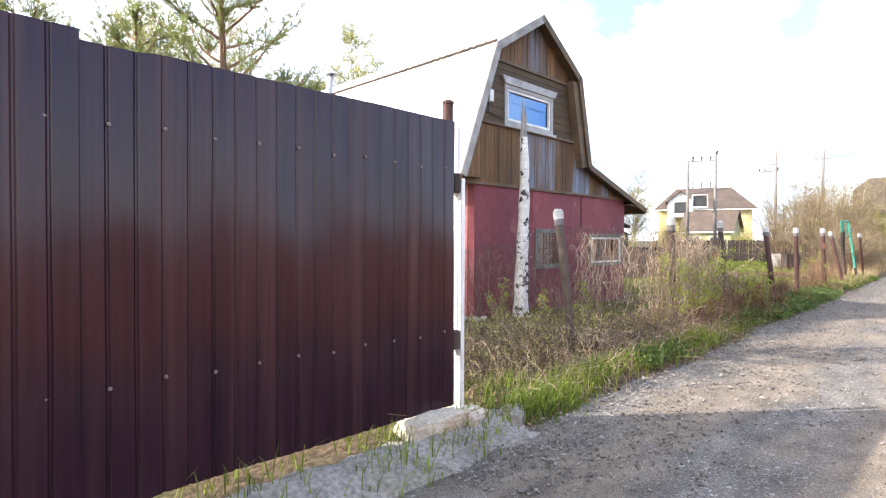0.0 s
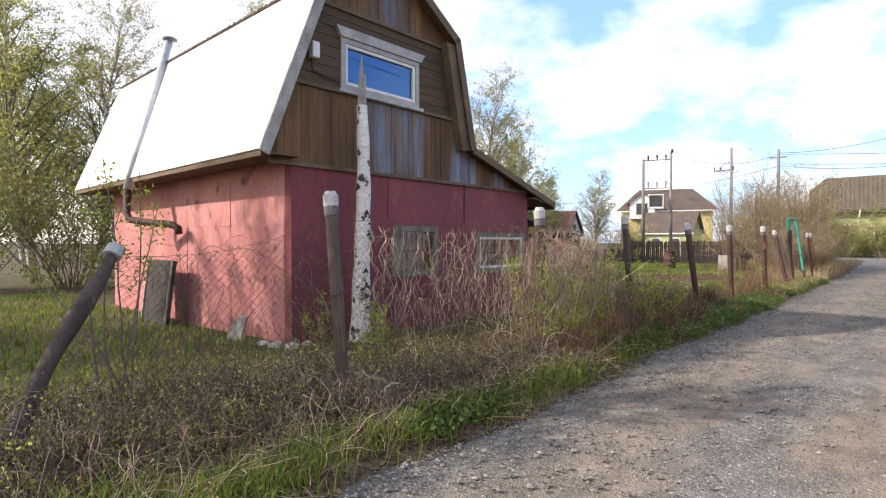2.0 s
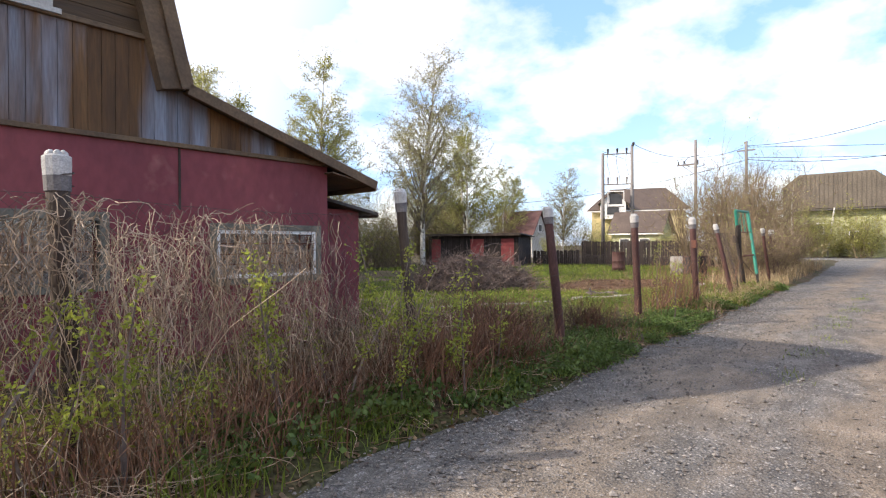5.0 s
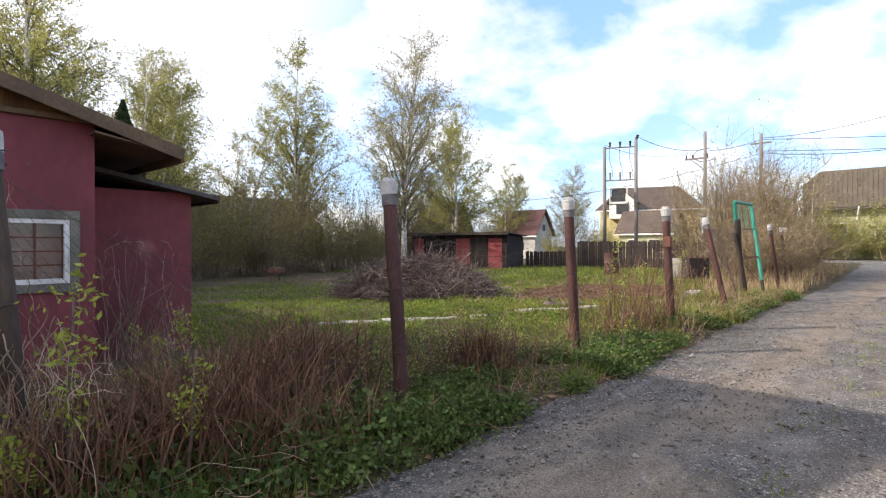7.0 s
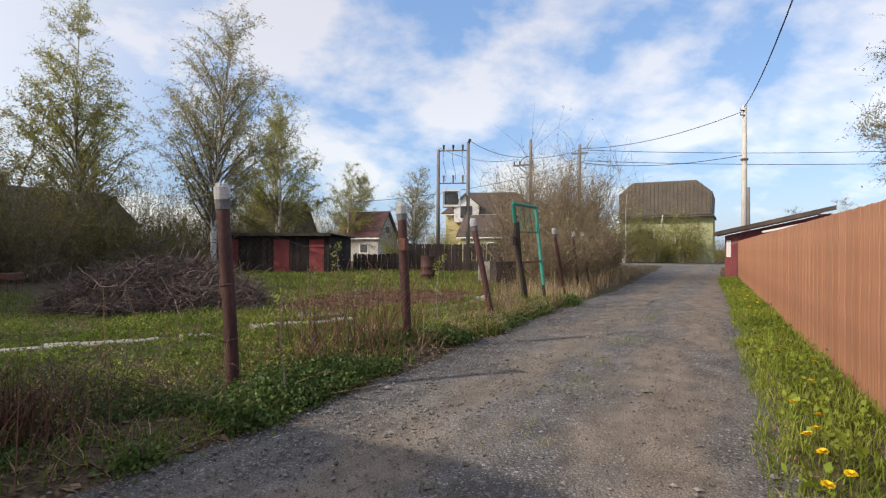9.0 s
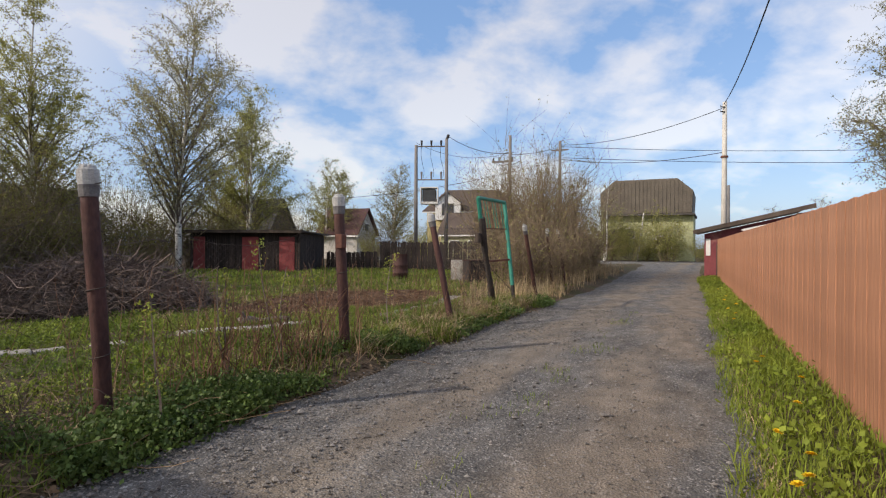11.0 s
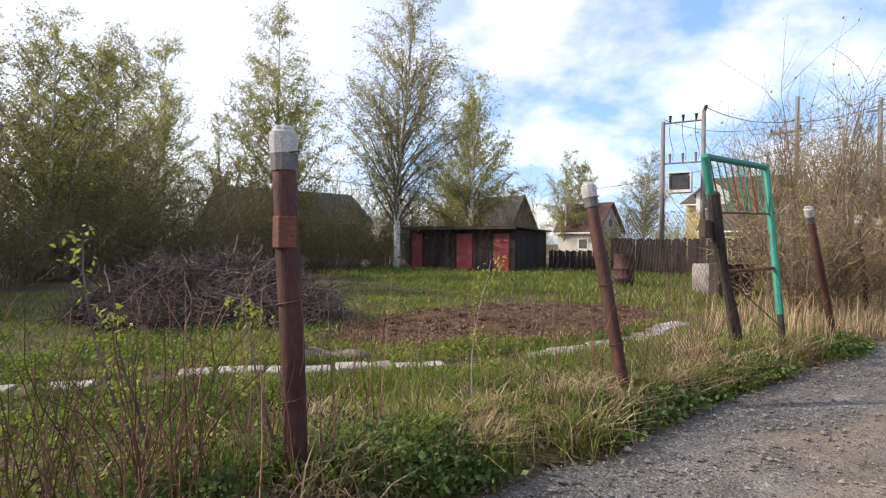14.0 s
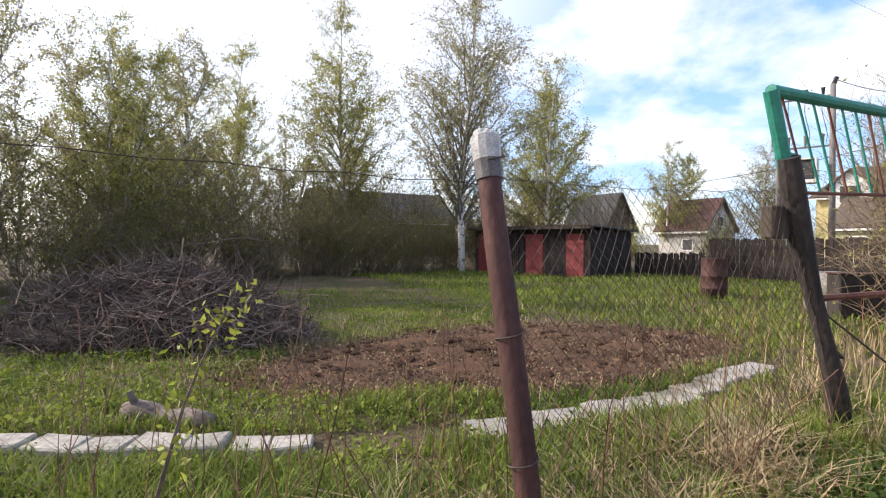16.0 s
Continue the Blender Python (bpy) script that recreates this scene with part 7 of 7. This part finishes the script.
hanging(6.3, 8.7, 3.83, 150, 1.62, 171, "wavy dead vine shoots hanging on the netting", 0.25, 0.9)
hanging(8.6, 10.9, 3.68, 330, 1.62, 172, "curtain of wavy dead vine shoots", 0.4, 1.3, 0.09)
hanging(10.8, 12.2, 3.72, 120, 1.0, 173, "low wavy dead vine shoots on the netting", 0.3, 0.9, 0.08)
hanging(9.0, 13.0, 6.46, 60, 1.9, 174, "dead creeper shoots hanging on the red wall", 0.3, 0.9, 0.02)

# bare canes that arch over by the vines, and matted dead stems along the verge
R.seed(175)
n = 16
st = on_ground(R.normal(8.5, 0.12, n), R.normal(3.55, 0.12, n))
w = np.stack([R.normal(-0.45, 0.25, n), R.normal(-0.05, 0.3, n), np.ones(n)], 1)
p = wander(st, w, R.uniform(0.7, 1.5, n), 10, 0.07, 0.13)
p[..., 2] = np.maximum(p[..., 2], 0.05)
m = sticks(Mesh(), p, 0.005, 0.002)
i = R.randint(0, n, n * 4)
tw = wander(p[i, R.randint(4, 10, n * 4)], R.normal(0, 0.5, (n * 4, 3)) + np.array([-0.4, 0, 0.3]), R.uniform(0.1, 0.35, n * 4), 5, 0.2, 0.05)
stuff("dry_canes", sticks(m, tw, 0.0026, 0.0012), VINE, "bare pinkish canes arching from the vines", "dead canes")
n = 900
u = R.uniform(4.0, 13.2, n)
v = left_edge(u) + 0.28 + np.abs(R.normal(0, 0.42, n))
w = np.stack([R.normal(0, 1, n), R.normal(0, 0.8, n), R.normal(0.25, 0.3, n)], 1)
p = wander(on_ground(u, v, 0.02), w, R.uniform(0.2, 0.85, n), 9, 0.28, 0.10)
p[..., 2] = np.maximum(p[..., 2], ground_z(p[..., 0], p[..., 1]) + 0.015)
p[..., 1] = np.maximum(p[..., 1], left_edge(p[..., 0]) + 0.06)
stuff("dry_stems", sticks(Mesh(), p, 0.0032, 0.0015), VINE, "matted pale dead stems along the verge", "dead stems")


def sapling(u, v, h, seed, n_stem, n_leaf, size, label, low=0.35, stem_m=LIMB):
    R.seed(seed)
    th = thing("sapling", on(u, v, float(ground_z(u, v)) - 0.03), label, "sapling", "saplings")
    w = np.stack([R.normal(0, 0.22, n_stem), R.normal(0, 0.22, n_stem), np.ones(n_stem)], 1)
    p = wander(np.stack([R.normal(0, 0.05, n_stem), R.normal(0, 0.05, n_stem), np.zeros(n_stem)], 1), w, h * R.uniform(0.7, 1.1, n_stem), 9, 0.07)
    for s in range(n_stem):
        part("stem", sticks(Mesh(), p[s:s + 1], 0.012, 0.004), stem_m, th)
    at = []
    for s in range(n_stem):
        for _ in range(n_leaf):
            f = R.uniform(low, 1) * 7.9
            j = int(f)
            c = p[s, j] + (p[s, min(j + 1, 8)] - p[s, j]) * (f - j)
            c = c + R.normal(0, 0.035, 3)
            for _ in range(15):
                at.append(c + R.normal(0, size * 0.7, 3))
    part("foliage", leaves(Mesh(), np.array(at), size * 0.66, 0.2, 0.45), ELDERLEAF, th)


for i, (u, v, h, ns, nl, sz) in enumerate(((8.5, 3.3, 1.3, 3, 16, 0.055), (9.3, 3.35, 1.2, 3, 16, 0.055), (10.3, 3.4, 1.35, 3, 16, 0.055), (10.75, 3.4, 1.0, 2, 14, 0.05), (11.42, 3.55, 1.3, 4, 18, 0.06), (8.9, 3.45, 0.9, 3, 14, 0.05), (9.75, 3.4, 0.8, 3, 14, 0.05), (12.0, 3.5, 1.15, 2, 15, 0.06), (11.2, 3.2, 0.8, 1, 12, 0.05), (6.4, 3.75, 0.9, 2, 14, 0.055), (7.4, 5.9, 0.8, 2, 14, 0.055), (7.9, 5.4, 0.7, 2, 12, 0.055), (10.6, 4.7, 0.9, 2, 12, 0.055), (11.7, 2.95, 1.15, 1, 13, 0.05), (12.6, 3.25, 0.9, 1, 12, 0.05), (19.25, 3.9, 1.3, 2, 7, 0.055), (19.8, 3.85, 1.4, 1, 8, 0.06), (21.25, 3.9, 1.3, 1, 9, 0.06), (17.2, 3.1, 0.9, 1, 7, 0.05), (18.4, 3.7, 1.0, 2, 6, 0.055), (13.6, 5.6, 0.9, 2, 14, 0.06), (14.2, 5.0, 0.8, 2, 12, 0.06))):
    sapling(u, v, h, 200 + i, ns, nl, sz, "thin sapling with fresh yellow-green leaf tufts")
sapling(4.9, 5.3, 2.05, 240, 6, 12, 0.06, "young willow with fresh leaf tufts by the leaning post", 0.55)

# bramble-like undergrowth by the leaning post
def undergrowth(n, u0, u1, v0, v1, h, seed, label):
    R.seed(seed)
    u, v = scatter(n, u0, u1, v0, v1)
    k = keep_off(u, v, 0.25) & (wob(u * 1.2, v * 1.2) > -0.6)
    u, v = u[k], v[k]
    n = len(u)
    w = np.stack([R.normal(0, 0.5, n), R.normal(0, 0.5, n), np.ones(n)], 1)
    p = wander(on_ground(u, v), w, h * R.uniform(0.4, 1.15, n), 7, 0.16, 0.05)
    m = sticks(Mesh(), p, 0.0045, 0.002)
    i = R.randint(0, n, n * 4)
    q = R.randint(1, 7, n * 4)
    tw = wander(p[i, q], R.normal(0, 0.7, (n * 4, 3)) + np.array([0, 0, 0.4]), R.uniform(0.06, 0.22, n * 4), 4, 0.25)
    sticks(m, tw, 0.0025, 0.0012)
    stuff("undergrowth", m, TWIG, label, "undergrowth")
    keep = R.uniform(0, 1, n * 4) < 0.35 + 0.4 * (wob(u[i] * 1.1, v[i] * 0.9) > 0)
    at = tw[keep][:, 1:].reshape(-1, 3)
    at = np.concatenate([at + R.normal(0, 0.02, at.shape) for _ in range(2)])
    stuff("undergrowth_leaves", leaves(Mesh(), at, 0.024, 0.2, 0.65), BIRCHLEAF, "small yellow-green leaves on low twigs", "undergrowth")


undergrowth(900, 3.4, 6.9, 3.4, 5.4, 0.46, 81, "dark twiggy undergrowth with small new leaves")
undergrowth(260, 6.9, 8.8, 3.4, 4.5, 0.32, 82, "low twiggy undergrowth before the red wall")
undergrowth(500, 12.5, 17.0, 3.5, 5.0, 0.45, 83, "low twiggy undergrowth along the fence")

# blades that lean over the garden path
R.seed(91)
u, v = scatter(42000, 15, 27, 3.8, 8.0)
g = path_gap(u, v)
k = (g > 0.18) & (g < 0.32) & (wob(u * 2.2, v * 2.6) > -0.35)
stuff("grass", blades(Mesh(), on_ground(u[k], v[k]), 0.07, 0.009, 1.0), GRASS, "grass leaning over the garden path", "grass")

# tufts and matted straw under the netting
R.seed(90)
m, d = Mesh(), Mesh()
for i in range(130):
    u = R.uniform(19.8, 26.2)
    v = float(left_edge(u)) + 0.12 + abs(R.normal(0, 0.55))
    n = 70
    p = on_ground(R.normal(u, 0.10, n), R.normal(v, 0.08, n))
    if path_gap(p[:, 0], p[:, 1]).min() < 0.12:
        continue
    if i % 5 < 3:
        blades(m, p, R.uniform(0.12, 0.23), 0.009, 0.9)
    else:
        blades(d, p, R.uniform(0.12, 0.24), 0.009, 1.6)
stuff("grass", m, GRASS, "lush green grass tufts under the netting", "grass")
stuff("dry_grass", d, DRY, "matted pale straw clumps under the netting", "dry grass")

# dandelions
R.seed(300)
head = Mesh()
n = 46
a, e = R.uniform(0, 6.283, n), R.uniform(0.05, 1.2, n)
d = np.stack([np.cos(a) * np.cos(e), np.sin(a) * np.cos(e), np.sin(e) * 0.6], 1)
b = np.stack([-np.sin(a), np.cos(a), 0 * a], 1)
head.add(np.stack([d * 0.002, d * 0.016 + b * 0.004, d * 0.021, d * 0.016 - b * 0.004], 1).reshape(-1, 3), np.arange(4 * n).reshape(n, 4))
head = head.data("flower", DANDY)
for i, (u, v) in enumerate(((18.3, -0.72), (18.0, -0.68), (17.9, -0.62), (17.6, -0.66), (17.35, -0.74), (17.1, -0.60), (18.9, -0.60), (19.5, -0.78), (21.0, -0.62), (21.3, -0.7), (24.6, -0.55), (25.4, -0.6), (26.2, -0.5), (27.0, -0.65), (28.4, -0.45), (29.6, -0.5), (31.5, -0.35), (20.2, -0.9))):
    th = thing("dandelion", on(u, v, float(ground_z(u, v)), i * 40), "yellow dandelion flower in the grass strip", "flower", "dandelions")
    hh = 0.13 + 0.05 * R.uniform()
    part("stem", Mesh().tube([(0, 0, 0), (0.01, 0, hh * 0.6), (0.015, 0.005, hh)], 0.0025, 4), GRASS, th)
    for k in range(2):
        f = part("flower", head, None, th)
        f.matrix_basis = pose(0.015, 0.005, hh, 12 * k, 8, 70 * k) @ Matrix.Diagonal((1.7, 1.7, 1.4, 1))
loose_stones()
